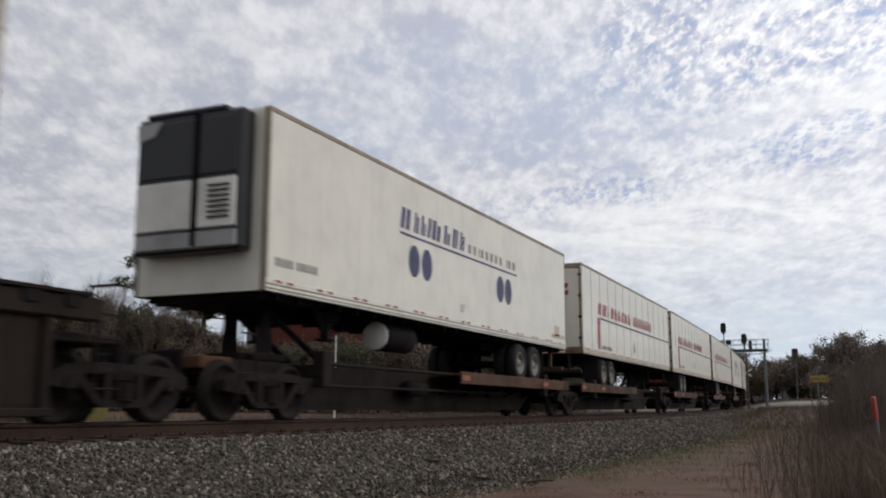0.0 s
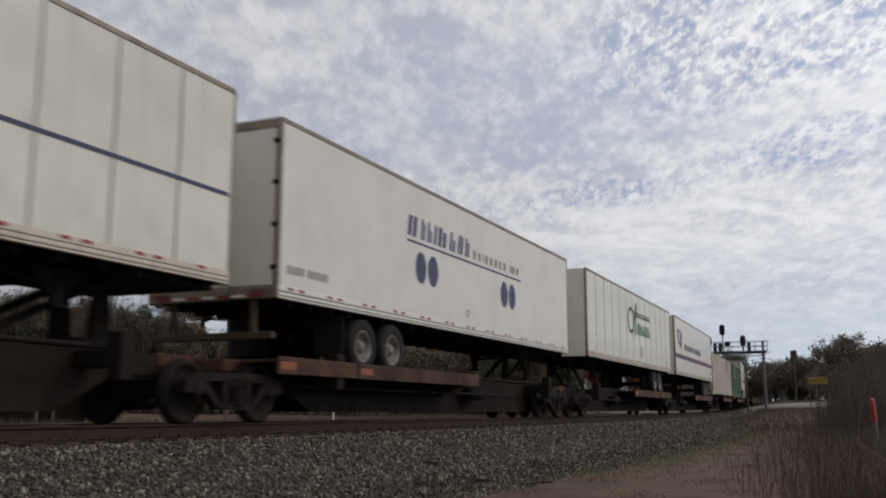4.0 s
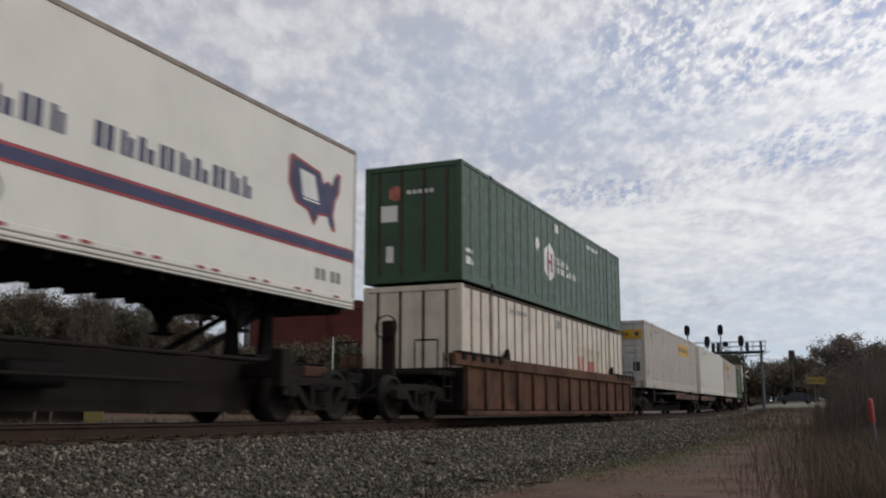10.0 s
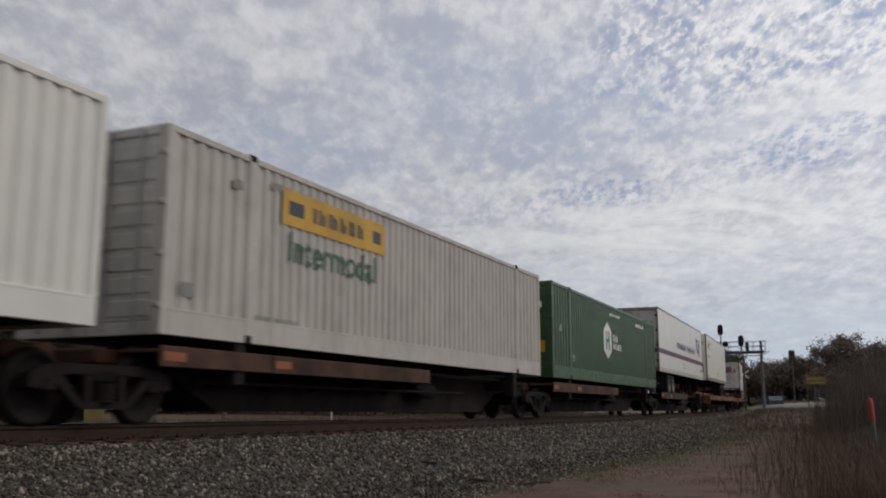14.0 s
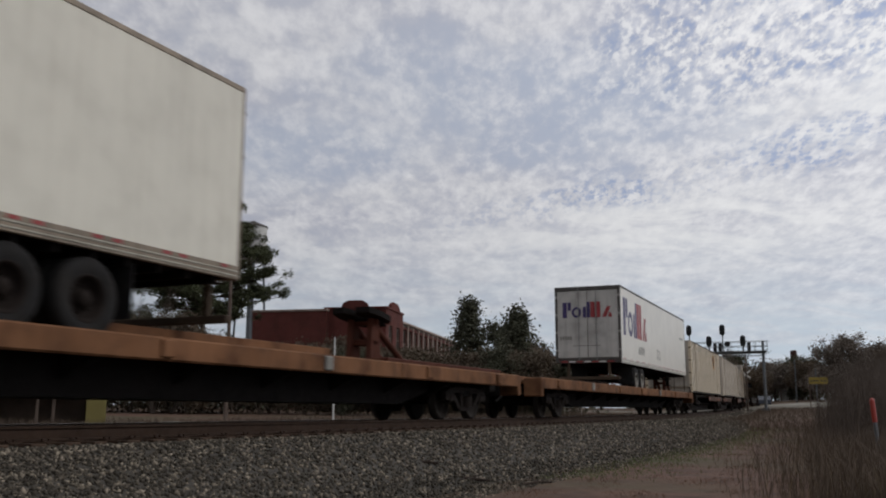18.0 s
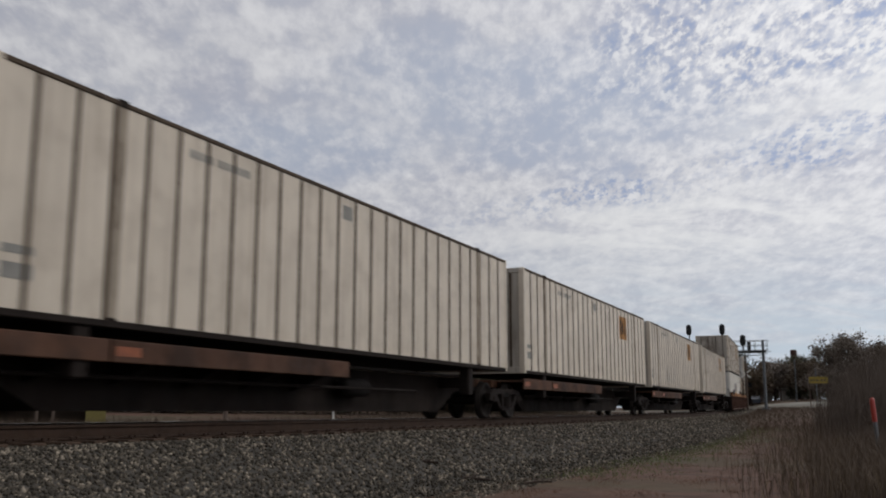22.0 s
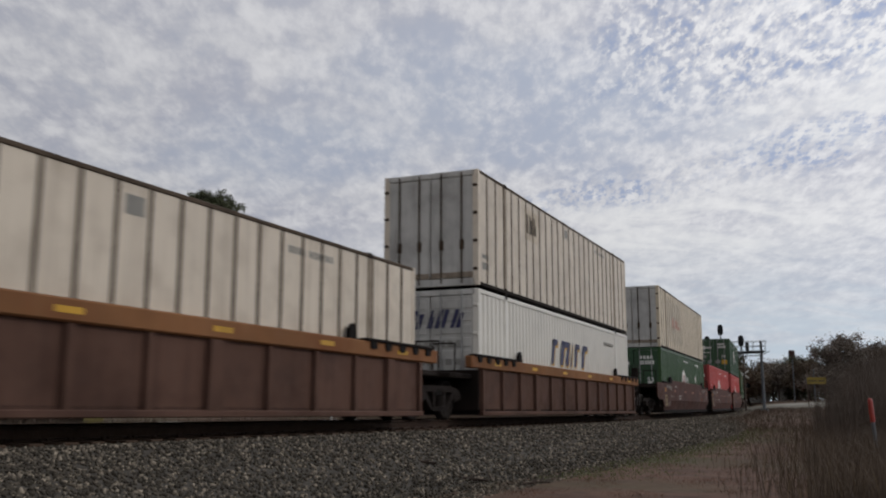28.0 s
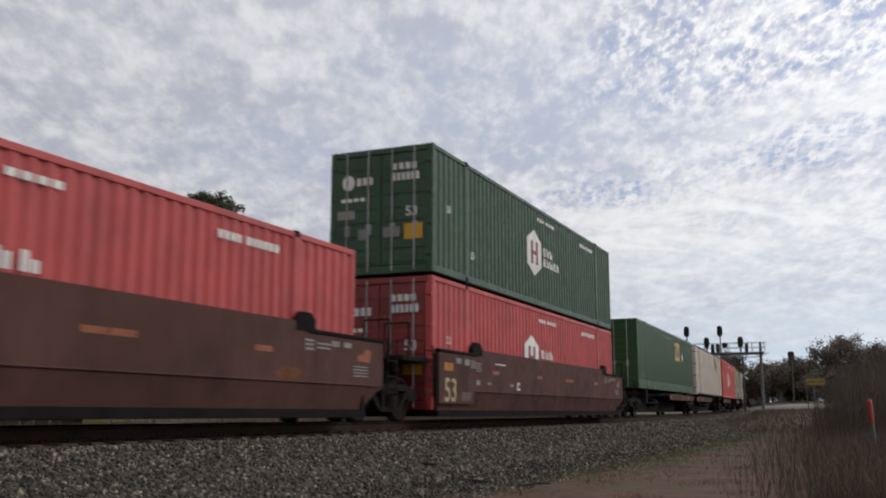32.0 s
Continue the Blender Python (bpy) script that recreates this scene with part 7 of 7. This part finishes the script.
for y in (-0.72, 0.72):
    for k in range(8):
        piece("rail_post", "gantry_rail_post", GALV, g0, lambda g: g.tube((0, 0, 0), (0, 0, 1.05), 0.022, n=6), (-8.0 + 1.2 * k, y, T))
    for z in (0.55, 1.05):
        part("handrail", Geo().tube((-8.0, y, T + z), (0.55 if z > 1 else 0.4, y, T + z), 0.025, n=6), GALV, g0)
for x, z, big, post in ((-7.4, 8.95, True, 1), (-5.35, 7.72, True, 0), (-3.95, 8.9, True, 1), (-3.5, 7.4, False, 0), (-1.9, 7.7, True, 0)):
    part("signal_post", Geo().tube((x, -0.6, T), (x, -0.6, z - gz - 0.5), 0.06, n=8), SIGNAL_BLACK, g0)
    signal_head(g0, x, -0.75, z - gz, big)
for x in (-4.8, -4.25, -1.35):
    part("relay_case", Geo().box(x - 0.16, x + 0.16, -0.5, -0.1, T + 0.06, T + 0.95, 0.02), SIGNAL_BLACK, g0, "black relay case")

g = Geo()
rp = [(x, 126 + 0.10 * (x + 14)) for x in range(-90, 91, 3)]
crown = lambda x, y: max(ground_z(x, y - 3.5), ground_z(x, y + 3.5), ground_z(x, y)) + 0.06 + 0.3 * smooth(-13.5, -11.5, x)
tilt = lambda x, k: k * smooth(-13.5, -11.0, x)
for (x0, y0), (x1, y1) in zip(rp, rp[1:]):
    z0, z1 = crown(x0, y0), crown(x1, y1)
    n0, n1, f0, f1 = z0 - tilt(x0, 0.16), z1 - tilt(x1, 0.16), z0 + tilt(x0, 0.28), z1 + tilt(x1, 0.28)
    g.face([(x0, y0 - 3.5 - tilt(x0, 3), n0), (x1, y1 - 3.5 - tilt(x1, 3), n1), (x1, y1 + 3.5 + tilt(x1, 4), f1), (x0, y0 + 3.5 + tilt(x0, 4), f0)])
    g.face([(x0, y0 - 4.5 - tilt(x0, 3), n0 - 0.55), (x1, y1 - 4.5 - tilt(x1, 3), n1 - 0.55), (x1, y1 - 3.5 - tilt(x1, 3), n1), (x0, y0 - 3.5 - tilt(x0, 3), n0)])
    g.face([(x0, y0 + 4.5 + tilt(x0, 4), f0 - 0.8), (x1, y1 + 4.5 + tilt(x1, 4), f1 - 0.8), (x1, y1 + 3.5 + tilt(x1, 4), f1), (x0, y0 + 3.5 + tilt(x0, 4), f0)])
tagged(new("road", g.mesh("road", ASPHALT)), "pale asphalt road over the crossing", "road", kind="structure")

cs = thing("crossing_signal", "level crossing signal with a red flashing lamp", "crossing signal")
cs.location = at(-13.3, 119.5)
part("mast", Geo().tube((0, 0, 0), (0, 0, 4.6), 0.07, n=10), GALV, cs)
part("crossbuck", Geo().prism([(-0.6, 3.9), (-0.5, 3.8), (0.6, 4.7), (0.5, 4.8)], -0.1, -0.07, "y").prism([(0.6, 3.9), (0.5, 3.8), (-0.6, 4.7), (-0.5, 4.8)], -0.07, -0.04, "y"), INK_WHITE, cs, "white crossed boards")
for x in (-0.4, 0.4):
    hd = part("lamp_head", Geo().lathe([(-0.05, 0.3), (0.0, 0.3), (0.0, 0.0)], (x, -0.08, 3.0), "y", 16).lathe([(-0.3, 0.14), (-0.05, 0.14)], (x, -0.08, 3.0), "y", 14), SIGNAL_BLACK, cs, "black lamp hood")
    if x < 0:
        part("lens", Geo().lathe([(0, 0.16), (-0.03, 0.1), (-0.04, 0.0)], (x, -0.14, 3.0), "y", 14), lamp_red, hd, "glowing red lens")


def pole(name, label, x, y, h, r, material, arms=0, wires=False):
    p = thing(name, label, "pole")
    p.location = at(x, y, -0.1)
    part("shaft", Geo().tube((0, 0, 0), (0, 0, h), r, r * 0.7, 10), material, p)
    for k in range(arms):
        part("crossarm", Geo().box(-1.1, 1.1, -0.06, 0.06, h - 0.5 - 0.8 * k, h - 0.38 - 0.8 * k, 0.01), material, p)
        for xx in (-0.95, -0.4, 0.4, 0.95):
            piece("insulator", "insulator", GLASS, p, lambda g: g.lathe([(0, 0.03), (0.05, 0.055), (0.1, 0.05), (0.15, 0.0)], (0, 0, 0), "z", 8), (xx, 0, h - 0.38 - 0.8 * k))
    return p


pole("utility_pole", "slender weathered wooden pole across the track", -29.8, 40.1, 8.4, 0.11, POLE_WOOD)
pole("marker_pole", "short white pole across the track", -22.76, 38.8, 4.2, 0.05, HOUSE_WHITE)
pole("utility_pole", "dark wooden pole behind the gantry", -12.4, 112, 6.6, 0.1, POLE_WOOD)
pole("utility_pole", "weathered wooden pole beyond the road", -13.0, 165, 6.0, 0.12, POLE_WOOD)
pole("street_pole", "pale steel pole beyond the road", -9.8, 152, 6.5, 0.1, GALV)
pole("street_pole", "pale steel pole beyond the road", -6.4, 140, 5.0, 0.09, GALV)

sg_ = thing("warning_sign", "blank faded yellow rectangular sign on two posts", "sign")
sg_.location = at(-4.8, 110)
zz = 3.75 - sg_.location.z
part("panel", Geo().box(-0.95, 0.95, -0.03, 0.03, zz - 0.42, zz + 0.28, 0.01), SIGN_YELLOW, sg_, "faded yellow sign panel")
decal("lettering", blocks(-0.8, 0.8, zz - 0.15, zz - 0.02, (1, 1, 1, 0, 1, 1)), INK_BLACK, sg_, -0.034, "end")
for x, up in ((-0.92, 1.7), (0.85, 0.2)):
    part("post", Geo().tube((x, 0.09, 0), (x, 0.09, zz + up), 0.05, n=8), POLE_WOOD, sg_)

mp = thing("marker_post", "leaning red plastic marker post among the weeds", "marker post")
mp.location = (0.15, 25, 0.02 - 0.95)
mp.rotation_euler = (0.02, -0.06, 0)
part("sleeve", Geo().lathe([(0.9, 0.058), (1.40, 0.058), (1.45, 0.048), (1.47, 0.0)], (0, 0, 0), "z", 14), RED_POST, mp, "red plastic sleeve")
part("stake", Geo().tube((0, 0, -0.3), (0, 0, 0.92), 0.045, n=10), GALV, mp, "white lower stake")

# brick building across the track
bb = thing("brick_building", "long two-storey red brick mill building with parapet", "building")
bx, by = -49.9, 95.85
bb.location = (bx, by, 0.0)
bb.rotation_euler = (0, 0, math.atan2(137.7 - 97.6, -59.5 + 50.7) - math.pi / 2)


def holed_wall(x0, x1, z0, z1, holes, plane, back, axis):
    """A wall with rectangular openings through it, in plane..back across axis."""
    g = Geo()
    us = sorted({x0, x1, *[h[0] for h in holes], *[h[1] for h in holes]})
    for a, b in zip(us, us[1:]):
        cuts = sorted((h[2], h[3]) for h in holes if h[0] <= a + 1e-6 and h[1] >= b - 1e-6)
        z = z0
        for lo, hi in cuts + [(z1, z1)]:
            if lo - z > 1e-4:
                if axis == "y":
                    g.box(a, b, *sorted((plane, back)), z, lo)
                else:
                    g.box(*sorted((plane, back)), a, b, z, lo)
            z = hi
    return g


HB = 12.3
long_h = [(9.2 + 2.95 * k, 11.1 + 2.95 * k, 6.8, 10.4) for k in range(13)] + [(9.2 + 2.95 * k, 11.1 + 2.95 * k, 2.0, 5.0) for k in range(13)]
part("long_wall", holed_wall(8, 48, 0, HB - 1.0, long_h, 0.0, -0.4, "x"), BRICK, bb, "red brick wall with tall windows")
front_h = [(1.2, 3.0, 7.2, 10.2), (4.8, 6.6, 7.2, 10.2), (1.2, 3.0, 2.0, 5.0), (4.8, 6.6, 2.0, 5.0)]
part("front_wall", Geo().box(-7, 0.3, 0.0, 0.4, 0, HB - 0.3), BRICK, bb, "plain brick gable front")
part("pavilion_wall", holed_wall(0.4, 8, 0, HB - 0.3, front_h, 0.3, -0.1, "x"), BRICK, bb, "brick corner pavilion with tall windows")
part("parapet", Geo().box(-7.1, 0.42, -0.15, 0.5, HB - 0.35, HB - 0.1, 0.03).prism([(-5.0, HB - 0.1), (-1.8, HB - 0.1), (-2.0, HB + 0.35), (-2.6, HB + 0.65), (-4.2, HB + 0.65), (-4.8, HB + 0.35)], -0.1, 0.3, "y"), BRICK, bb, "stepped parapet")
part("parapet", Geo().box(-0.15, 0.42, 0.52, 8.1, HB - 0.35, HB - 0.1, 0.03).prism([(2.0, HB - 0.1), (6.4, HB - 0.1), (6.2, HB + 0.3), (5.2, HB + 0.7), (3.2, HB + 0.7), (2.2, HB + 0.3)], 0.0, 0.35), BRICK, bb, "rounded pavilion parapet")
for k in range(14):
    part("pilaster", shared("pilaster", STONE_TRIM, lambda g: g.box(0.0, 0.14, -0.22, 0.22, 5.6, HB - 1.35, 0.02)), STONE_TRIM, bb, "pale stone pilaster", (0.002, 8.55 + 2.95 * k, 0))
part("cornice", Geo().box(-0.1, 0.2, 8.12, 48, HB - 1.3, HB - 1.0, 0.03), STONE_TRIM, bb)
part("roof", Geo().box(-7, 0, 0.4, 48, HB - 1.6, HB - 1.3), ROOF_GREY, bb)
part("back_wall", Geo().box(-7.0, -6.6, 0.4, 48, 0, HB - 1.2).box(-6.6, 0, 47.6, 48, 0, HB - 1.2), BRICK, bb)
for a, b, lo, hi in long_h:
    w = part("window", Geo().box(-0.26, -0.2, a, b, lo, hi), GLASS, bb)
    part("frame", Geo().box(-0.2, -0.14, a, a + 0.1, lo, hi).box(-0.2, -0.14, b - 0.1, b, lo, hi).box(-0.2, -0.14, (a + b) / 2 - 0.04, (a + b) / 2 + 0.04, lo, hi).box(-0.2, -0.14, a, b, (lo + hi) / 2 - 0.04, (lo + hi) / 2 + 0.04), STONE_TRIM, w)
    part("arch", Geo().box(-0.02, 0.05, a - 0.15, b + 0.15, hi, hi + 0.3, 0.03), BRICK, w)
for a, b, lo, hi in front_h:
    w = part("window", Geo().box(0.04, 0.1, a, b, lo, hi), GLASS, bb)
    part("frame", Geo().box(0.1, 0.16, a, a + 0.12, lo, hi).box(0.1, 0.16, b - 0.12, b, lo, hi).box(0.1, 0.16, (a + b) / 2 - 0.05, (a + b) / 2 + 0.05, lo, hi).box(0.1, 0.16, a, b, (lo + hi) / 2 - 0.05, (lo + hi) / 2 + 0.05), STONE_TRIM, w)
wing = thing("brick_wing", "low red brick wing of the mill", "building")
wing.location = (-56.1, 93.65, 0)
wing.rotation_euler = bb.rotation_euler
part("wall", Geo().box(-9, 0, 0, 18, 0, HB - 0.6), BRICK, wing)
part("coping", Geo().box(-9.1, 0.1, -0.12, 18, HB - 0.6, HB - 0.35, 0.03), STONE_TRIM, wing)

wt = thing("water_tower", "pale cylindrical water tower with conical cap behind the pine", "water tower")
wt.location = (-93.0, 130.7, 0)
part("tank", Geo().lathe([(24.5, 0.0), (25.2, 1.6), (25.8, 2.35), (31.0, 2.35)], (0, 0, 0), "z", 24), HOUSE_WHITE, wt, "pale steel tank")
part("cap", Geo().lathe([(30.95, 2.5), (31.1, 2.5), (32.2, 0.0)], (0, 0, 0), "z", 24), ROOF_GREY, wt, "shallow conical cap")
for k in range(4):
    a = 0.785 + 1.5708 * k
    part("leg", Geo().tube((3.2 * math.cos(a), 3.2 * math.sin(a), 0), (1.9 * math.cos(a), 1.9 * math.sin(a), 25.8), 0.18, n=8), GALV, wt)
part("riser", Geo().tube((0, 0, 0), (0, 0, 24.6), 0.5, n=10), GALV, wt)
ch = thing("brick_chimney", "dark brick mill chimney with flared top", "chimney")
ch.location = (-16.2, 249.5, 0)
part("shaft", Geo().lathe([(0, 1.0), (12.0, 0.66), (13.7, 0.64), (14.1, 0.76), (15.3, 0.76), (15.6, 0.6), (15.6, 0.45), (12, 0.4)], (0, 0, 0), "z", 20), BRICK_DARK, ch)


def house(label, x, y, w, d, h, wall, turn):
    o = thing("house", label, "house")
    o.location = at(x, y, -0.1)
    o.rotation_euler = (0, 0, turn)
    win = [(-w / 2 + 0.8 + 1.7 * k, -w / 2 + 1.7 + 1.7 * k, 1.0, 2.2) for k in range(int((w - 1) / 1.7))]
    part("wall", holed_wall(-w / 2, w / 2, 0, h, win, -d / 2, -d / 2 + 0.2, "y"), wall, o)
    part("wall", Geo().box(-w / 2, -w / 2 + 0.2, -d / 2 + 0.2, d / 2, 0, h).box(w / 2 - 0.2, w / 2, -d / 2 + 0.2, d / 2, 0, h).box(-w / 2 + 0.2, w / 2 - 0.2, d / 2 - 0.2, d / 2, 0, h), wall, o)
    part("roof", Geo().prism([(-d / 2 - 0.4, h), (d / 2 + 0.4, h), (0, h + d * 0.32)], -w / 2 - 0.3, w / 2 + 0.3), ROOF_GREY, o)
    for a, b, lo, hi in win:
        part("window", Geo().box(a, b, -d / 2 + 0.1, -d / 2 + 0.14, lo, hi), GLASS, o)


house("small white house beyond the road crossing", -18.0, 180, 4, 5, 2.2, HOUSE_WHITE, 0.2)
house("small pale house among the trees", -12.4, 174, 2.6, 4, 1.7, HOUSE_WHITE, -0.1)

# lineside boxes across the track
for x, y, w, hgt, m, lab in ((-22.5, 28.0, 1.6, 0.3, CONCRETE, "low pale concrete block across the track"),):
    o = thing("equipment_box", lab, "box")
    o.location = at(x, y, -0.05)
    part("case", Geo().box(-w / 2, w / 2, -0.3, 0.3, 0, hgt, 0.03), m, o)
    part("lid", Geo().box(-w / 2 - 0.04, w / 2 + 0.04, -0.34, 0.34, hgt, hgt + 0.06, 0.015), m, o)

sh = thing("lineside_shed", "small open pale yellow shed with a light roof across the track", "shed")
sh.location = at(-30.2, 29.1, -0.05)
sh.rotation_euler = (0, 0, radians(46))
part("roof", Geo().prism([(-1.5, 1.66), (1.4, 1.9), (1.4, 1.98), (-1.5, 1.74)], -2.15, 2.15), CONCRETE, sh, "light sheet roof")
part("back_wall", Geo().box(-1.98, 1.98, 1.1, 1.2, 0, 1.85), POLE_WOOD, sh)
part("side_wall", Geo().box(-2.05, -1.98, -1.2, 1.2, 0, 1.6).box(1.98, 2.05, -1.2, 1.2, 0, 1.6), SHED_YELLOW, sh)
part("front_wall", Geo().box(1.3, 1.98, -1.2, -1.1, 0, 1.62).box(-1.98, 1.3, -1.2, -1.1, 1.47, 1.62), SHED_YELLOW, sh, "pale yellow front boarding")
for x in (-1.95, -0.5, 0.1):
    part("post", Geo().box(x - 0.06, x + 0.06, -1.22, -1.1, 0, 1.47, 0.01), POLE_WOOD, sh)

# a dark car that comes along the road and turns off
car = thing("car", "dark grey saloon car on the crossing road", "car")
part("body", Geo().prism([(-2.2, 0.35), (2.2, 0.35), (2.25, 0.7), (1.9, 0.85), (1.2, 0.95), (0.5, 1.42), (-0.9, 1.44), (-1.7, 1.0), (-2.15, 0.92)], -0.85, 0.85), CAR_PAINT, car)
for x in (-0.86, 0.86):
    part("side_window", Geo().prism([(1.0, 0.98), (0.45, 1.36), (-0.85, 1.38), (-1.45, 1.0)], x - 0.01, x + 0.01), GLASS, car)
    for y in (-1.35, 1.4):
        piece("wheel", "car_wheel", BLACK, car, lambda g: g.lathe([(-0.1, 0.0), (-0.1, 0.28), (-0.08, 0.32), (0.08, 0.32), (0.1, 0.28), (0.1, 0.0)], (0, 0, 0), "x", 16), (x * 0.92, y, 0.32))
part("windscreen", Geo().prism([(1.17, 0.97), (0.53, 1.40), (0.56, 1.42), (1.22, 0.99)], -0.7, 0.7), GLASS, car)
for x in (-0.6, 0.6):
    part("headlight", Geo().box(x - 0.18, x + 0.18, 2.15, 2.27, 0.6, 0.74, 0.03), INK_WHITE, car)


def motions():
    """The train rolls by, its wheels turn, and the car drives along the road."""
    times = [0.5 * k for k in range(65)]
    for ob, s, z, tip in MOVING:
        rows = []
        for t in times:
            q = s - gone(t)
            x, y, h, th = track(q, 0, z)
            grade = math.degrees(math.atan((rise(q + 4) - rise(q - 4)) / 8))
            rows.append((t, Matrix.Translation((x, y, h)) @ pose(0, 0, 0, 0, 0, math.degrees(th)) @ pose(0, 0, 0, grade + tip)))
        walk(ob, rows)
    first = WHEELS[0]
    walk(first, [(k / 30, pose(0, 0, 0, math.degrees(gone(k / 30) / WR))) for k in range(961)])
    keys = first.animation_data
    for w in WHEELS[1:]:
        w.rotation_mode = "QUATERNION"
        d = w.animation_data_create()
        d.action = keys.action
        d.action_slot = keys.action_slot
    rows = []
    for t, x, y, turn in ((0, 40, 131, 95), (7, 6, 128.0, 95), (9, -6.5, 126.6, 95), (10, -8.0, 126.4, 94), (11, -9.0, 126.3, 92), (12, -9.9, 126.4, 75), (13, -10.3, 128, 20), (14, -10.9, 131, 10), (17, -13.0, 140, 10), (22, -17, 162, 12), (32, -30, 215, 14)):
        rows.append((t, pose(x, y, crown(x, 126 + 0.10 * (x + 14)) if t < 12.5 else ground_z(x, y) + 0.05, 0, 0, turn)))
    walk(car, rows)


motions()
